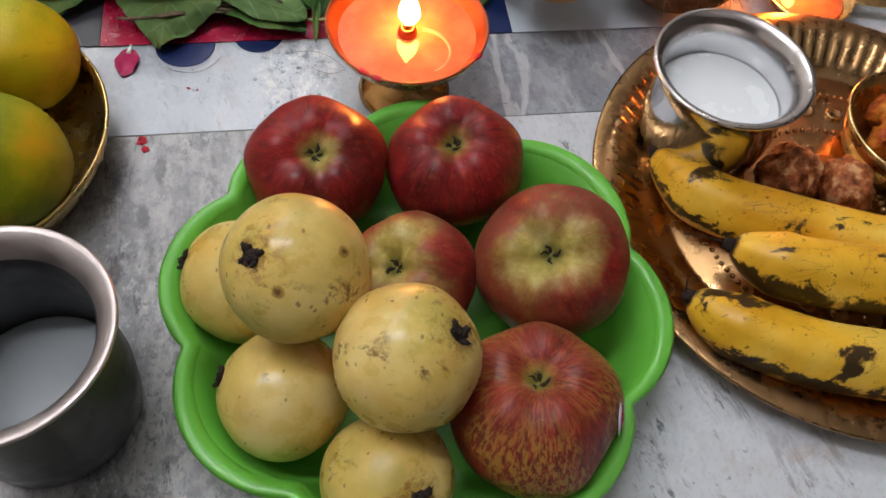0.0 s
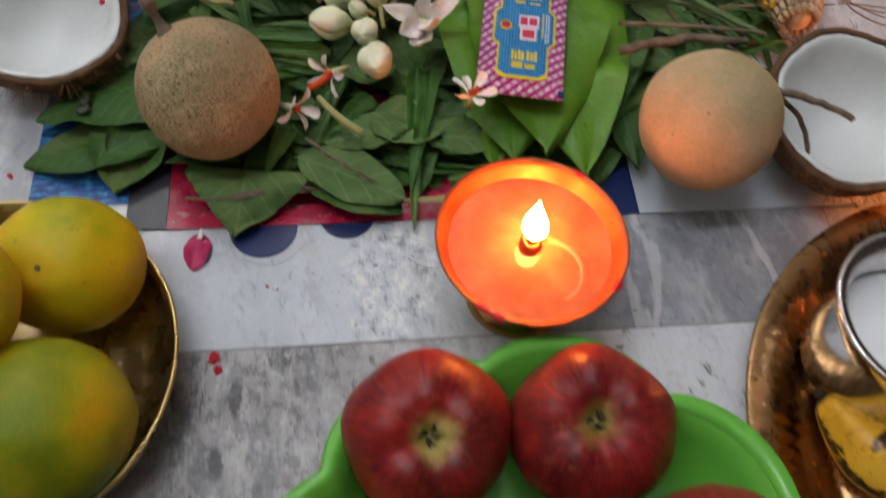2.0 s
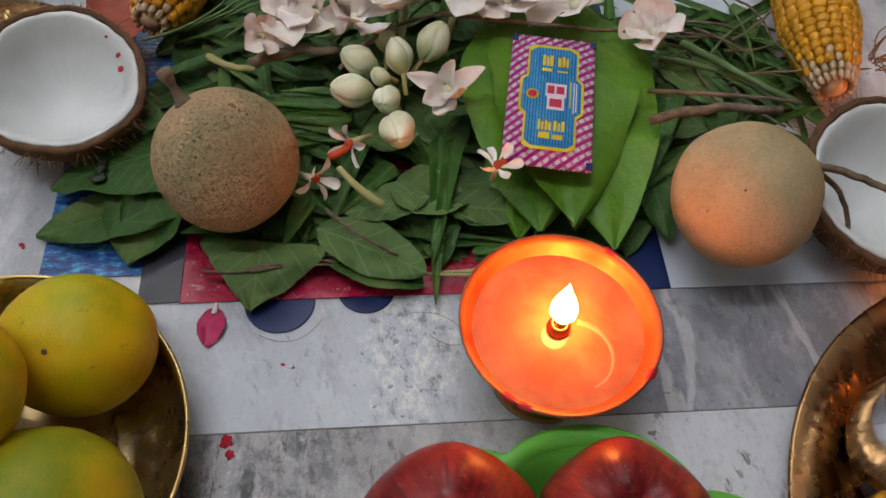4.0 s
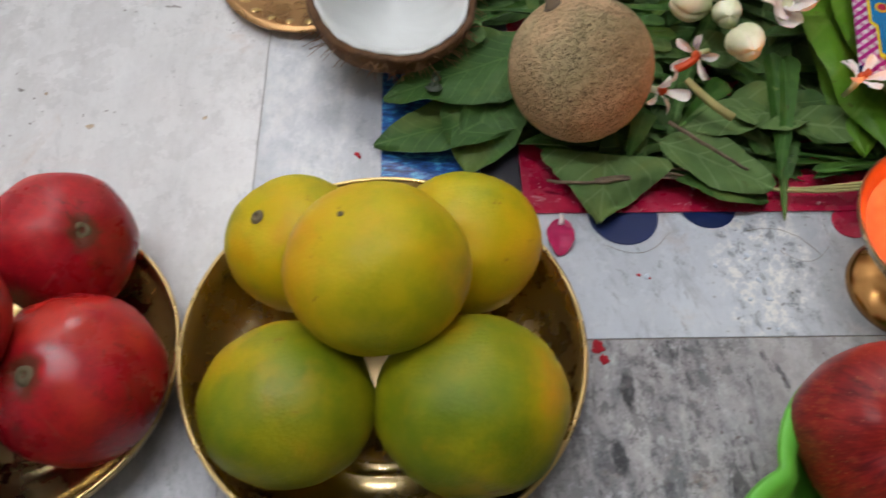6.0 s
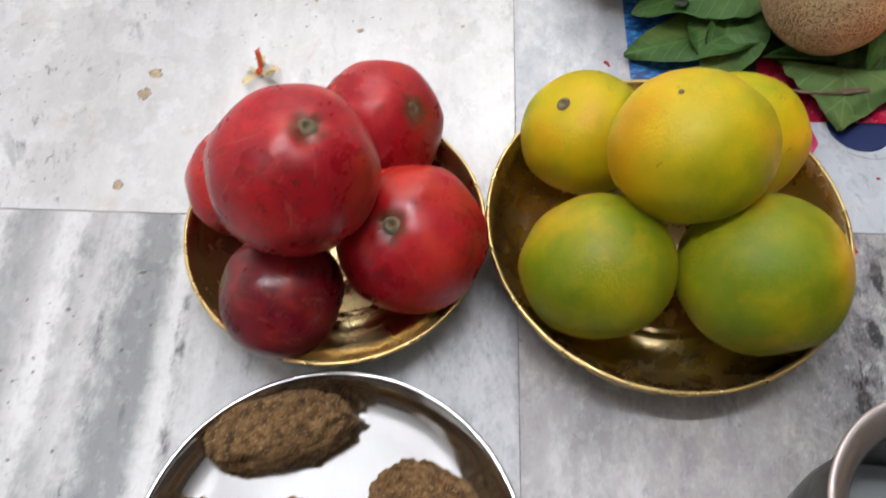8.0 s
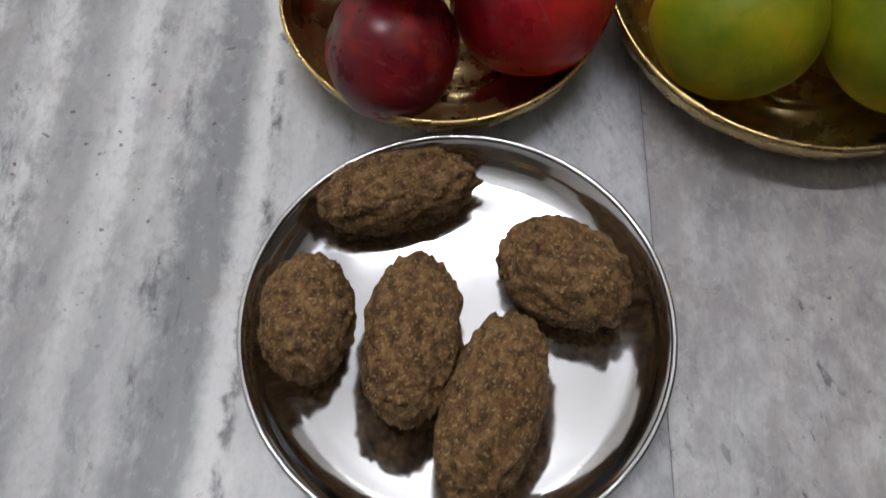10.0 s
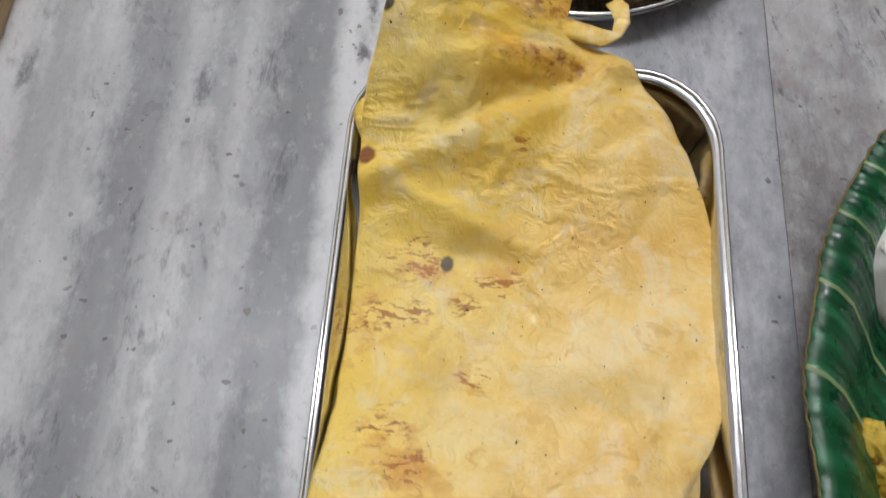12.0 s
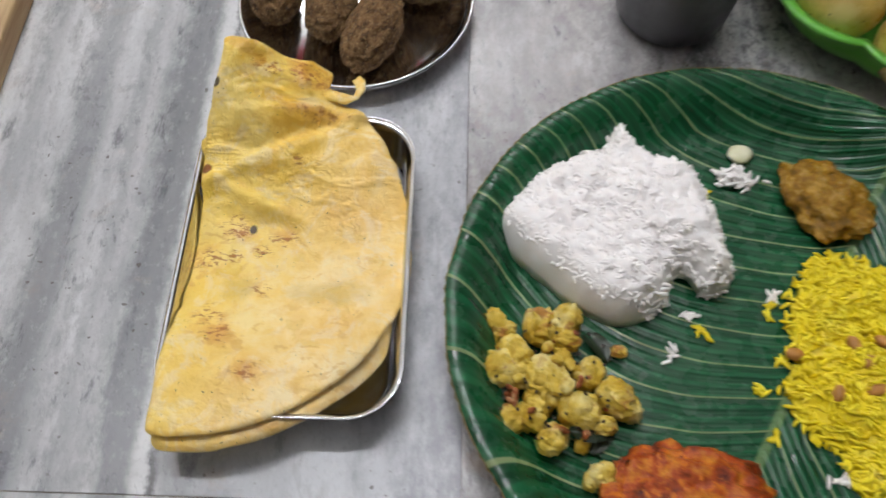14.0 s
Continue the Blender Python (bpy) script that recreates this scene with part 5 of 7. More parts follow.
def guava(x, y, z, R, axis, seed, label):
    def shape(p, a):
        d = Vector((math.sin(p) * math.cos(a), math.sin(p) * math.sin(a), math.cos(p)))
        return 1.0 + 0.035 * noise.noise(d * 1.6 + Vector((seed, 0, 0))) - 0.05 * math.exp(-(p / 0.18) ** 2), 0
    ob = thing("guava", along((x, y, z), axis, seed * 37), label, "guava", "guavas in the basket")
    part("body", ball(R, shape, 48, 36), GUAVA, ob)
    calyx = part("calyx", lump(0.0036, 0.0034, 0.0026, 0.5, 4.0, seed, 24, 16), DRY_CALYX, ob, "dry black calyx", pose(0, 0, R * 0.955))
    for k in range(7):
        a = 2 * math.pi * k / 7 + 0.5 * math.sin(k * 3 + seed)
        bm = lump(0.0032 - 0.0009 * (k % 3), 0.0015, 0.0011, 0.6, 3.0, seed + k, 16, 12)
        part("calyx_flap", bm, DRY_CALYX, calyx, m=pose(0.0034 * math.cos(a), 0.0034 * math.sin(a), R * 0.030, 0, -34 + 22 * math.sin(k * 5 + seed), math.degrees(a)))
    return ob


ripe = "round pale yellow guava with brown specks, in the green basket"
guava(-0.0052, 0.2578, 0.0930, 0.0318, (-0.0143, -0.007, 0.023), 1, "pale yellow guava with a black calyx, on top of the pile")
guava(0.0380, 0.2168, 0.0825, 0.0314, (0.021, -0.002, 0.024), 2, "pale yellow guava with a bruised patch, on top of the pile")
guava(-0.0341, 0.2864, 0.0345, 0.0310, (-0.7, 0.2, 0.3), 3, ripe)
guava(-0.0166, 0.2238, 0.0365, 0.0299, (-0.93, 0.28, 0.30), 4, ripe)
guava(0.0273, 0.1795, 0.0355, 0.0297, (0.37, -0.51, 0.71), 5, ripe)


def sweet_lime(x, y, z, R, axis, seed, label, skin=None):
    def shape(p, a):
        d = Vector((math.sin(p) * math.cos(a), math.sin(p) * math.sin(a), math.cos(p)))
        return 1.0 + 0.035 * noise.noise(d * 1.8 + Vector((seed * 2.1, 0, 0))) + 0.008 * noise.noise(d * 6) - 0.035 * math.exp(-(p / 0.22) ** 2) - 0.03 * abs(math.cos(p)) ** 3, 0
    ob = thing("sweet_lime", along((x, y, z), axis, seed * 50), label, "sweet lime", "sweet limes in the bowl")
    body = ball(R, shape, 48, 36)
    turn = along((0, 0, 0), axis, seed * 50).to_3x3()
    wide = turn.transposed() @ Matrix.Diagonal((1.04, 0.97, 0.985)) @ turn
    for v in body.verts:
        v.co = wide @ v.co
    part("body", body, skin or LIME_GREEN, ob)
    k = 1.5 if seed == 1 else 0.55
    ring = [(0.0, 0.0002), (0.0008 * k, 0.0), (0.0011 * k, 0.0009), (0.0018 * k, 0.0009), (0.0024 * k, 0.0000)]
    part("stem_scar", lathe(ring, 14), STEM_SCAR, ob, "small grey stem scar", pose(0, 0, R * 0.930))
    return ob


lime = "green and yellow sweet lime in the brass bowl"
sweet_lime(-0.2405, 0.4470, 0.0350, 0.0331, (-0.013, -0.002, 0.023), 1, lime, LIME_YELLOW)
sweet_lime(-0.2014, 0.4068, 0.0800, 0.0362, (-0.013, 0.006, 0.033), 2, "yellow sweet lime lying on top of the others", LIME_YELLOW)
sweet_lime(-0.1625, 0.4453, 0.0375, 0.0348, (-0.03, -0.2, 0.33), 3, lime, LIME_YELLOW)
sweet_lime(-0.2394, 0.3663, 0.0382, 0.0357, (0.3, -0.3, -0.6), 4, lime)
sweet_lime(-0.1628, 0.3636, 0.0405, 0.0392, (-0.4, 0.2, -0.7), 5, "large green sweet lime in the brass bowl")


def pomegranate(x, y, z, R, axis, seed, label, skin=None, flat=0.955):
    def shape(p, a):
        d = Vector((math.sin(p) * math.cos(a), math.sin(p) * math.sin(a), math.cos(p)))
        facet = 0.010 * math.cos(6 * a + seed) * math.sin(p) ** 2 + 0.014 * math.cos(3 * a + seed * 2)
        return flat + facet * 0.9 + 0.05 * math.sin(p) ** 2 + 0.045 * noise.noise(d * 1.8 + Vector((seed * 1.7, 0, 0))) + 0.010 * noise.noise(d * 6 + Vector((0, seed, 0))) - 0.06 * math.exp(-(p / 0.16) ** 2), 0
    ob = thing("pomegranate", along((x, y, z), axis, seed * 41), label, "pomegranate", "pomegranates in the bowl")
    part("body", ball(R, shape, 56, 40), skin or POME, ob)
    crown = [(0.0, 0.0000), (0.0012, -0.0004), (0.0016, 0.0012), (0.0028, 0.0014), (0.0040, 0.0005), (0.0050, -0.0010)]
    part("stem_scar", lathe(crown, 20), STEM_SCAR, ob, "brown ringed scar", pose(0, 0, R * flat * 0.945))
    return ob


pom = "smooth red pomegranate in the brass bowl"
pomegranate(-0.3786, 0.3842, 0.0855, 0.0375, (0.012, -0.001, 0.036), 1, "large red pomegranate lying on top of the others")
pomegranate(-0.3480, 0.4450, 0.0400, 0.0333, (0.022, -0.009, 0.028), 2, pom)
pomegranate(-0.3282, 0.3788, 0.0385, 0.0362, (-0.007, -0.010, 0.028), 3, pom)
pomegranate(-0.3882, 0.3490, 0.0335, 0.0298, (-0.85, 0.05, 0.40), 4, "small dark maroon pomegranate in the brass bowl", POME_DARK)
pomegranate(-0.4115, 0.4055, 0.0440, 0.0285, (-0.6, 0.5, -0.3), 5, pom)


def wood_apple(x, y, z, R, material, seed, label, stalk=None):
    def shape(p, a):
        d = Vector((math.sin(p) * math.cos(a), math.sin(p) * math.sin(a), math.cos(p)))
        return 1.0 + 0.03 * noise.noise(d * 1.4 + Vector((seed, 0, 0))) + 0.006 * noise.noise(d * 14), 0
    ob = thing("wood_apple", pose(x, y, z, 0, 0, seed * 30), label, "wood apple", "wood apples on the leaves")
    part("body", ball(R, shape, 64, 48), material, ob)
    if stalk:
        d = (Matrix.Rotation(-math.radians(seed * 30), 3, "Z") @ Vector(stalk)).normalized()
        bend = Vector((0, 0, 0.006))
        part("stalk", tube([d * R * 0.90, d * R * 0.99, d * R * 1.07 + bend * 0.2, d * R * 1.18 + bend * 0.5, d * R * 1.30 + bend * 0.9, d * R * 1.36 + bend], lambda u: 0.0088 - 0.0064 * min(1.0, u * 2.6) ** 0.7 + (0.0014 if u > 0.75 else 0) + 0.0004 * math.sin(u * 19), 14), BROWN_STALK, ob, "thick dry stalk")
    return ob


wood_apple(-0.0985, 0.5445, 0.0500, 0.0380, WOOD_APPLE_NET, 1, "round tan wood apple with rough netted skin and a stalk", (-0.46, 0.35, 0.81))
wood_apple(0.1738, 0.5091, 0.0550, 0.0384, WOOD_APPLE_FINE, 2, "round tan wood apple with a matt dusty skin")


def coconut_half(x, y, z, R, axis, seed, label):
    """Broken half: husk outside, thick white flesh, hollow inside; local z points out of the opening."""
    ob = thing("coconut_half", along((x, y, z), axis, seed * 60), label, "coconut", "coconut halves")

    def rag(a, r, zz):
        return r * (1 + 0.018 * math.sin(3 * a + seed) + 0.010 * math.sin(7 * a + 2 * seed) + 0.006 * math.sin(23 * a))
    out = [(R * math.sin(t), -R * math.cos(t) * 0.95) for t in (math.radians(9 * k) for k in range(11))]
    inn = [(R * 0.915 * math.sin(t), -R * 0.90 * math.cos(t) * 0.95) for t in (math.radians(9 * k) for k in range(10, -1, -1))]
    part("husk", lathe(out + [(R * 0.985, 0.001), (R * 0.94, 0.0012), (R * 0.918, 0.0005)] + inn[1:], 96, rag), COCO_HUSK, ob, "brown fibrous husk")
    fl = [(R * 0.910 * math.sin(t), -R * 0.895 * math.cos(t) * 0.95) for t in (math.radians(9 * k) for k in range(11))]
    hollow = [(R * 0.78 * math.sin(t), -R * 0.60 * math.cos(t) ** 1.4 - 0.002) for t in (math.radians(9 * k) for k in range(9, -1, -1))]
    part("flesh", lathe(fl + [(R * 0.90, 0.0008), (R * 0.87, 0.0008), (R * 0.84, -0.0004)] + hollow, 96, rag), COCO_FLESH, ob, "thick white flesh")
    rng = random.Random(seed)
    for k in range(200):
        a = rng.uniform(0, 6.283)
        r0 = R * (1.0 + 0.015 * math.sin(3 * a + seed))
        d = Vector((math.cos(a + rng.uniform(-0.9, 0.9)), math.sin(a + rng.uniform(-0.9, 0.9)), rng.uniform(-0.5, 0.15)))
        p = Vector((r0 * math.cos(a), r0 * math.sin(a), rng.uniform(-0.012, 0.0)))
        q = p + d * rng.uniform(0.003, 0.010)
        part("fibre", tube([p, p.lerp(q, 0.5) + Vector((0, 0, 0.001)), q], 0.00028, 4, 0.5), FIBRE, ob)
    return ob


coconut_half(*(-0.1980, 0.6100), 0.046, 0.0485, (0.10, -0.22, 0.95), 1, "broken coconut half, white flesh up, brown fibrous husk")
coconut_half(0.2660, 0.5190, 0.0500, 0.0520, (-0.02, -0.22, 0.95), 2, "broken coconut half with a hollow white inside")


def banana(points, radius, seed, label, spin=0):
    """A bent banana with blunt ridges, a dark tip and a neck."""
    pts = [Vector(p) for p in points]

    def at(u):
        k = min(int(u * (len(pts) - 1)), len(pts) - 2)
        f = u * (len(pts) - 1) - k
        p0, p1, p2, p3 = pts[max(k - 1, 0)], pts[k], pts[k + 1], pts[min(k + 2, len(pts) - 1)]
        return 0.5 * (2 * p1 + (p2 - p0) * f + (2 * p0 - 5 * p1 + 4 * p2 - p3) * f * f + (3 * p1 - p0 - 3 * p2 + p3) * f ** 3)
    n, sides = 36, 30
    bm = bmesh.new()
    rings = []
    for i in range(n + 1):
        u = i / n
        c, d = at(u), (at(min(1, u + 0.02)) - at(max(0, u - 0.02))).normalized()
        side = d.cross(Vector((0, 0, 1))).normalized()
        up = side.cross(d)
        r = radius * (1.0 if u < 0.8 else 1 - 0.62 * ((u - 0.8) / 0.2) ** 1.5)
        r = min(r, radius * (0.26 + 2.5 * u ** 0.75))
        rings.append([bm.verts.new(c + r * (1 + 0.050 * (1.6 * abs(math.cos(2.5 * (2 * math.pi * k / sides) + spin)) - 1.0)) * (math.cos(2 * math.pi * k / sides) * side + math.sin(2 * math.pi * k / sides) * up)) for k in range(sides)])
    uv = bm.loops.layers.uv.new("UVMap")
    for i, (a, b) in enumerate(zip(rings, rings[1:])):
        for k in range(sides):
            f = bm.faces.new((a[k], a[(k + 1) % sides], b[(k + 1) % sides], b[k]))
            for loop, at_uv in zip(f.loops, ((i, k), (i, k + 1), (i + 1, k + 1), (i + 1, k))):
                loop[uv].uv = (at_uv[0] / n, at_uv[1] / sides)
    bm.faces.new(rings[0])
    bm.faces.new(rings[-1])
    ob = thing("banana", pose(0, 0, 0), label, "banana", "bananas on the tray")
    part("peel", bm, BANANA_SKINS[seed], ob)
    d = (pts[0] - at(0.03)).normalized()
    part("tip", tube([pts[0] - d * 0.001, pts[0] + d * 0.0025, pts[0] + d * 0.005], 0.0044, 10, 0.7), DRY_CALYX, ob, "black dry tip")
    if seed > 1:
        q = pts[0] + d * 0.004
        reach = Vector((-0.001, 0.006, 0.011)) if seed == 3 else Vector((-0.019, 0.010, -0.004))
        part("thread", tube([q, q + reach * 0.5 + Vector((0, 0, 0.002)), q + reach], 0.00055, 5, 0.5), DRY_CALYX, ob, "thin black dry flower thread")
    return ob


B1, B2, B3 = (0.2070, 0.3600), (0.2240, 0.2840), (0.1990, 0.2620)
banana([(B1[0], B1[1], 0.021), (*(0.2270, 0.3250), 0.021), (*(0.2710, 0.3020), 0.022), (*(0.3220, 0.2820), 0.022), (0.385, 0.262, 0.024)], 0.0178, 1, "ripe yellow banana with brown bruises on the brass tray")
banana([(B2[0], B2[1], 0.036), (*(0.2530, 0.2670), 0.036), (*(0.3020, 0.2520), 0.038), (0.372, 0.226, 0.040), (0.412, 0.232, 0.044)], 0.0180, 2, "yellow banana leaning on the other bananas")
banana([(B3[0], B3[1], 0.022), (*(0.2180, 0.2440), 0.021), (*(0.2520, 0.2250), 0.0215), (*(0.2920, 0.2130), 0.022), (0.352, 0.196, 0.024), (0.392, 0.206, 0.028)], 0.0182, 3, "ripe yellow banana with black patches on the brass tray")
jag = "crumbly brown lump of jaggery on the brass tray"
solid("jaggery_lump", lump(0.0200, 0.0170, 0.0175, 0.22, 2.2, 3, 40, 28), JAGGERY, pose(*(0.2850, 0.3400), 0.019, 0, 0, 20), jag, "jaggery", "jaggery on the tray")
solid("jaggery_lump", lump(0.0140, 0.0185, 0.0165, 0.20, 2.2, 7, 40, 28, 0.85), JAGGERY, pose(*(0.3180, 0.3270), 0.018, 0, 0, -10), jag, "jaggery", "jaggery on the tray")

# ---- printed sheet under the leaves ----
sheet = thing("printed_sheet", pose(0, 0, 0), "glossy printed paper sheet with coloured panels under the leaves", "paper")
for name, x0, x1, y0, mat_, z, label in (("panel", -0.2045, -0.1500, 0.5045, PAPER_BLUE, 0.0, "blue denim-like panel"), ("panel", -0.1498, -0.1275, 0.4868, PAPER_DARK, 0.0, "dark grey panel"),
                                         ("panel", -0.1273, 0.1150, 0.4862, PAPER_RED, 0.0, "crimson panel"), ("panel", 0.1152, 0.1440, 0.4845, PAPER_NAVY, 0.0, "navy panel"),
                                         ("panel", 0.1442, 0.2840, 0.4845, PAPER_WHITE, 0.0, "pale blue-white panel")):
    part(name, box(x0, x1, y0, 0.735, 0.0009, 0.0014), mat_, sheet, label, smooth=False)
for k, w in ((0, 0.0034), (1, 0.0026)):
    spot = (0.2770, 0.5520)
    part("print_bar", box(spot[0] - 0.0022, spot[0] + 0.0022, spot[1] + 0.006 * k - w / 2, spot[1] + 0.006 * k + w / 2, 0.0014, 0.0017), PAPER_RED, sheet, "red printed figure", smooth=False)
for px, w in (((-0.0740, 0.4810), 0.019), ((-0.0270, 0.4880), 0.016), ((0.0490, 0.4750), 0.010)):
    scal = lathe([(0, 0.0), (w * 0.97, 0.0), (w, 0.0003), (w * 0.97, 0.0006), (0, 0.0006)], 32)
    solid("paper_scallop", scal, PAPER_NAVY if w > 0.011 else PAPER_RED, pose(px[0], px[1] + 0.004, 0.0001), "dark round scallop of paper under the sheet's edge", "paper", "scallops", smooth=False)


# ---- leaves ----
def leaf_mesh(L, W, form, cup, bend, seed, material, ruffle=1.0, lean=0.0):
    """A leaf or petal along +x from its base; form: heart, spade, oval, blade or obovate; lean shifts the midrib aside at the tip."""
    nu, nv = 26, 10
    bm = bmesh.new()
    grid = []
    for i in range(nu + 1):
        u = i / nu
        if form == "heart":
            w = 1.10 * (u + 0.02) ** 0.38 * (1 - u) ** 0.72 * 1.35
        elif form == "blade":
            w = min(1.0, (u * 9) ** 0.6 + 0.15) * (1 - u) ** 0.55
        elif form == "spade":
            w = min(1.0, 0.72 + 2.0 * u) * (1 - u) ** 0.78 * 1.15
        elif form == "ovate":
            w = min(1.0, 2.25 * (u + 0.02) ** 0.5 * (1 - u) ** 0.85)
        elif form == "tri":
            w = min(1.0, 0.86 + 1.2 * u) * (1 - u) ** 0.92 * 1.05
        elif form == "obovate":
            w = (u ** 0.75) * (1 - u ** 7) ** 0.5 * 1.08
        else:
            w = (4 * u * (1 - u)) ** 0.62 * (1 - 0.25 * u) * 1.1 if 0 < u < 1 else 0.0
        w = max(w, 0.03)
        row = []
        for j in range(nv + 1):
            s = 2 * j / nv - 1
            rag = 1 + ruffle * 0.07 * noise.noise(Vector((u * 6, seed * 1.7 + (5 if s > 0 else 0), 0))) + ruffle * 0.025 * noise.noise(Vector((u * 21, seed * 2.3 + (7 if s > 0 else 0), 3)))
            y = s * w * W / 2 * rag + lean * W * u * u
            wave = noise.noise(Vector((u * 3.2, s * 1.3, seed * 3.1))) * 0.10 + noise.noise(Vector((u * 8, s * 2.5, seed * 1.3))) * 0.035
            z = cup * abs(s) ** 1.4 * w * W - bend * L * (u - 0.35) ** 2 + ruffle * W * wave * (0.3 + abs(s))
            back = -0.06 * L * abs(s) if form in ("heart", "spade") and u < 0.12 else 0
            row.append(bm.verts.new((u * L + back, y, z)))
        grid.append(row)
    for a, b in zip(grid, grid[1:]):
        for j in range(nv):
            bm.faces.new((a[j], b[j], b[j + 1], a[j + 1]))
    me = finish(bm)
    me.materials.append(material)
    return me


heap = thing("leaf_heap", pose(0, 0, 0), "heap of fresh green offering leaves spread on the printed sheet", "leaves")


def lay(mesh, base, tip, z, tilt=0.0, roll=0.0, name="leaf"):
    """Lays a leaf from base towards tip; the leaf keeps its own length."""
    a = math.degrees(math.atan2(tip[1] - base[1], tip[0] - base[0]))
    return part(name, mesh, None, heap, m=pose(base[0], base[1], z, 0, 0, a) @ pose(0, 0, 0, roll, -tilt, 0))


def one(base, tip, width, form, cup, bend, z, material, tilt=0.0, roll=0.0, seed=1):
    L = math.hypot(tip[0] - base[0], tip[1] - base[1])
    return lay(leaf_mesh(L, width, form, cup, bend, seed, material), base, tip, z, tilt, roll)


rng = random.Random(11)
OVALS = [leaf_mesh(0.075, 0.034, "oval", 0.12, 0.10, k, m_) for k, m_ in enumerate((LEAF_DARK, LEAF_MATT, LEAF_DARK))]
BLADES = [leaf_mesh(0.10, 0.011, "blade", 0.25, 0.15, 10 + k, m_) for k, m_ in enumerate((LEAF_BLADE, LEAF_DARK, LEAF_BLADE))]
# lower layer that fills the heap
for k in range(120):
    x, y = rng.uniform(-0.135, 0.17), rng.uniform(0.535, 0.74)
    if math.hypot(x + 0.198, y - 0.604) < 0.055 or (x > 0.10 and y > 0.66):
        continue
    a = rng.uniform(0, 360)
    part("leaf", rng.choice(OVALS), None, heap, m=pose(x, y, 0.004 + rng.uniform(0, 0.010), rng.uniform(-10, 10), rng.uniform(-5, 4), a) @ pose(-0.035, 0, 0))
for k in range(80):
    x, y = rng.uniform(-0.12, 0.16), rng.uniform(0.55, 0.74)
    a = rng.gauss(10, 45) + (180 if k % 2 else 0)
    part("leaf_blade", rng.choice(BLADES), None, heap, m=pose(x, y, 0.010 + rng.uniform(0, 0.012), rng.uniform(-20, 20), rng.uniform(-8, 8), a) @ pose(-0.05, 0, 0))
for k in range(22):
    x, y = rng.uniform(-0.10, 0.115), rng.uniform(0.520, 0.550)
    part("leaf", rng.choice(OVALS[::2]), None, heap, m=pose(x, y, 0.0025 + rng.uniform(0, 0.006), rng.uniform(-25, 25), rng.uniform(-4, 4), rng.gauss(0, 35) + 180 * (k % 2)) @ pose(-0.035, 0, 0))
for k in range(26):
    x, y = rng.uniform(-0.09, 0.10), rng.uniform(0.506, 0.530)
    part("leaf_blade", rng.choice(BLADES), None, heap, m=pose(x, y, 0.0045 + rng.uniform(0, 0.006), rng.uniform(-40, 40), rng.uniform(-3, 3), rng.gauss(-8, 16) + 180 * (k % 2)) @ pose(-0.03, 0, 0) @ Matrix.Scale(0.62, 4))
# leaves that show one by one
one((-0.1120, 0.5850), (-0.2040, 0.5560), 0.062, "ovate", 0.03, 0.05, 0.026, LEAF_DARK, -6, 4, 21)
one((-0.1460, 0.6060), (-0.1660, 0.5940), 0.030, "oval", 0.05, 0.12, 0.024, LEAF_MATT, -4, 0, 20)
one((-0.1240, 0.5500), (-0.2090, 0.5290), 0.044, "ovate", 0.04, 0.04, 0.015, LEAF_DARK, -5, 0, 22)
one((-0.1420, 0.5600), (-0.1570, 0.5070), 0.050, "ovate", 0.02, 0.05, 0.020, LEAF_DARK, -15, 0, 23)
one((-0.0820, 0.5150), (-0.0890, 0.4750), 0.076, "tri", 0.03, 0.06, 0.016, LEAF_MATT, -13, 0, 24)
one((-0.0860, 0.5210), (-0.1280, 0.5240), 0.018, "oval", 0.30, 0.05, 0.014, LEAF_DARK, 0, 20, 25)
one((-0.0530, 0.5200), (0.0060, 0.4930), 0.034, "oval", 0.06, 0.08, 0.020, LEAF_MATT, -4, 0, 26)
one((-0.0510, 0.5150), (0.0050, 0.4890), 0.034, "oval", 0.12, 0.10, 0.013, LEAF_DARK, -4, 0, 27)
one((0.0100, 0.5380), (-0.0380, 0.5300), 0.026, "oval", 0.10, 0.10, 0.022, LEAF_MATT, -2, 0, 61)
one((0.0210, 0.5320), (0.0660, 0.5270), 0.022, "oval", 0.14, 0.12, 0.021, LEAF_MATT, -2, 15, 62)
one((0.0180, 0.5760), (0.0100, 0.4740), 0.013, "blade", 0.25, 0.10, 0.030, LEAF_BLADE, -11, 0, 28)
one((0.0270, 0.5730), (0.0090, 0.4950), 0.012, "blade", 0.25, 0.12, 0.031, LEAF_BLADE, -9, 0, 29)
one((-0.0580, 0.5390), (-0.0710, 0.5110), 0.014, "blade", 0.2, 0.10, 0.021, LEAF_BLADE, -5, 0, 30)
one((-0.0090, 0.5610), (-0.0410, 0.5300), 0.014, "blade", 0.2, 0.10, 0.022, LEAF_BLADE, -3, 0, 31)
one((0.0200, 0.5480), (0.0540, 0.5220), 0.036, "oval", 0.12, 0.10, 0.020, LEAF_DARK, -4, 0, 32)
one((-0.0280, 0.5790), (0.0060, 0.5810), 0.030, "oval", 0.1, 0.10, 0.026, LEAF_MATT, 0, 0, 33)
one((-0.0120, 0.5430), (0.0320, 0.5330), 0.034, "oval", 0.15, 0.10, 0.022, LEAF_MATT, 0, 0, 34)
one((0.1390, 0.5610), (0.1450, 0.5070), 0.034, "heart", 0.08, 0.14, 0.022, LEAF_DARK, -6, 0, 35)
one((0.1640, 0.6100), (0.1340, 0.5370), 0.020, "blade", 0.2, 0.10, 0.032, LEAF_DARK, -5, 0, 36)
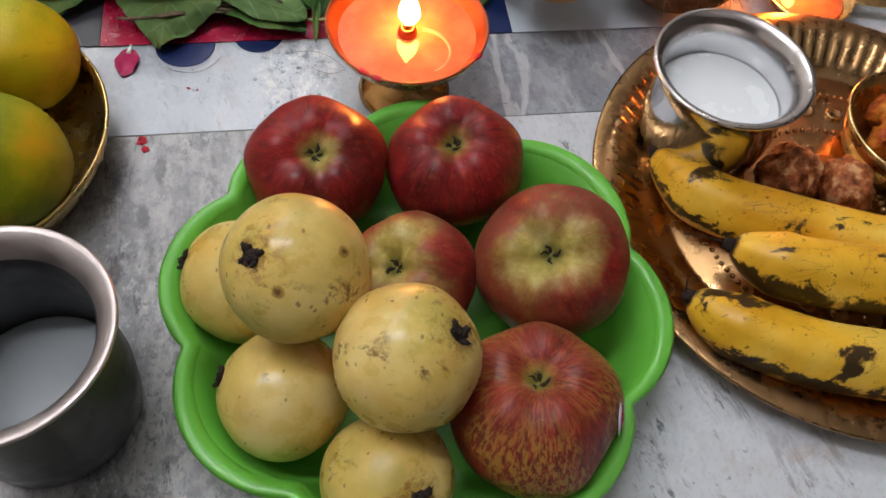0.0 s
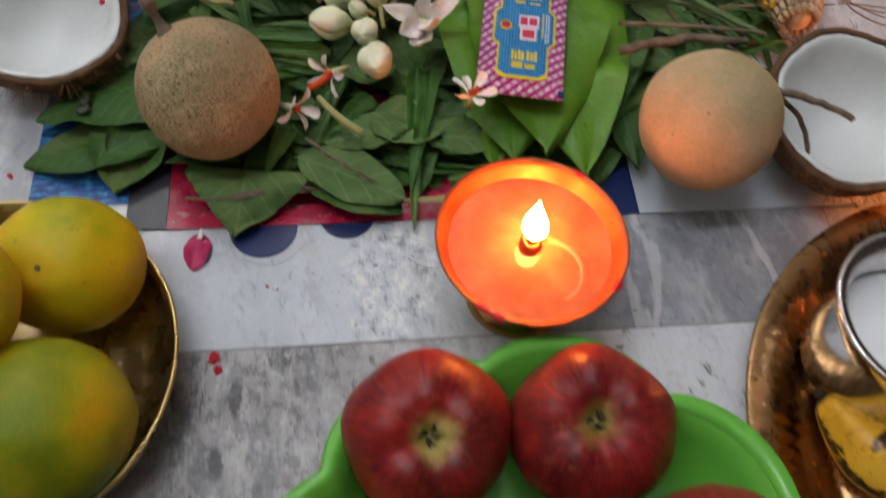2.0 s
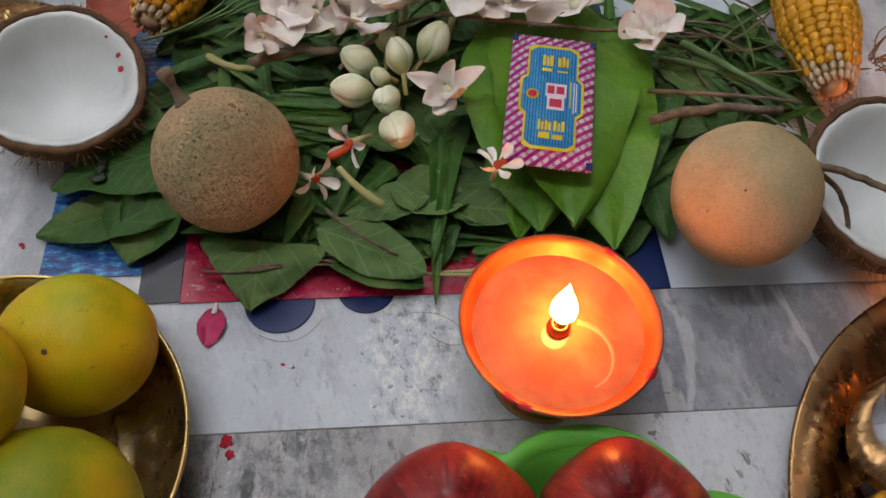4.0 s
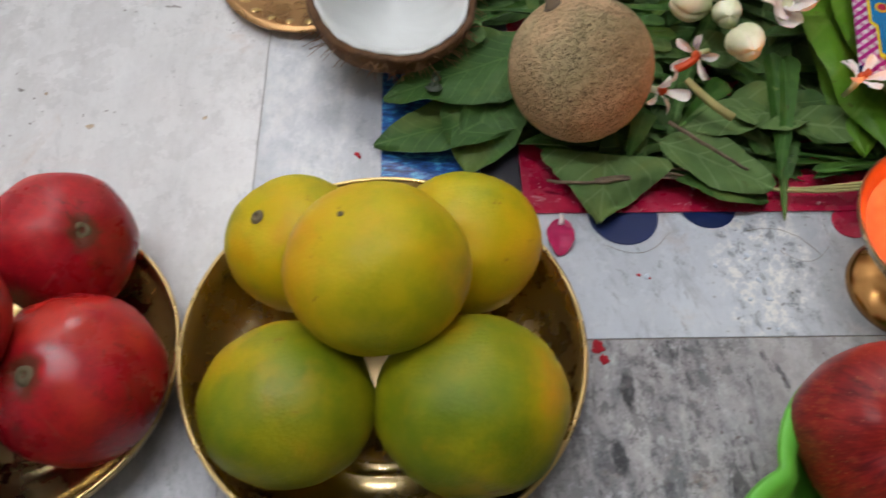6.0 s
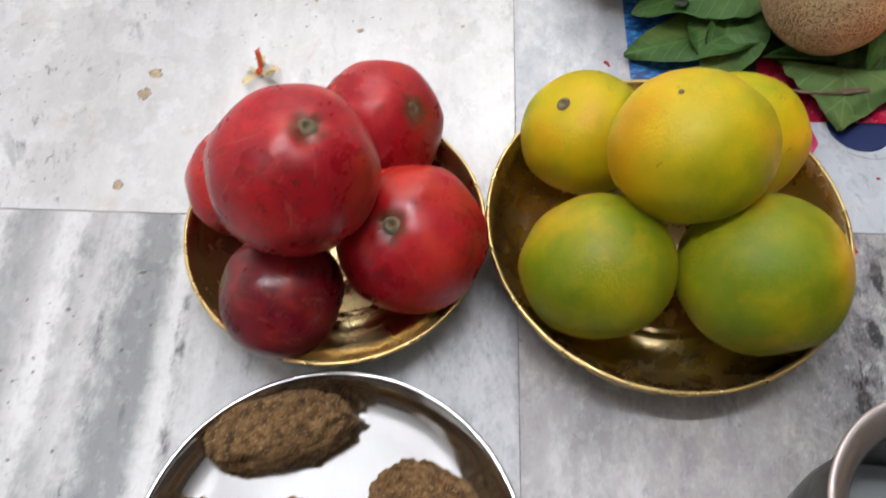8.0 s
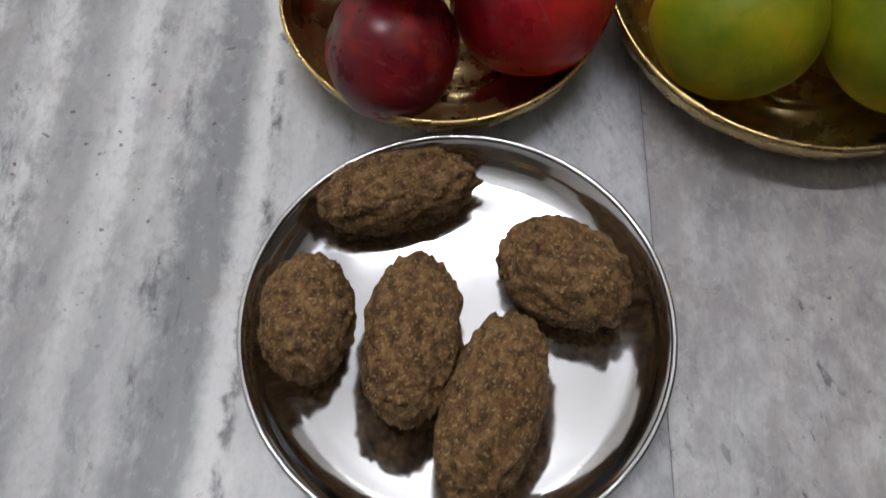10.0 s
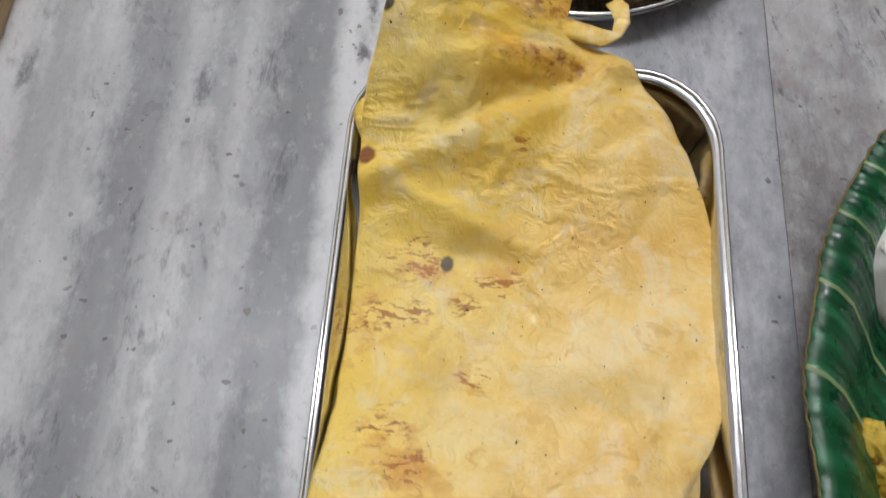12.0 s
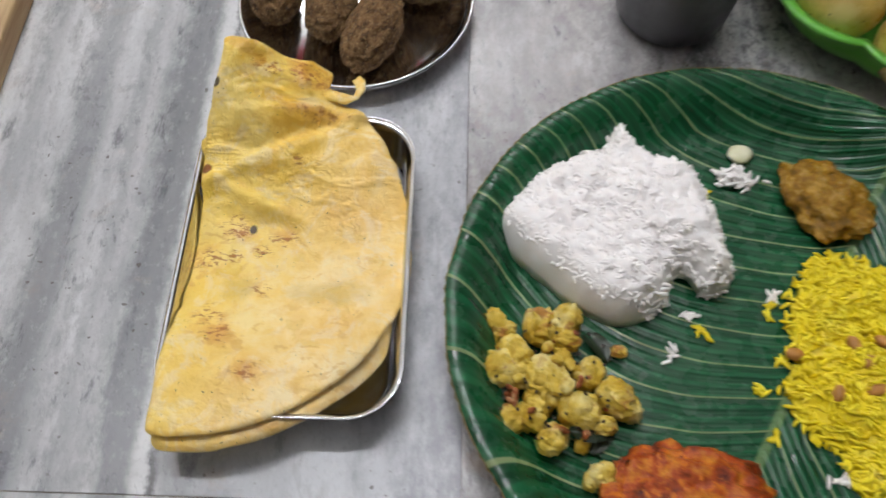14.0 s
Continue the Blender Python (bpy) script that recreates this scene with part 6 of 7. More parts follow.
one((0.1350, 0.6250), (0.1490, 0.5690), 0.020, "blade", 0.2, 0.10, 0.032, LEAF_BLADE, -3, 0, 37)
one((0.1600, 0.6250), (0.1950, 0.5990), 0.026, "oval", 0.1, 0.1, 0.032, LEAF_MATT, -3, 0, 38)
rng = random.Random(23)
FAN_A, FAN_B = (-0.0390, 0.6100), (-0.0840, 0.6140)
for k in range(11):
    y = 0.0042 * k + rng.uniform(-0.002, 0.002)
    one((FAN_A[0] + rng.uniform(-0.006, 0.012), FAN_A[1] - y), (FAN_B[0] + rng.uniform(-0.014, 0.010), FAN_B[1] - y * rng.uniform(0.5, 1.1)), rng.uniform(0.006, 0.011), "blade", 0.25, rng.uniform(0.02, 0.12), 0.031 - 0.001 * k + rng.uniform(-0.001, 0.001), rng.choice((LEAF_BLADE, LEAF_DARK, LEAF_BLADE)), 0, rng.uniform(-25, 25), 40 + k)
# dark tangle between the sachet and the corn
TAN_A, TAN_B = (0.1420, 0.5880), (0.2620, 0.6800)
for k in range(46):
    x, y = rng.uniform(TAN_A[0], TAN_B[0]), rng.uniform(TAN_A[1] - 0.004, TAN_B[1] + 0.01)
    if x > 0.215 and y < 0.555:
        continue
    part("leaf_blade", rng.choice(BLADES), None, heap, m=pose(x, y, 0.005 + rng.uniform(0, 0.020), rng.uniform(-35, 35), rng.uniform(-8, 8), rng.gauss(-30, 40) + 180 * (k % 2)) @ pose(-0.04, 0, 0) @ Matrix.Scale(rng.uniform(0.6, 0.95), 4))
for k in range(16):
    x, y = rng.uniform(TAN_A[0], TAN_B[0] - 0.01), rng.uniform(TAN_A[1] + 0.006, TAN_B[1] + 0.01)
    part("leaf", rng.choice(OVALS), None, heap, m=pose(x, y, 0.003 + rng.uniform(0, 0.012), rng.uniform(-20, 20), rng.uniform(-6, 6), rng.uniform(0, 360)) @ pose(-0.03, 0, 0) @ Matrix.Scale(0.8, 4))
# betel leaves under the sachet
one((0.0960, 0.6690), (0.0850, 0.5050), 0.092, "ovate", 0.03, 0.05, 0.050, LEAF_PAAN, -4, 0, 51)
one((0.1080, 0.6600), (0.1080, 0.4960), 0.086, "ovate", 0.04, 0.06, 0.046, LEAF_PAAN, -6, 3, 52)
one((0.0780, 0.6560), (0.0700, 0.5100), 0.092, "ovate", 0.05, 0.06, 0.040, LEAF_PAAN, -5, -4, 53)
one((0.0880, 0.6600), (0.0580, 0.5100), 0.070, "ovate", 0.04, 0.06, 0.034, LEAF_PAAN, -5, 0, 54)
part("dark_blotch", lump(0.0024, 0.0060, 0.0006, 0.5, 2.6, 5, 20, 10), CURRY_LEAF, heap, "black blotch on a leaf", pose(-0.1735, 0.5630, 0.0235, 0, 4, -12))
part("dark_blotch", lump(0.0045, 0.0032, 0.0006, 0.5, 2.6, 8, 20, 10), CURRY_LEAF, heap, "black blotch on a leaf", pose(-0.1745, 0.5565, 0.0228, 0, 4, 10))

# twigs and stalks
def twig(a, b, za, zb, r, material, bow, name="twig", label="thin brown twig across the leaves", lift=0.004):
    pts = curve_points((*a, za), (*b, zb), bow, 12, lift)
    wob = random.Random(int(abs(a[0]) * 1e4))
    pts = [p + Vector((wob.uniform(-1, 1), wob.uniform(-1, 1), wob.uniform(-0.4, 0.4))) * r * 0.35 for p in pts]
    return solid(name, tube(pts, r, 8, 0.75), material, pose(0, 0, 0), label, "twig", "twigs on the heap")


twig((-0.0480, 0.5280), (-0.0090, 0.5000), 0.026, 0.020, 0.0011, BROWN_STALK, 0.08)
twig((-0.0390, 0.6130), (0.0260, 0.6500), 0.048, 0.055, 0.0014, BROWN_STALK, -0.08)
twig((0.0220, 0.6500), (0.1340, 0.6320), 0.056, 0.056, 0.0014, BROWN_STALK, 0.05)
twig((-0.0930, 0.6250), (-0.0400, 0.6280), 0.040, 0.046, 0.0035, BROWN_STALK, -0.03)
twig((0.1360, 0.5680), (0.2110, 0.5660), 0.048, 0.056, 0.0030, BROWN_STALK, -0.03, label="thick brown betel nut stalk across the leaves")
twig((0.1400, 0.5890), (0.2220, 0.5690), 0.050, 0.060, 0.0014, BROWN_STALK, 0.03)
twig((0.2060, 0.5150), (0.2400, 0.4910), 0.072, 0.076, 0.0022, BROWN_STALK, 0.05)
twig((0.2070, 0.5120), (0.2350, 0.4860), 0.070, 0.030, 0.0016, BROWN_STALK, -0.22)
twig((0.1750, 0.6390), (0.2280, 0.5760), 0.04, 0.05, 0.0026, GREEN_STALK, 0.06, label="green stalk across the leaves")
twig((0.1600, 0.6300), (0.2220, 0.5860), 0.035, 0.04, 0.0020, GREEN_STALK, -0.05, label="green stalk across the leaves")
twig((-0.1180, 0.6370), (-0.0890, 0.6200), 0.035, 0.040, 0.0024, PALE_STALK, 0.15, label="pale green stalk across the leaves")
for k in range(14):
    twig((-0.16 + 0.012 * k, 0.655 + 0.004 * (k % 4)), (-0.10 + 0.012 * k, 0.715 - 0.006 * (k % 5)), 0.032, 0.038, 0.0009, GREEN_STALK, 0.2 - 0.05 * (k % 7), label="fine green grass stem on the heap")
for k in range(5):
    twig((-0.115 + 0.01 * k, 0.500), (-0.055 + 0.012 * k, 0.508 - 0.004 * k), 0.012, 0.010, 0.0009, BROWN_STALK, 0.12 - 0.06 * k)
for k in range(4):
    twig((0.0 + 0.01 * k, 0.497 - 0.001 * k), (0.085, 0.499 - 0.003 * k), 0.008, 0.014, 0.0010, PALE_STALK, 0.10 - 0.05 * k, label="pale leaf stalk across the sheet")

rng = random.Random(31)
for k in range(22):
    x, y = rng.uniform(TAN_A[0] + 0.004, TAN_B[0] - 0.004), rng.uniform(TAN_A[1] + 0.004, TAN_B[1])
    a = math.radians(rng.gauss(-25, 45))
    h = rng.uniform(0.02, 0.04)
    twig((x - h * math.cos(a), y - h * math.sin(a)), (x + h * math.cos(a), y + h * math.sin(a)), rng.uniform(0.022, 0.034), rng.uniform(0.022, 0.036), rng.uniform(0.0006, 0.0012), BROWN_STALK if k % 3 else GREEN_STALK, rng.uniform(-0.2, 0.2), label="thin dry stem in the tangle on the heap")

# ---- flowers ----
PETALS = [leaf_mesh(0.024, 0.022 + 0.002 * k, "obovate", 0.10 + 0.06 * k, -0.5 + 0.5 * k, 60 + k, PETAL_WHITE, 0.9) for k in range(4)]
LONG = [leaf_mesh(0.022 + 0.002 * k, 0.010 + 0.001 * k, "oval", 0.25, 0.6 - 0.5 * k, 65 + k, PETAL_WHITE, 1.4) for k in range(4)]
SLIM = [leaf_mesh(0.013 + 0.0015 * k, 0.0062 + 0.0008 * k, "obovate", 0.25, 0.8 - 0.5 * k, 70 + k, PETAL_WHITE, 1.6) for k in range(4)]
DRY = [leaf_mesh(0.013 + 0.0015 * k, 0.0058 + 0.0008 * k, "obovate", 0.4, 1.0 - 0.6 * k, 75 + k, PETAL_DRY, 2.0) for k in range(4)]


def blossom(place, z, size, count, petals, tilt, turn, label, lift=38, core=None):
    ob = thing("flower", pose(place[0], place[1], z, tilt[0], tilt[1], turn) @ Matrix.Scale(size, 4), label, "flower", "flowers on the heap")
    q = random.Random(int(turn * 7 + size * 100))
    for k in range(count):
        part("petal", petals[q.randrange(len(petals))], None, ob, m=pose(0, 0, 0, 0, 0, 360 * k / count + q.uniform(-16, 16)) @ pose(0.0015, 0, 0, q.uniform(-30, 30), -lift + q.uniform(-22, 18), 0))
    part("heart", lump(0.0026, 0.0026, 0.0030, 0.2, 2, 4, 12, 8), core or BUD_GREEN, ob, "flower heart", pose(0, 0, 0.002))
    part("tube", tube([(0, 0, 0.001), (0, 0.001, -0.008), (0.001, 0.003, -0.018)], 0.0022, 8, 0.7), BUD_GREEN, ob, "pale flower tube")
    return ob


white = "pinkish white trumpet flower lying on the leaf heap"
for n, (place, size, tx, ty) in enumerate((
        ((-0.0690, 0.6460), 0.85, 30, 10),
        ((-0.0520, 0.6510), 1.0, 10, -30),
        ((-0.0310, 0.6450), 1.15, 35, 0),
        ((0.0000, 0.6560), 1.4, 20, 20),
        ((0.0320, 0.6610), 1.3, 25, -15),
        ((0.0650, 0.6600), 1.2, 15, 20),
        ((0.1070, 0.6560), 1.3, 30, 0),
        ((0.1510, 0.6310), 0.95, 20, -20),
        ((-0.0840, 0.6330), 0.6, 40, 20),
)):
    blossom(place, 0.055, size, 5 + n % 2, PETALS, (tx, ty), 47 * n, white)
blossom((0.0230, 0.5930), 0.050, 1.10, 6, LONG, (38, -25), 15, "pale slender-petalled tuberose flower on the heap", 52)
blossom((0.0440, 0.5310), 0.056, 0.85, 6, SLIM, (0, 0), 40, "small night jasmine flower with an orange heart beside the sachet", 10, ORANGE_STALK)
blossom((-0.0330, 0.5580), 0.046, 0.95, 5, SLIM, (50, 35), -60, "night jasmine flower with an orange tube on the heap", 34, ORANGE_STALK)
blossom((-0.4270, 0.5100), 0.003, 0.82, 5, DRY, (0, 0), 20, "wilted night jasmine flower lying on the marble", 8, ORANGE_STALK)
stalk = "orange tube of a night jasmine flower"
blossom((-0.0540, 0.5420), 0.036, 0.95, 5, SLIM, (55, -35), 70, "crumpled night jasmine flower lying on the leaves", 40, ORANGE_STALK)
solid("flower_tube", tube(curve_points((*(-0.0450, 0.5520), 0.0415), (*(-0.0335, 0.5565), 0.0465), 0.1, 6), 0.0022, 8), ORANGE_STALK, pose(0, 0, 0), stalk, "flower tube")
solid("flower_tube", tube(curve_points((*(-0.0400, 0.5440), 0.042), (*(-0.0165, 0.5240), 0.034), 0.05, 8), 0.0019, 8, 1.3), PALE_STALK, pose(0, 0, 0), "pale stalk of a night jasmine flower", "flower tube")
solid("flower_tube", tube(curve_points((*(-0.4260, 0.5120), 0.006), (*(-0.4270, 0.5160), 0.016), 0.05, 6), 0.0016, 8), ORANGE_STALK, pose(0, 0, 0), stalk, "flower tube")
solid("flower_tube", tube(curve_points((*(0.0440, 0.5310), 0.057), (*(0.0480, 0.5330), 0.060), 0.05, 6), 0.0018, 8), ORANGE_STALK, pose(0, 0, 0), stalk, "flower tube")


def bud(place, z, R, axis):
    """Closed tuberose bud: three folded petals that overlap, blunt at the tip, narrowing to the stalk."""
    def shape(p, a):
        twist = a + 0.35 * math.cos(p)
        fold = abs(math.sin(1.5 * twist)) ** 0.5
        f = (0.84 + 0.20 * fold) * (0.70 + 0.30 * math.sin(p) ** 1.5 + 0.10 * math.cos(p))
        return f, 0.62 * math.cos(p) * abs(math.cos(p)) + 0.06 * fold * max(0.0, math.cos(p))
    ob = thing("flower_bud", along((place[0], place[1], z), axis), "plump pale tuberose bud in a cluster on the heap", "bud", "tuberose buds")
    part("body", ball(R * 0.84, shape, 60, 28), BUD_GREEN, ob)
    part("stalk", tube([(0, 0, -R * 1.0), (0.001, 0, -R * 1.6), (0.002, 0.001, -R * 2.3)], 0.0017, 8, 0.8), PALE_STALK, ob)


bud((-0.0300, 0.5930), 0.050, 0.0115, (-0.9, -0.1, 0.3))
bud((-0.0260, 0.6160), 0.050, 0.0105, (-0.8, 0.2, 0.4))
bud((-0.0040, 0.6190), 0.050, 0.01, (-0.2, 0.8, 0.4))
bud((0.0160, 0.6300), 0.050, 0.0115, (0.5, 0.6, 0.5))
bud((-0.0070, 0.5640), 0.050, 0.012, (0.0, -0.8, 0.4))
bud((-0.0120, 0.5860), 0.050, 0.0095, (-0.2, -0.7, 0.5))
bud((-0.0150, 0.6030), 0.050, 0.0062, (-0.5, 0.0, 0.7))
bud((-0.0120, 0.6340), 0.050, 0.0075, (-0.1, 0.6, 0.5))

for place, w in (((-0.1750, 0.6410), 0.0010), ((-0.1660, 0.6250), 0.0013), ((-0.1630, 0.6140), 0.0016)):
    solid("kumkum_smear", lump(w, w * 2.0, 0.0004, 0.5, 3.0, w * 1e4, 16, 8), RED_POWDER, pose(place[0], place[1], 0.0487, -12, -5, 10), "red powder smeared on the coconut's white rim", "powder", "smears on the coconut")
for n, place in enumerate(((-0.0060, 0.4330), (-0.0160, 0.4330), (-0.0060, 0.4160), (-0.0090, 0.4440), (-0.0120, 0.4590), (-0.0300, 0.4530), (-0.0670, 0.4470), (-0.0020, 0.4620))):
    solid("flake", lump(0.0018 - 0.0004 * (n % 3), 0.0012, 0.0004, 0.5, 3.0, n, 12, 8), PAPER_WHITE, pose(place[0], place[1], 0.0003, 0, 0, 40 * n), "small pale chip lying on the marble", "chip", "chips on the floor")
for a, b, bow in (((-0.0850, 0.4660), (-0.0510, 0.4740), 0.25), ((-0.0090, 0.4740), (0.0270, 0.4590), -0.2), ((0.0060, 0.4620), (0.0330, 0.4640), 0.3)):
    solid("thread", tube(curve_points((*a, 0.0004), (*b, 0.0004), bow, 14), 0.00012, 5), BROWN_STALK, pose(0, 0, 0), "fine dark thread lying on the marble", "thread", "threads on the floor")

# rose petal, powder, scraps on the marble
petal = thing("rose_petal", pose(*(-0.1080, 0.4820), 0.0020, 0, 0, -97), "magenta rose petal with a pale base lying on the marble", "petal")
part("blade", leaf_mesh(0.0230, 0.0150, "oval", 0.10, 0.03, 5, PETAL_PINK), PETAL_PINK, petal)
part("base", tube([(-0.003, 0.0, 0.0), (0.0, 0.0003, 0.0004), (0.004, 0.0, 0.0008)], 0.0011, 8, 1.4), PETAL_WHITE, petal, "pale petal base")
rng = random.Random(5)
for place, r in (((-0.0970, 0.4080), 0.0032), ((-0.0950, 0.4010), 0.0026), ((-0.0990, 0.4060), 0.0014), ((-0.2180, 0.5280), 0.0014), ((-0.2170, 0.5260), 0.0011), ((-0.0710, 0.4480), 0.0010), ((-0.0660, 0.4460), 0.0009)):
    solid("kumkum_dot", lump(r, r * 0.75, 0.0003, 0.8, 2.8, r * 1e4, 24, 8), RED_POWDER, pose(place[0], place[1], 0.0002, 0, 0, rng.uniform(0, 180)), "small dab of red powder on the marble", "powder", "red dabs on the floor")
STAIN = plain("dry_stain", "#c2ac90", 0.7, var=0.45, scale=260)
for place, r in (((-0.4940, 0.4940), 0.0060), ((-0.4910, 0.5100), 0.0058), ((-0.4950, 0.4290), 0.0045), ((-0.5640, 0.5880), 0.0060), ((-0.3700, 0.5490), 0.0030), ((-0.5250, 0.5830), 0.0040), ((-0.3060, 0.5550), 0.0022), ((-0.4000, 0.5740), 0.0018)):
    solid("dry_stain", lump(r, r * 0.8, 0.0002, 0.5, 2.5, r * 1e4, 20, 6), STAIN, pose(place[0], place[1], 0.0, 0, 0, rng.uniform(0, 180)) @ Matrix.Scale(0.72, 4), "dried brownish splash on the marble", "stain", "splashes on the floor")

# ---- sachet on the betel leaves ----
TL, TR, BR, BL = (0.0660, 0.6280), (0.1180, 0.6190), (0.0890, 0.5280), (0.0450, 0.5370)
sx = (Vector(TR) + Vector(BR) - Vector(TL) - Vector(BL)) / 2
sy = (Vector(TL) + Vector(TR) - Vector(BL) - Vector(BR)) / 2
SW, SH = sx.length, sy.length
centre = (Vector(TL) + Vector(TR) + Vector(BR) + Vector(BL)) / 4
sachet = thing("sachet", pose(centre.x, centre.y, 0.056, 0, 0, math.degrees(math.atan2(sx.y, sx.x))) @ pose(0, 0, 0, 3, 0, 0), "small shiny pink and blue foil sachet on the betel leaves", "sachet")


def pillow(w, h, t, nx=40, ny=48, teeth=0.0):
    bm = bmesh.new()
    top = []
    for j in range(ny + 1):
        row = []
        for i in range(nx + 1):
            u, v = 2 * i / nx - 1, 2 * j / ny - 1
            puff = t * max(0.0, 1 - abs(u) ** 5) * max(0.0, 1 - abs(v) ** 5)
            puff += 0.0004 * math.sin(u * 31 + v * 7) * (1 if abs(v) > 0.8 else 0.3)
            x = u * w / 2
            y = v * h / 2 + (teeth * (1 if i % 2 else -1) if j in (0, ny) else 0)
            row.append(bm.verts.new((x, y, puff)))
        top.append(row)
    for a, b in zip(top, top[1:]):
        for i in range(nx):
            bm.faces.new((a[i], a[i + 1], b[i + 1], b[i]))
    g = bmesh.ops.extrude_face_region(bm, geom=bm.faces[:])
    for e in g["geom"]:
        if isinstance(e, bmesh.types.BMVert):
            e.co.z = -e.co.z * 0.6 - 0.0006
    return bm


def flat_shape(points, z0, z1):
    bm = bmesh.new()
    vs = [bm.verts.new((x, y, z0)) for x, y in points]
    f = bm.faces.new(vs)
    g = bmesh.ops.extrude_face_region(bm, geom=[f])
    for e in g["geom"]:
        if isinstance(e, bmesh.types.BMVert):
            e.co.z = z1
    return bm


part("foil", pillow(SW, SH, 0.0026, teeth=0.0006), SACHET_FOIL, sachet, "pink and white striped foil")
for dx, dy in ((1, 1), (-1, -1), (1, -1), (-1, 1)):
    part("corner", box(dx * SW * 0.47 - 0.0018, dx * SW * 0.47 + 0.0018, dy * SH * 0.465 - 0.0022, dy * SH * 0.465 + 0.0022, -0.0004, 0.0010), SACHET_NAVY, sachet, "navy corner", smooth=False)


def badge(w, h):
    pts = []
    for k in range(48):
        a = 2 * math.pi * k / 48
        s = 1 + 0.22 * (abs(math.cos(a)) > 0.86)
        c, d = math.cos(a), math.sin(a)
        m_ = max(abs(c) / (0.5 * w), abs(d) / (0.5 * h))
        r = 1 / m_
        x, y = r * c, r * d
        if abs(y) < 0.18 * h:
            x *= 1.24
        pts.append((x, y))
    return pts


part("badge_border", flat_shape(badge(SW * 0.60, SH * 0.80), 0.0026, 0.0030), SACHET_YELLOW, sachet, "yellow badge outline", smooth=False)
badge_face = part("badge", flat_shape(badge(SW * 0.55, SH * 0.755), 0.0030, 0.0033), SACHET_BLUE, sachet, "bright blue badge", smooth=False)
for y, h, xs_ in ((0.275, 0.085, ((-0.11, 0.035), (-0.065, 0.03), (-0.02, 0.04), (0.07, 0.04), (0.12, 0.035), (0.165, 0.03))), (0.20, 0.022, ((-0.07, 0.12), (0.11, 0.13))),
                  (-0.225, 0.075, ((-0.12, 0.03), (-0.08, 0.025), (-0.04, 0.03), (0.0, 0.03), (0.06, 0.035), (0.105, 0.03), (0.15, 0.035))), (-0.300, 0.045, ((-0.06, 0.13), (0.09, 0.12)))):
    for n, (x, w) in enumerate(xs_):
        part("print_bar", box((x - w / 2) * SW, (x + w / 2) * SW, (y - h / 2) * SH, (y + h / 2 - 0.012 * (n % 2)) * SH, 0.0033, 0.0035), SACHET_YELLOW, badge_face, smooth=False)
for x, y, w, h, m_, z in ((0.05, 0.045, 0.24, 0.10, SACHET_WHITE, 0), (0.05, -0.055, 0.20, 0.10, SACHET_WHITE, 0), (-0.01, 0.045, 0.08, 0.06, SACHET_RED, 1), (0.10, 0.045, 0.09, 0.055, SACHET_RED, 1), (0.05, -0.055, 0.14, 0.06, SACHET_RED, 1),
                          (0.215, 0.02, 0.018, 0.20, SACHET_YELLOW, 0), (0.255, 0.0, 0.012, 0.24, SACHET_WHITE, 0), (0.285, 0.0, 0.012, 0.22, SACHET_WHITE, 0)):
    part("print_bar", box((x - w / 2) * SW, (x + w / 2) * SW, (y - h / 2) * SH, (y + h / 2) * SH, 0.0033 + 0.0002 * z, 0.0035 + 0.0002 * z), m_, badge_face, smooth=False)
seal = part("seal", lathe([(0, 0.0033), (0.0036, 0.0033), (0.0036, 0.0036), (0, 0.0036)], 24), SACHET_YELLOW, sachet, "round yellow seal", pose(-0.22 * SW, 0.0, 0))
part("seal_core", lathe([(0, 0.0036), (0.0024, 0.0036), (0.0024, 0.0038), (0, 0.0038)], 24), SACHET_RED, seal, "red seal centre")


# ---- corn cobs ----
def corn(tip, butt, z0, z1, R, label, rows=17):
    a, b = Vector((*tip, z0)), Vector((*butt, z1))
    L = (b - a).length
    ob = thing("corn_cob", along(a, b - a), label, "corn", "corn cobs")

    def rad(u):
        return R * min(1.0, 0.40 + 1.5 * u ** 0.7)
    part("core", lathe([(0, -0.002), (R * 0.28, 0.0)] + [(rad(k / 10) * 0.86, 0.004 + (L - 0.004) * k / 10) for k in range(11)] + [(0, L)], 24), KERNEL_PALE, ob)
    kern = finish(lump(0.0036, 0.0036, 0.0030, 0.05, 2, 1, 12, 8, 0.8))
    kern.materials.append(KERNEL)
    pale = finish(lump(0.0036, 0.0030, 0.0022, 0.2, 2, 2, 10, 7, 0.8))
    pale.materials.append(KERNEL_PALE)
    n = int(L / 0.0054)
    for j in range(n):
        u = (j + 0.5) / n
        for i in range(rows):
            t = 2 * math.pi * (i + 0.5 * (j % 2) * 0.3) / rows
            r = rad(u) * 0.92
            m = Matrix.Translation((r * math.cos(t), r * math.sin(t), u * L)) @ Matrix.Rotation(t, 4, "Z") @ Matrix.Rotation(math.pi / 2, 4, "Y")
            s = min(1.0, 0.55 + u * 1.4)
            part("kernel", pale if u < 0.07 or (u < 0.12 and (i * 7 + j) % 3 == 0) else kern, None, ob, m=m @ Matrix.Diagonal((1.0, rad(u) * 6.283 / rows / 0.0074, 1.0, 1)))
    return ob


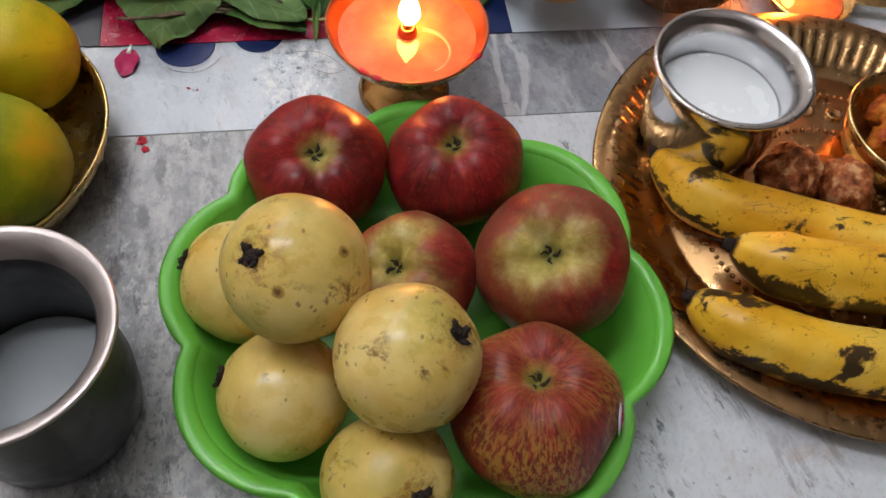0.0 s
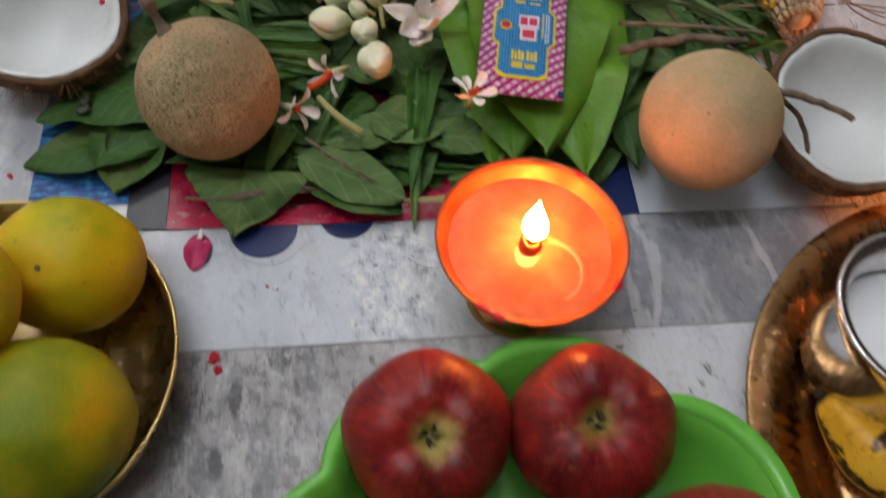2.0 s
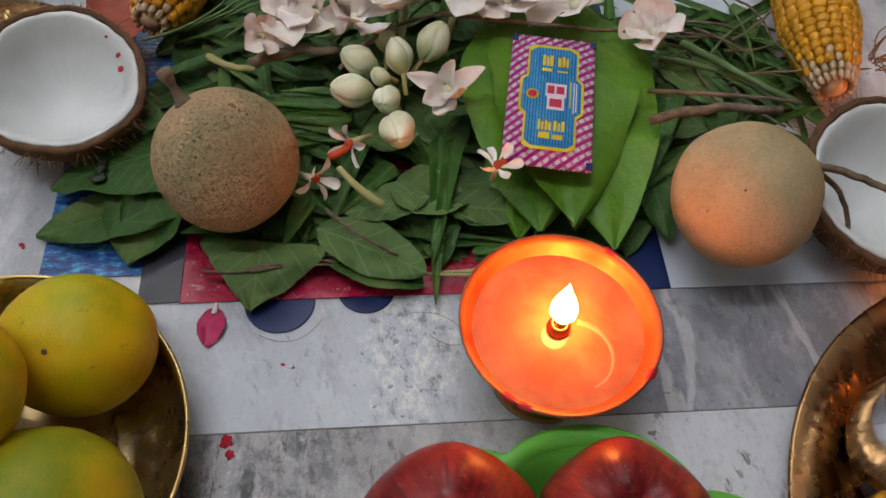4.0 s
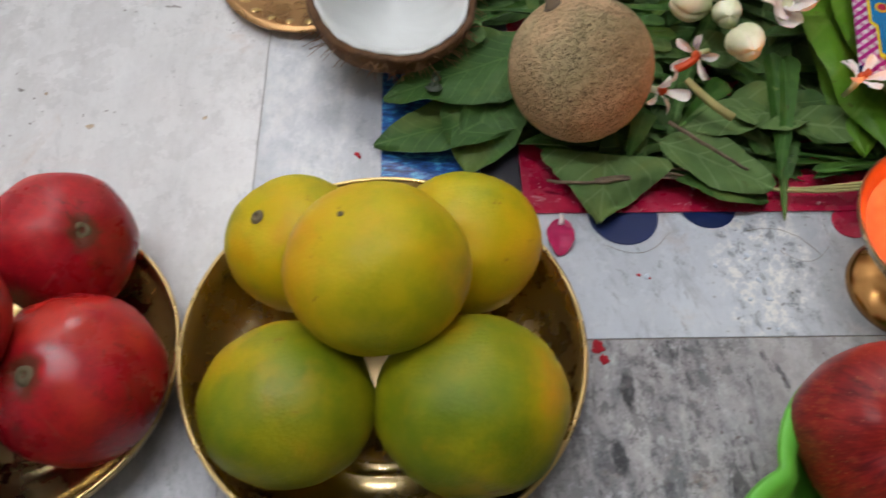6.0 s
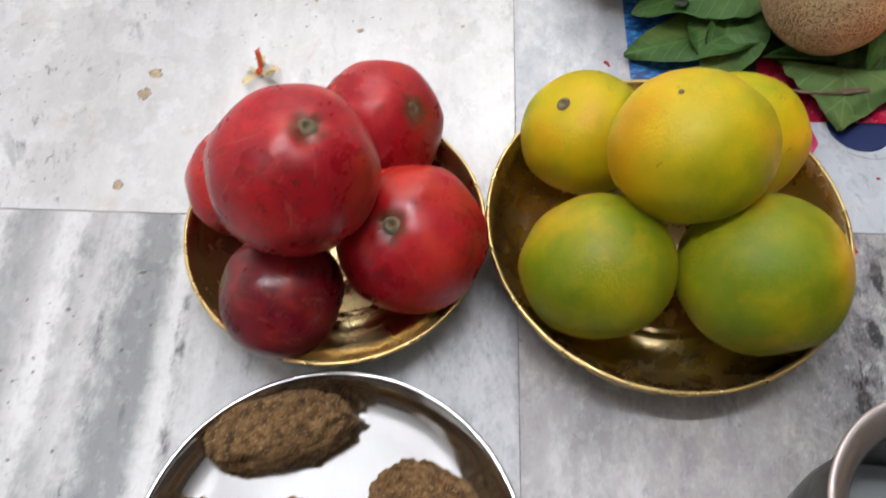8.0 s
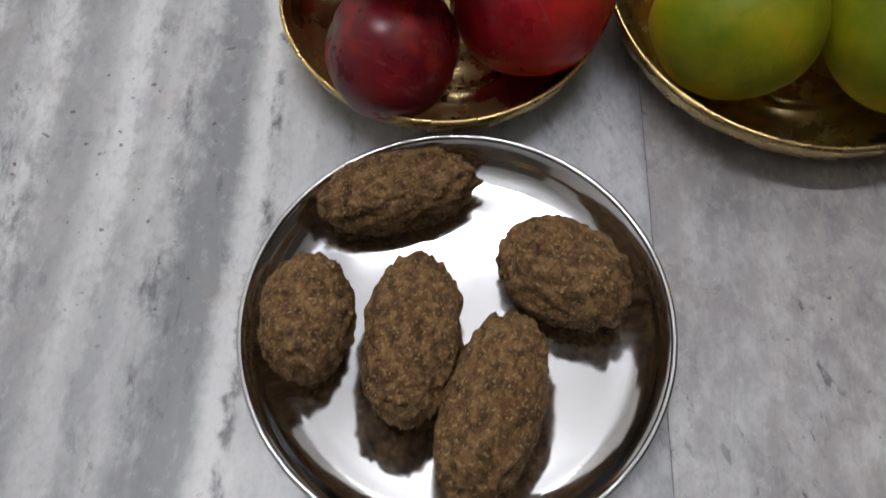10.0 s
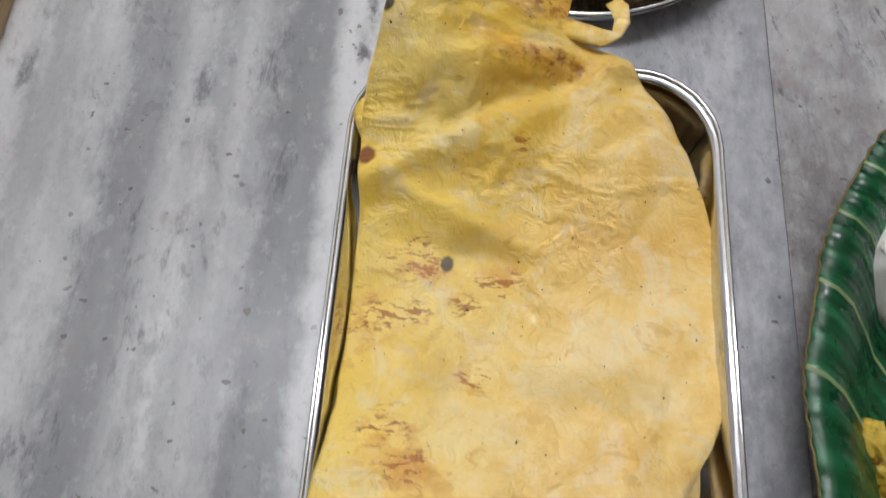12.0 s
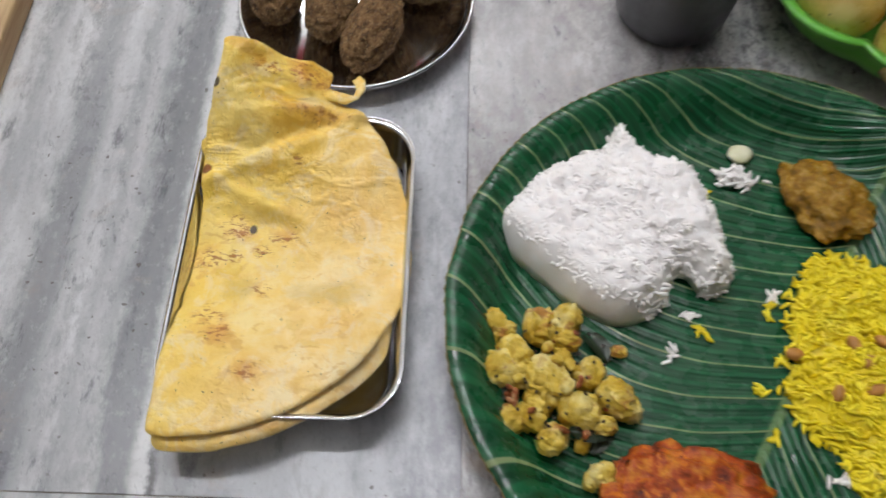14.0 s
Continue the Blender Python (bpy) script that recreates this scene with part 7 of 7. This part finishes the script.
corn((0.2640, 0.6010), (0.2880, 0.7900), 0.036, 0.040, 0.0245, "yellow corn cob with pale shrivelled kernels at its tip")
corn((-0.1570, 0.6660), (-0.1290, 0.7450), 0.036, 0.036, 0.0200, "yellow corn cob half hidden behind the leaf heap", 13)
for k in range(16):
    q = random.Random(k)
    twig((0.290 + q.uniform(-0.004, 0.004), 0.610 + q.uniform(-0.004, 0.01)), (0.325 + q.uniform(-0.02, 0.03), 0.60 + q.uniform(-0.03, 0.04)), 0.045, 0.060, 0.00045, SILK, q.uniform(-0.4, 0.4), "silk_thread", "fine brown corn silk thread")
one((-0.1670, 0.6580), (-0.1900, 0.7080), 0.040, "oval", 0.1, 0.1, 0.03, plain("dry_leaf", "#a04a34", 0.6, var=0.3), 0, 0, 77)

# ---- fried patties on the steel plate ----
patty = "rough brown fried patty on the shiny steel plate"
for n, (place, rx, ry, turn, h) in enumerate((
        ((-0.3830, 0.2880), 0.0330, 0.0165, 14, 0.016), ((-0.4150, 0.2320), 0.0180, 0.0255, 2, 0.016), ((-0.3740, 0.2250), 0.0185, 0.0335, -4, 0.016),
        ((-0.3430, 0.1990), 0.0185, 0.0365, -16, 0.016), ((-0.3150, 0.2530), 0.0275, 0.0205, -28, 0.017))):
    solid("fried_patty", lump(rx, ry, h, 0.12, 4.2, 11 + n, 96, 64, 0.95), VADA, pose(place[0], place[1], 0.0028 + h, 0, 0, turn), patty, "patty", "patties on the plate")


# ---- folded flatbread in the steel tray ----
def bread_sheet(outline, height, thick, seed, rings=46):
    """A soft sheet inside an outline (x, y), its height from height(x, y), with a rounded edge."""
    bm = bmesh.new()
    n = len(outline)
    cx = sum(p[0] for p in outline) / n
    cy = sum(p[1] for p in outline) / n
    levels = []
    for k in range(rings + 1):
        u = k / rings
        row = []
        for x, y in outline:
            px, py = cx + (x - cx) * u, cy + (y - cy) * u
            z = height(px, py) + 0.0017 * noise.fractal(Vector((px * 42, py * 42, seed)), 0.9, 2.0, 3) * (1 - 0.3 * u)
            row.append(bm.verts.new((px, py, z - 0.5 * thick * max(0, (u - 0.94) / 0.06) ** 2)))
        levels.append(row)
    for a, b in zip(levels[1:], levels[2:]):
        for i in range(n):
            bm.faces.new((a[i], b[i], b[(i + 1) % n], a[(i + 1) % n]))
    bm.faces.new(levels[1])
    bmesh.ops.delete(bm, geom=levels[0], context="VERTS")
    g = bmesh.ops.extrude_face_region(bm, geom=bm.faces[:])
    for e in g["geom"]:
        if isinstance(e, bmesh.types.BMVert):
            e.co.z -= thick
    bmesh.ops.remove_doubles(bm, verts=bm.verts, dist=0.00005)
    return bm


def smooth_outline(points, n=160):
    """A closed, softly rounded line through corner points."""
    out = []
    m = len(points)
    for k in range(n):
        u = k / n * m
        i = int(u)
        f = u - i
        p0, p1, p2, p3 = (Vector(points[(i + d) % m]) for d in (-1, 0, 1, 2))
        q = 0.5 * (2 * p1 + (p2 - p0) * f + (2 * p0 - 5 * p1 + 4 * p2 - p3) * f * f + (3 * p1 - p0 - 3 * p2 + p3) * f ** 3)
        w = 0.0007 * noise.noise(Vector((q.x * 90, q.y * 90, 3)))
        out.append((q.x + w, q.y + w))
    return out


def crease(x, y, a, b, amount, width):
    """A soft ridge (or a valley) along a line from a to b."""
    d = Vector(b) - Vector(a)
    q = Vector((x, y)) - Vector(a)
    u = q.dot(d) / d.length_squared
    off = (q - d * min(1.0, max(0.0, u))).length
    return amount * math.exp(-(off / width) ** 2)


CREASES = (((-0.4190, 0.0820), (-0.3610, 0.1020), -0.0055, 0.0055), ((-0.4350, 0.0900), (-0.4050, 0.0830), -0.0035, 0.0045), ((-0.4250, 0.1080), (-0.3800, 0.1060), 0.0045, 0.0070),
           ((-0.4170, 0.0980), (-0.3690, 0.1100), 0.0045, 0.0060), ((-0.4380, -0.0180), (-0.4110, -0.0250), -0.0030, 0.0040), ((-0.4170, 0.0430), (-0.3820, 0.0360), -0.0040, 0.0060),
           ((-0.4290, 0.0660), (-0.4020, 0.0530), 0.0040, 0.0080), ((-0.4350, 0.1040), (-0.3720, 0.1170), -0.0030, 0.0045))


def bread_top(x, y):
    """Sags into the tray, climbs over its far end and lifts at the far end of the fold."""
    v = (y + 0.09) / 0.26
    inner = min(1.0, max(0.0, (-0.315 - x) / 0.05))
    sag = 0.0335 - (0.006 + 0.010 * inner) * math.exp(-((y - 0.022) / 0.050) ** 2) + 0.012 * max(0.0, v - 0.75) / 0.25
    far, near_fold = min(1.0, max(0.0, (y - 0.055) / 0.085)), min(1.0, max(0.0, (-0.355 - x) / 0.07))
    sag += 0.030 * far * far * (3 - 2 * far) * near_fold * near_fold * (3 - 2 * near_fold)
    left = 1 / (1 + math.exp((x + 0.365) / 0.008))
    fold = 0.0012 * math.exp(-((y - 0.052 + 0.45 * (x + 0.40)) / 0.0045) ** 2) * left
    top = 1 / (1 + math.exp((0.062 - y) / 0.008))
    fold += top * 0.0050 * (1 - abs(noise.noise(Vector((x * 16 + y * 8, y * 40 - x * 20, 4.0)))) * 2.2)
    fold += 0.0030 * math.exp(-((y - 0.090 - 0.55 * (x + 0.38)) / 0.0040) ** 2)
    fold += 0.0009 * (1 - abs(noise.noise(Vector((x * 45 + y * 20, y * 90 - x * 30, 9.0)))) * 2.2) * (0.3 + 0.7 * left)
    fold += 0.60 * sum(crease(x, y, *c) for c in CREASES)
    line = 0.052 - 0.45 * (x + 0.40)
    if y < line + 0.02:
        fold += 0.0050 / (1 + math.exp((y - line) / 0.0012)) * math.exp(-max(0.0, line - y) / 0.05) / (1 + math.exp((x + 0.385) / 0.009))
    edge = -0.006 * max(0.0, (x + 0.345) / 0.04)
    return sag + 0.85 * fold + edge


flat = thing("flatbread", pose(0, 0, 0), "golden flatbread with toasted spots, folded in half in the steel tray", "bread")
TOPLINE = [(-0.4235, 0.1405), (-0.4080, 0.1420), (-0.3900, 0.1418), (-0.3760, 0.1425), (-0.3625, 0.1405), (-0.3675, 0.1310), (-0.3620, 0.1230), (-0.3540, 0.1190), (-0.3460, 0.1160), (-0.3390, 0.1090), (-0.3260, 0.0920),
           (-0.3140, 0.0620), (-0.3080, 0.0350), (-0.3070, 0.0050), (-0.3120, -0.0170), (-0.3210, -0.0340), (-0.3300, -0.0500), (-0.3440, -0.0640), (-0.3630, -0.0780), (-0.3860, -0.0890), (-0.4080, -0.0950),
           (-0.4300, -0.0960), (-0.4400, -0.0920), (-0.4400, -0.0720), (-0.4400, -0.0460), (-0.4368, -0.0180), (-0.4364, 0.0190), (-0.4358, 0.0455), (-0.4372, 0.0707), (-0.4358, 0.0931), (-0.4292, 0.1164), (-0.4262, 0.1320)]
strip = tube([(-0.3680, 0.1250, 0.0395), (-0.3600, 0.1230, 0.0400), (-0.3520, 0.1205, 0.0400), (-0.3462, 0.1225, 0.0385), (-0.3443, 0.1285, 0.0380), (-0.3452, 0.1345, 0.0375), (-0.3474, 0.1382, 0.0370)],
             lambda u: 0.0040 - 0.0012 * u + 0.0012 * math.sin(u * 23) * (1 - u) + 0.0008 * math.sin(u * 9), 14)
for v in strip.verts:
    v.co.z = 0.0405 + (v.co.z - 0.0405) * 0.45
    v.co += noise.noise_vector(v.co * 260) * 0.0011
part("torn_strip", strip, BREAD, flat, "curled torn strip of the bread's edge")
part("upper_layer", bread_sheet(smooth_outline(TOPLINE, 260), bread_top, 0.0021, 1.0), BREAD, flat)
LOWLINE = [(x * 1.0 + (-0.004 if x > -0.36 and y > -0.03 else 0.003), y - (0.006 if y < -0.03 else -0.000)) for x, y in TOPLINE if y < 0.10]
part("lower_layer", bread_sheet(smooth_outline(LOWLINE, 160), lambda x, y: bread_top(x, y) - 0.0058 - 0.004 * max(0.0, (x + 0.36) / 0.05), 0.0026, 5.0, 18), BREAD, flat)


# ---- meal on the paper plate ----
def grains(count, spread, size, material, seed):
    """Many single plump, slightly bent grains in one mesh; spread(rng) gives a place and how flat it lies."""
    rng = random.Random(seed)
    sides = 6
    rows = ((-1.0, 0.0), (-0.86, 0.52), (-0.45, 0.92), (0.0, 1.0), (0.45, 0.92), (0.86, 0.52), (1.0, 0.0))
    base, fbase = [], []
    for x, r in rows:
        for k in range(1 if r == 0 else sides):
            a = 2 * math.pi * k / sides
            base.append((x, r * math.cos(a), r * math.sin(a)))
    for k in range(sides):
        j = (k + 1) % sides
        fbase.append((0, 1 + k, 1 + j))
        for q in range(4):
            o = 1 + q * sides
            fbase.append((o + k, o + sides + k, o + sides + j, o + j))
        o = 1 + 4 * sides
        fbase.append((o + k, 1 + 5 * sides, o + j))
    verts, faces = [], []
    for _ in range(count):
        p, tilt = spread(rng)
        m = pose(p[0], p[1], p[2], rng.uniform(0, 360), rng.gauss(0, tilt), rng.uniform(0, 360))
        L, w, bow = size[0] * rng.uniform(0.75, 1.25), size[1] * rng.uniform(0.85, 1.15), rng.uniform(-0.6, 0.6)
        o = len(verts)
        verts += [tuple(m @ Vector((L * x, w * (y + bow * x * x), w * z))) for x, y, z in base]
        faces += [tuple(o + i for i in f) for f in fbase]
    me = bpy.data.meshes.new("mesh")
    me.from_pydata(verts, [], faces)
    me.shade_smooth()
    me.materials.append(material)
    return me


RICE_LINE = smooth_outline([(-0.2560, 0.0530), (-0.2320, 0.0820), (-0.2040, 0.1010), (-0.1880, 0.1070), (-0.1740, 0.1310), (-0.1600, 0.1060), (-0.1330, 0.0940), (-0.1210, 0.0720), (-0.1160, 0.0410), (-0.1120, 0.0160), (-0.1290, 0.0070), (-0.1400, 0.0190), (-0.1490, 0.0160), (-0.1570, -0.0030), (-0.1810, -0.0140), (-0.2070, -0.0040), (-0.2270, 0.0130), (-0.2480, 0.0320)], 220)


def inside(x, y, line):
    hit = False
    for (x0, y0), (x1, y1) in zip(line, line[1:] + line[:1]):
        if (y0 > y) != (y1 > y) and x < x0 + (y - y0) / (y1 - y0) * (x1 - x0):
            hit = not hit
    return hit


def edge_gap(x, y, line):
    return min(math.hypot(x - a, y - b) for a, b in line)


def rice_top(x, y, d):
    wall = 1 - math.exp(-d / 0.0055)
    q = Vector((x, y, 0.3))
    cell = noise.voronoi(q * 230)[0]
    lumps = 0.0066 * noise.noise(q * 48) + 0.0034 * noise.noise(q * 130) + 0.0020 * (0.45 - cell[0])
    smooth_side = 1 / (1 + math.exp((x + 1.12 * y + 0.181) / 0.004))
    return 0.003 + 0.029 * wall + lumps * (1 - 0.72 * smooth_side) * wall


def mound(line, top, rings=14):
    bm = bmesh.new()
    cx = sum(p[0] for p in line) / len(line)
    cy = sum(p[1] for p in line) / len(line)
    rows = []
    for k in range(1, rings + 1):
        u = k / rings
        row = []
        for x, y in line:
            px, py = cx + (x - cx) * u, cy + (y - cy) * u
            row.append(bm.verts.new((px, py, 0.0012 if k == rings else top(px, py, edge_gap(px, py, line)) + 0.0001)))
        rows.append(row)
    bm.faces.new(rows[0])
    for a, b in zip(rows, rows[1:]):
        for i in range(len(a)):
            bm.faces.new((a[i], b[i], b[(i + 1) % len(a)], a[(i + 1) % len(a)]))
    bm.faces.new(rows[-1])
    return bm


rice = thing("rice_mound", pose(0, 0, 0), "moulded mound of white steamed rice on the leaf plate", "rice")
part("mass", mound(RICE_LINE, rice_top, 60), RICE_WHITE, rice)
xs, ys = [p[0] for p in RICE_LINE], [p[1] for p in RICE_LINE]


def rice_spot(r):
    """A grain in the loose crumbly top, or pressed flat into the moulded front face."""
    while True:
        x, y = r.uniform(min(xs), max(xs)), r.uniform(min(ys), max(ys))
        if not inside(x, y, RICE_LINE):
            continue
        d = edge_gap(x, y, RICE_LINE)
        if x + 1.12 * y > -0.183:
            return (x, y, rice_top(x, y, d) - 0.0011 + r.uniform(-0.0004, 0.0005)), 9 + (26 if d < 0.006 else 0)
        if d > 0.0065:
            return (x, y, rice_top(x, y, d) - 0.00105 + r.uniform(-0.0002, 0.0002)), 4


def rice_rim(r):
    x, y = r.choice([p for p in RICE_LINE if p[0] + 1.12 * p[1] > -0.172])
    h = r.uniform(0, 0.016)
    k = 0.010 + 0.06 * h / 0.016
    return (x + (-0.180 - x) * k + r.gauss(0, 0.0006), y + (0.045 - y) * k + r.gauss(0, 0.0006), 0.003 + h), 40


tagged(part("grains", grains(1700, rice_spot, (0.0032, 0.00125), RICE_WHITE, 1), None, rice), kind="stuff")
tagged(part("edge_grains", grains(150, rice_rim, (0.0030, 0.00135), RICE_WHITE, 2), None, rice), kind="stuff")

small = thing("rice_clump", pose(*(-0.0990, 0.0940), 0.001), "small clump of white rice on the leaf plate", "rice")
tagged(part("grains", grains(130, lambda r: ((r.gauss(0, 0.0062), r.gauss(0, 0.0034), abs(r.gauss(0.002, 0.0015)) + 0.001), 24), (0.0034, 0.00125), RICE_WHITE, 3), None, small), kind="stuff")
solid("garlic_clove", lump(0.0085, 0.0070, 0.0045, 0.1, 1.5, 4, 20, 14), BUD_GREEN, pose(*(-0.0940, 0.1110), 0.0052), "pale boiled garlic clove on the leaf plate", "garlic")
for place, a in (((-0.1390, -0.0060), 10), ((-0.1530, -0.0320), 70), ((-0.0870, 0.0100), 30), ((-0.0710, -0.0080), 120), ((-0.0700, -0.1010), 15)):
    crumbs = thing("rice_scatter", pose(place[0], place[1], 0.0012, 0, 0, a), "few stray white rice grains on the leaf plate", "rice", "stray rice")
    tagged(part("grains", grains(7, lambda r: ((r.gauss(0, 0.0025), r.gauss(0, 0.0012), 0.001), 8), (0.0034, 0.00120), RICE_WHITE, int(a)), None, crumbs), kind="stuff")

YL = [(-0.0500, 0.0350), (-0.0300, 0.0310), (0.0050, 0.0180), (0.0180, -0.0320), (0.0030, -0.0900), (-0.0380, -0.1160), (-0.0600, -0.1070), (-0.0640, -0.0860), (-0.0790, -0.0740), (-0.0880, -0.0510), (-0.0790, -0.0350), (-0.0790, -0.0070), (-0.0680, 0.0200)]
YLINE = smooth_outline(YL, 90)


def yellow_top(x, y, d):
    return 0.002 + 0.013 * (1 - math.exp(-d / 0.012)) + 0.0045 * noise.noise(Vector((x * 70, y * 70, 9))) + 0.002 * noise.noise(Vector((x * 190, y * 190, 4)))


pulao = thing("yellow_rice", pose(0, 0, 0), "loose heap of bright yellow lemon rice with peanuts", "rice")
part("mass", mound(YLINE, lambda x, y, d: yellow_top(x, y, d) - 0.0004), RICE_YELLOW, pulao)
yx, yy = [p[0] for p in YLINE], [p[1] for p in YLINE]


def yellow_spot(r):
    while True:
        x, y = r.uniform(min(yx) - 0.004, max(yx)), r.uniform(min(yy), max(yy))
        if inside(x, y, YLINE):
            return (x, y, yellow_top(x, y, edge_gap(x, y, YLINE)) + r.uniform(-0.001, 0.0015)), 26


def yellow_rim(r):
    x, y = YLINE[r.randrange(len(YLINE))]
    return (x + r.gauss(0, 0.0028), y + r.gauss(0, 0.0028), 0.002 + r.uniform(0, 0.004)), 16


tagged(part("grains", grains(1900, yellow_spot, (0.0040, 0.00118), RICE_YELLOW, 5), None, pulao), kind="stuff")
tagged(part("edge_grains", grains(240, yellow_rim, (0.0040, 0.00118), RICE_YELLOW, 6), None, pulao), kind="stuff")
for n, place in enumerate(((-0.0820, -0.0300), (-0.0450, -0.0360), (-0.0510, -0.0260), (-0.0340, -0.0240), (-0.0440, -0.0530), (-0.0660, -0.0560))):
    part("peanut", lump(0.0058, 0.0040, 0.0036, 0.06, 1.5, n, 16, 12), PEANUT, pulao, "roasted peanut half", pose(place[0], place[1], 0.0145 if n else 0.006, 10 * n, 8, 50 * n))
for place, a in (((-0.1330, -0.0170), -40), ((-0.1030, -0.0520), -25), ((-0.0900, -0.0330), 40), ((-0.0970, -0.0780), 0), ((-0.0880, -0.0500), 10), ((-0.0910, 0.0000), 80), ((-0.1210, 0.0810), 20)):
    crumbs = thing("rice_scatter", pose(place[0], place[1], 0.0012, 0, 0, a), "few stray yellow rice grains on the leaf plate", "rice", "stray yellow rice")
    tagged(part("grains", grains(5, lambda r: ((r.gauss(0, 0.0028), r.gauss(0, 0.0009), 0.0011), 6), (0.0044, 0.00140), RICE_YELLOW, 30 + int(a)), None, crumbs), kind="stuff")

solid("chutney", lump(0.0310, 0.0240, 0.0105, 0.26, 2.3, 6, 72, 48), CURRY, pose(*(-0.0440, 0.0760), 0.0075, 0, 0, -62), "thick mustard-coloured lentil paste on the leaf plate", "paste")
solid("fritter", lump(0.0440, 0.0320, 0.0135, 0.24, 3.0, 9, 96, 64, 0.85), FRITTER, pose(*(-0.1530, -0.1200), 0.0115, 0, 0, -6), "crisp reddish orange fried fritter on the leaf plate", "fritter")

rng = random.Random(8)
for n, (place, r) in enumerate((
        ((-0.2570, -0.0160), 0.0090),
        ((-0.2510, -0.0230), 0.0080),
        ((-0.2300, -0.0190), 0.0120),
        ((-0.2160, -0.0150), 0.0120),
        ((-0.2160, -0.0260), 0.0100),
        ((-0.2510, -0.0460), 0.0155),
        ((-0.2450, -0.0360), 0.0120),
        ((-0.2270, -0.0520), 0.0165),
        ((-0.2200, -0.0390), 0.0090),
        ((-0.2090, -0.0690), 0.0125),
        ((-0.2030, -0.0470), 0.0100),
        ((-0.1890, -0.0610), 0.0125),
        ((-0.1820, -0.0670), 0.0085),
        ((-0.2480, -0.0750), 0.0105),
        ((-0.2380, -0.0730), 0.0100),
        ((-0.2250, -0.0850), 0.0100),
        ((-0.2080, -0.0860), 0.0060),
        ((-0.1980, -0.1030), 0.0085),
        ((-0.1840, -0.0310), 0.0050),
        ((-0.1960, -0.0760), 0.0080),
        ((-0.2320, -0.0640), 0.0100),
        ((-0.2040, -0.1060), 0.0060),
)):
    solid("potato_chunk", lump(r * 0.92, r * rng.uniform(0.66, 0.85), min(r, 0.0115) * 0.9, 0.27, 2.5, n, 60, 42, 0.78), POTATO, pose(place[0], place[1], 0.0012 + min(r, 0.0115) * 0.72, rng.uniform(-20, 20), rng.uniform(-20, 20), rng.uniform(0, 180)), "soft mashed yellow spiced potato on the leaf plate", "potato", "potato chunks")
for n in range(26):
    a, d = rng.uniform(0, 6.283), 0.034 * math.sqrt(rng.random())
    r = rng.uniform(0.0028, 0.0050)
    solid("potato_crumb", lump(r, r * 0.8, r * 0.7, 0.3, 2.0, n + 50, 18, 12, 0.7), POTATO, pose((-0.2210, -0.0530)[0] + d * math.cos(a), (-0.2210, -0.0530)[1] + d * math.sin(a), 0.0012 + r * 0.6 + rng.choice((0.0, 0.010, 0.014)) * (1 if d < 0.026 else 0), rng.uniform(-30, 30), 0, rng.uniform(0, 180)), "small crumb of yellow spiced potato", "potato", "potato crumbs")
for n, place in enumerate(((-0.2160, -0.0800), (-0.2030, -0.0910), (-0.1900, -0.0370), (-0.2470, -0.0600), (-0.2130, -0.0360))):
    solid("curry_leaf", leaf_mesh(0.026, 0.013, "oval", 0.2, 0.3, 90 + n, CURRY_LEAF), CURRY_LEAF, pose(place[0], place[1], 0.011 if n in (0, 3, 4) else 0.004, 12, 6, 60 * n), "dark fried curry leaf among the potatoes", "leaf", "curry leaves")


def seed_spot(r):
    a, d = r.uniform(0, 6.283), 0.036 * math.sqrt(r.random())
    return ((-0.2220, -0.0540)[0] + d * math.cos(a), (-0.2220, -0.0540)[1] + d * math.sin(a), r.uniform(0.011, 0.0205)), 20


SEED = plain("mustard_seed", "#2a1a10", 0.4)
masala = thing("spice_bits", pose(0, 0, 0), "dark mustard seeds and fried bits among the potatoes", "spice")
tagged(part("seeds", grains(70, seed_spot, (0.0011, 0.0009), SEED, 50), None, masala), kind="stuff")
tagged(part("fried_bits", grains(16, seed_spot, (0.0030, 0.0018), JAGGERY, 51), None, masala), kind="stuff")
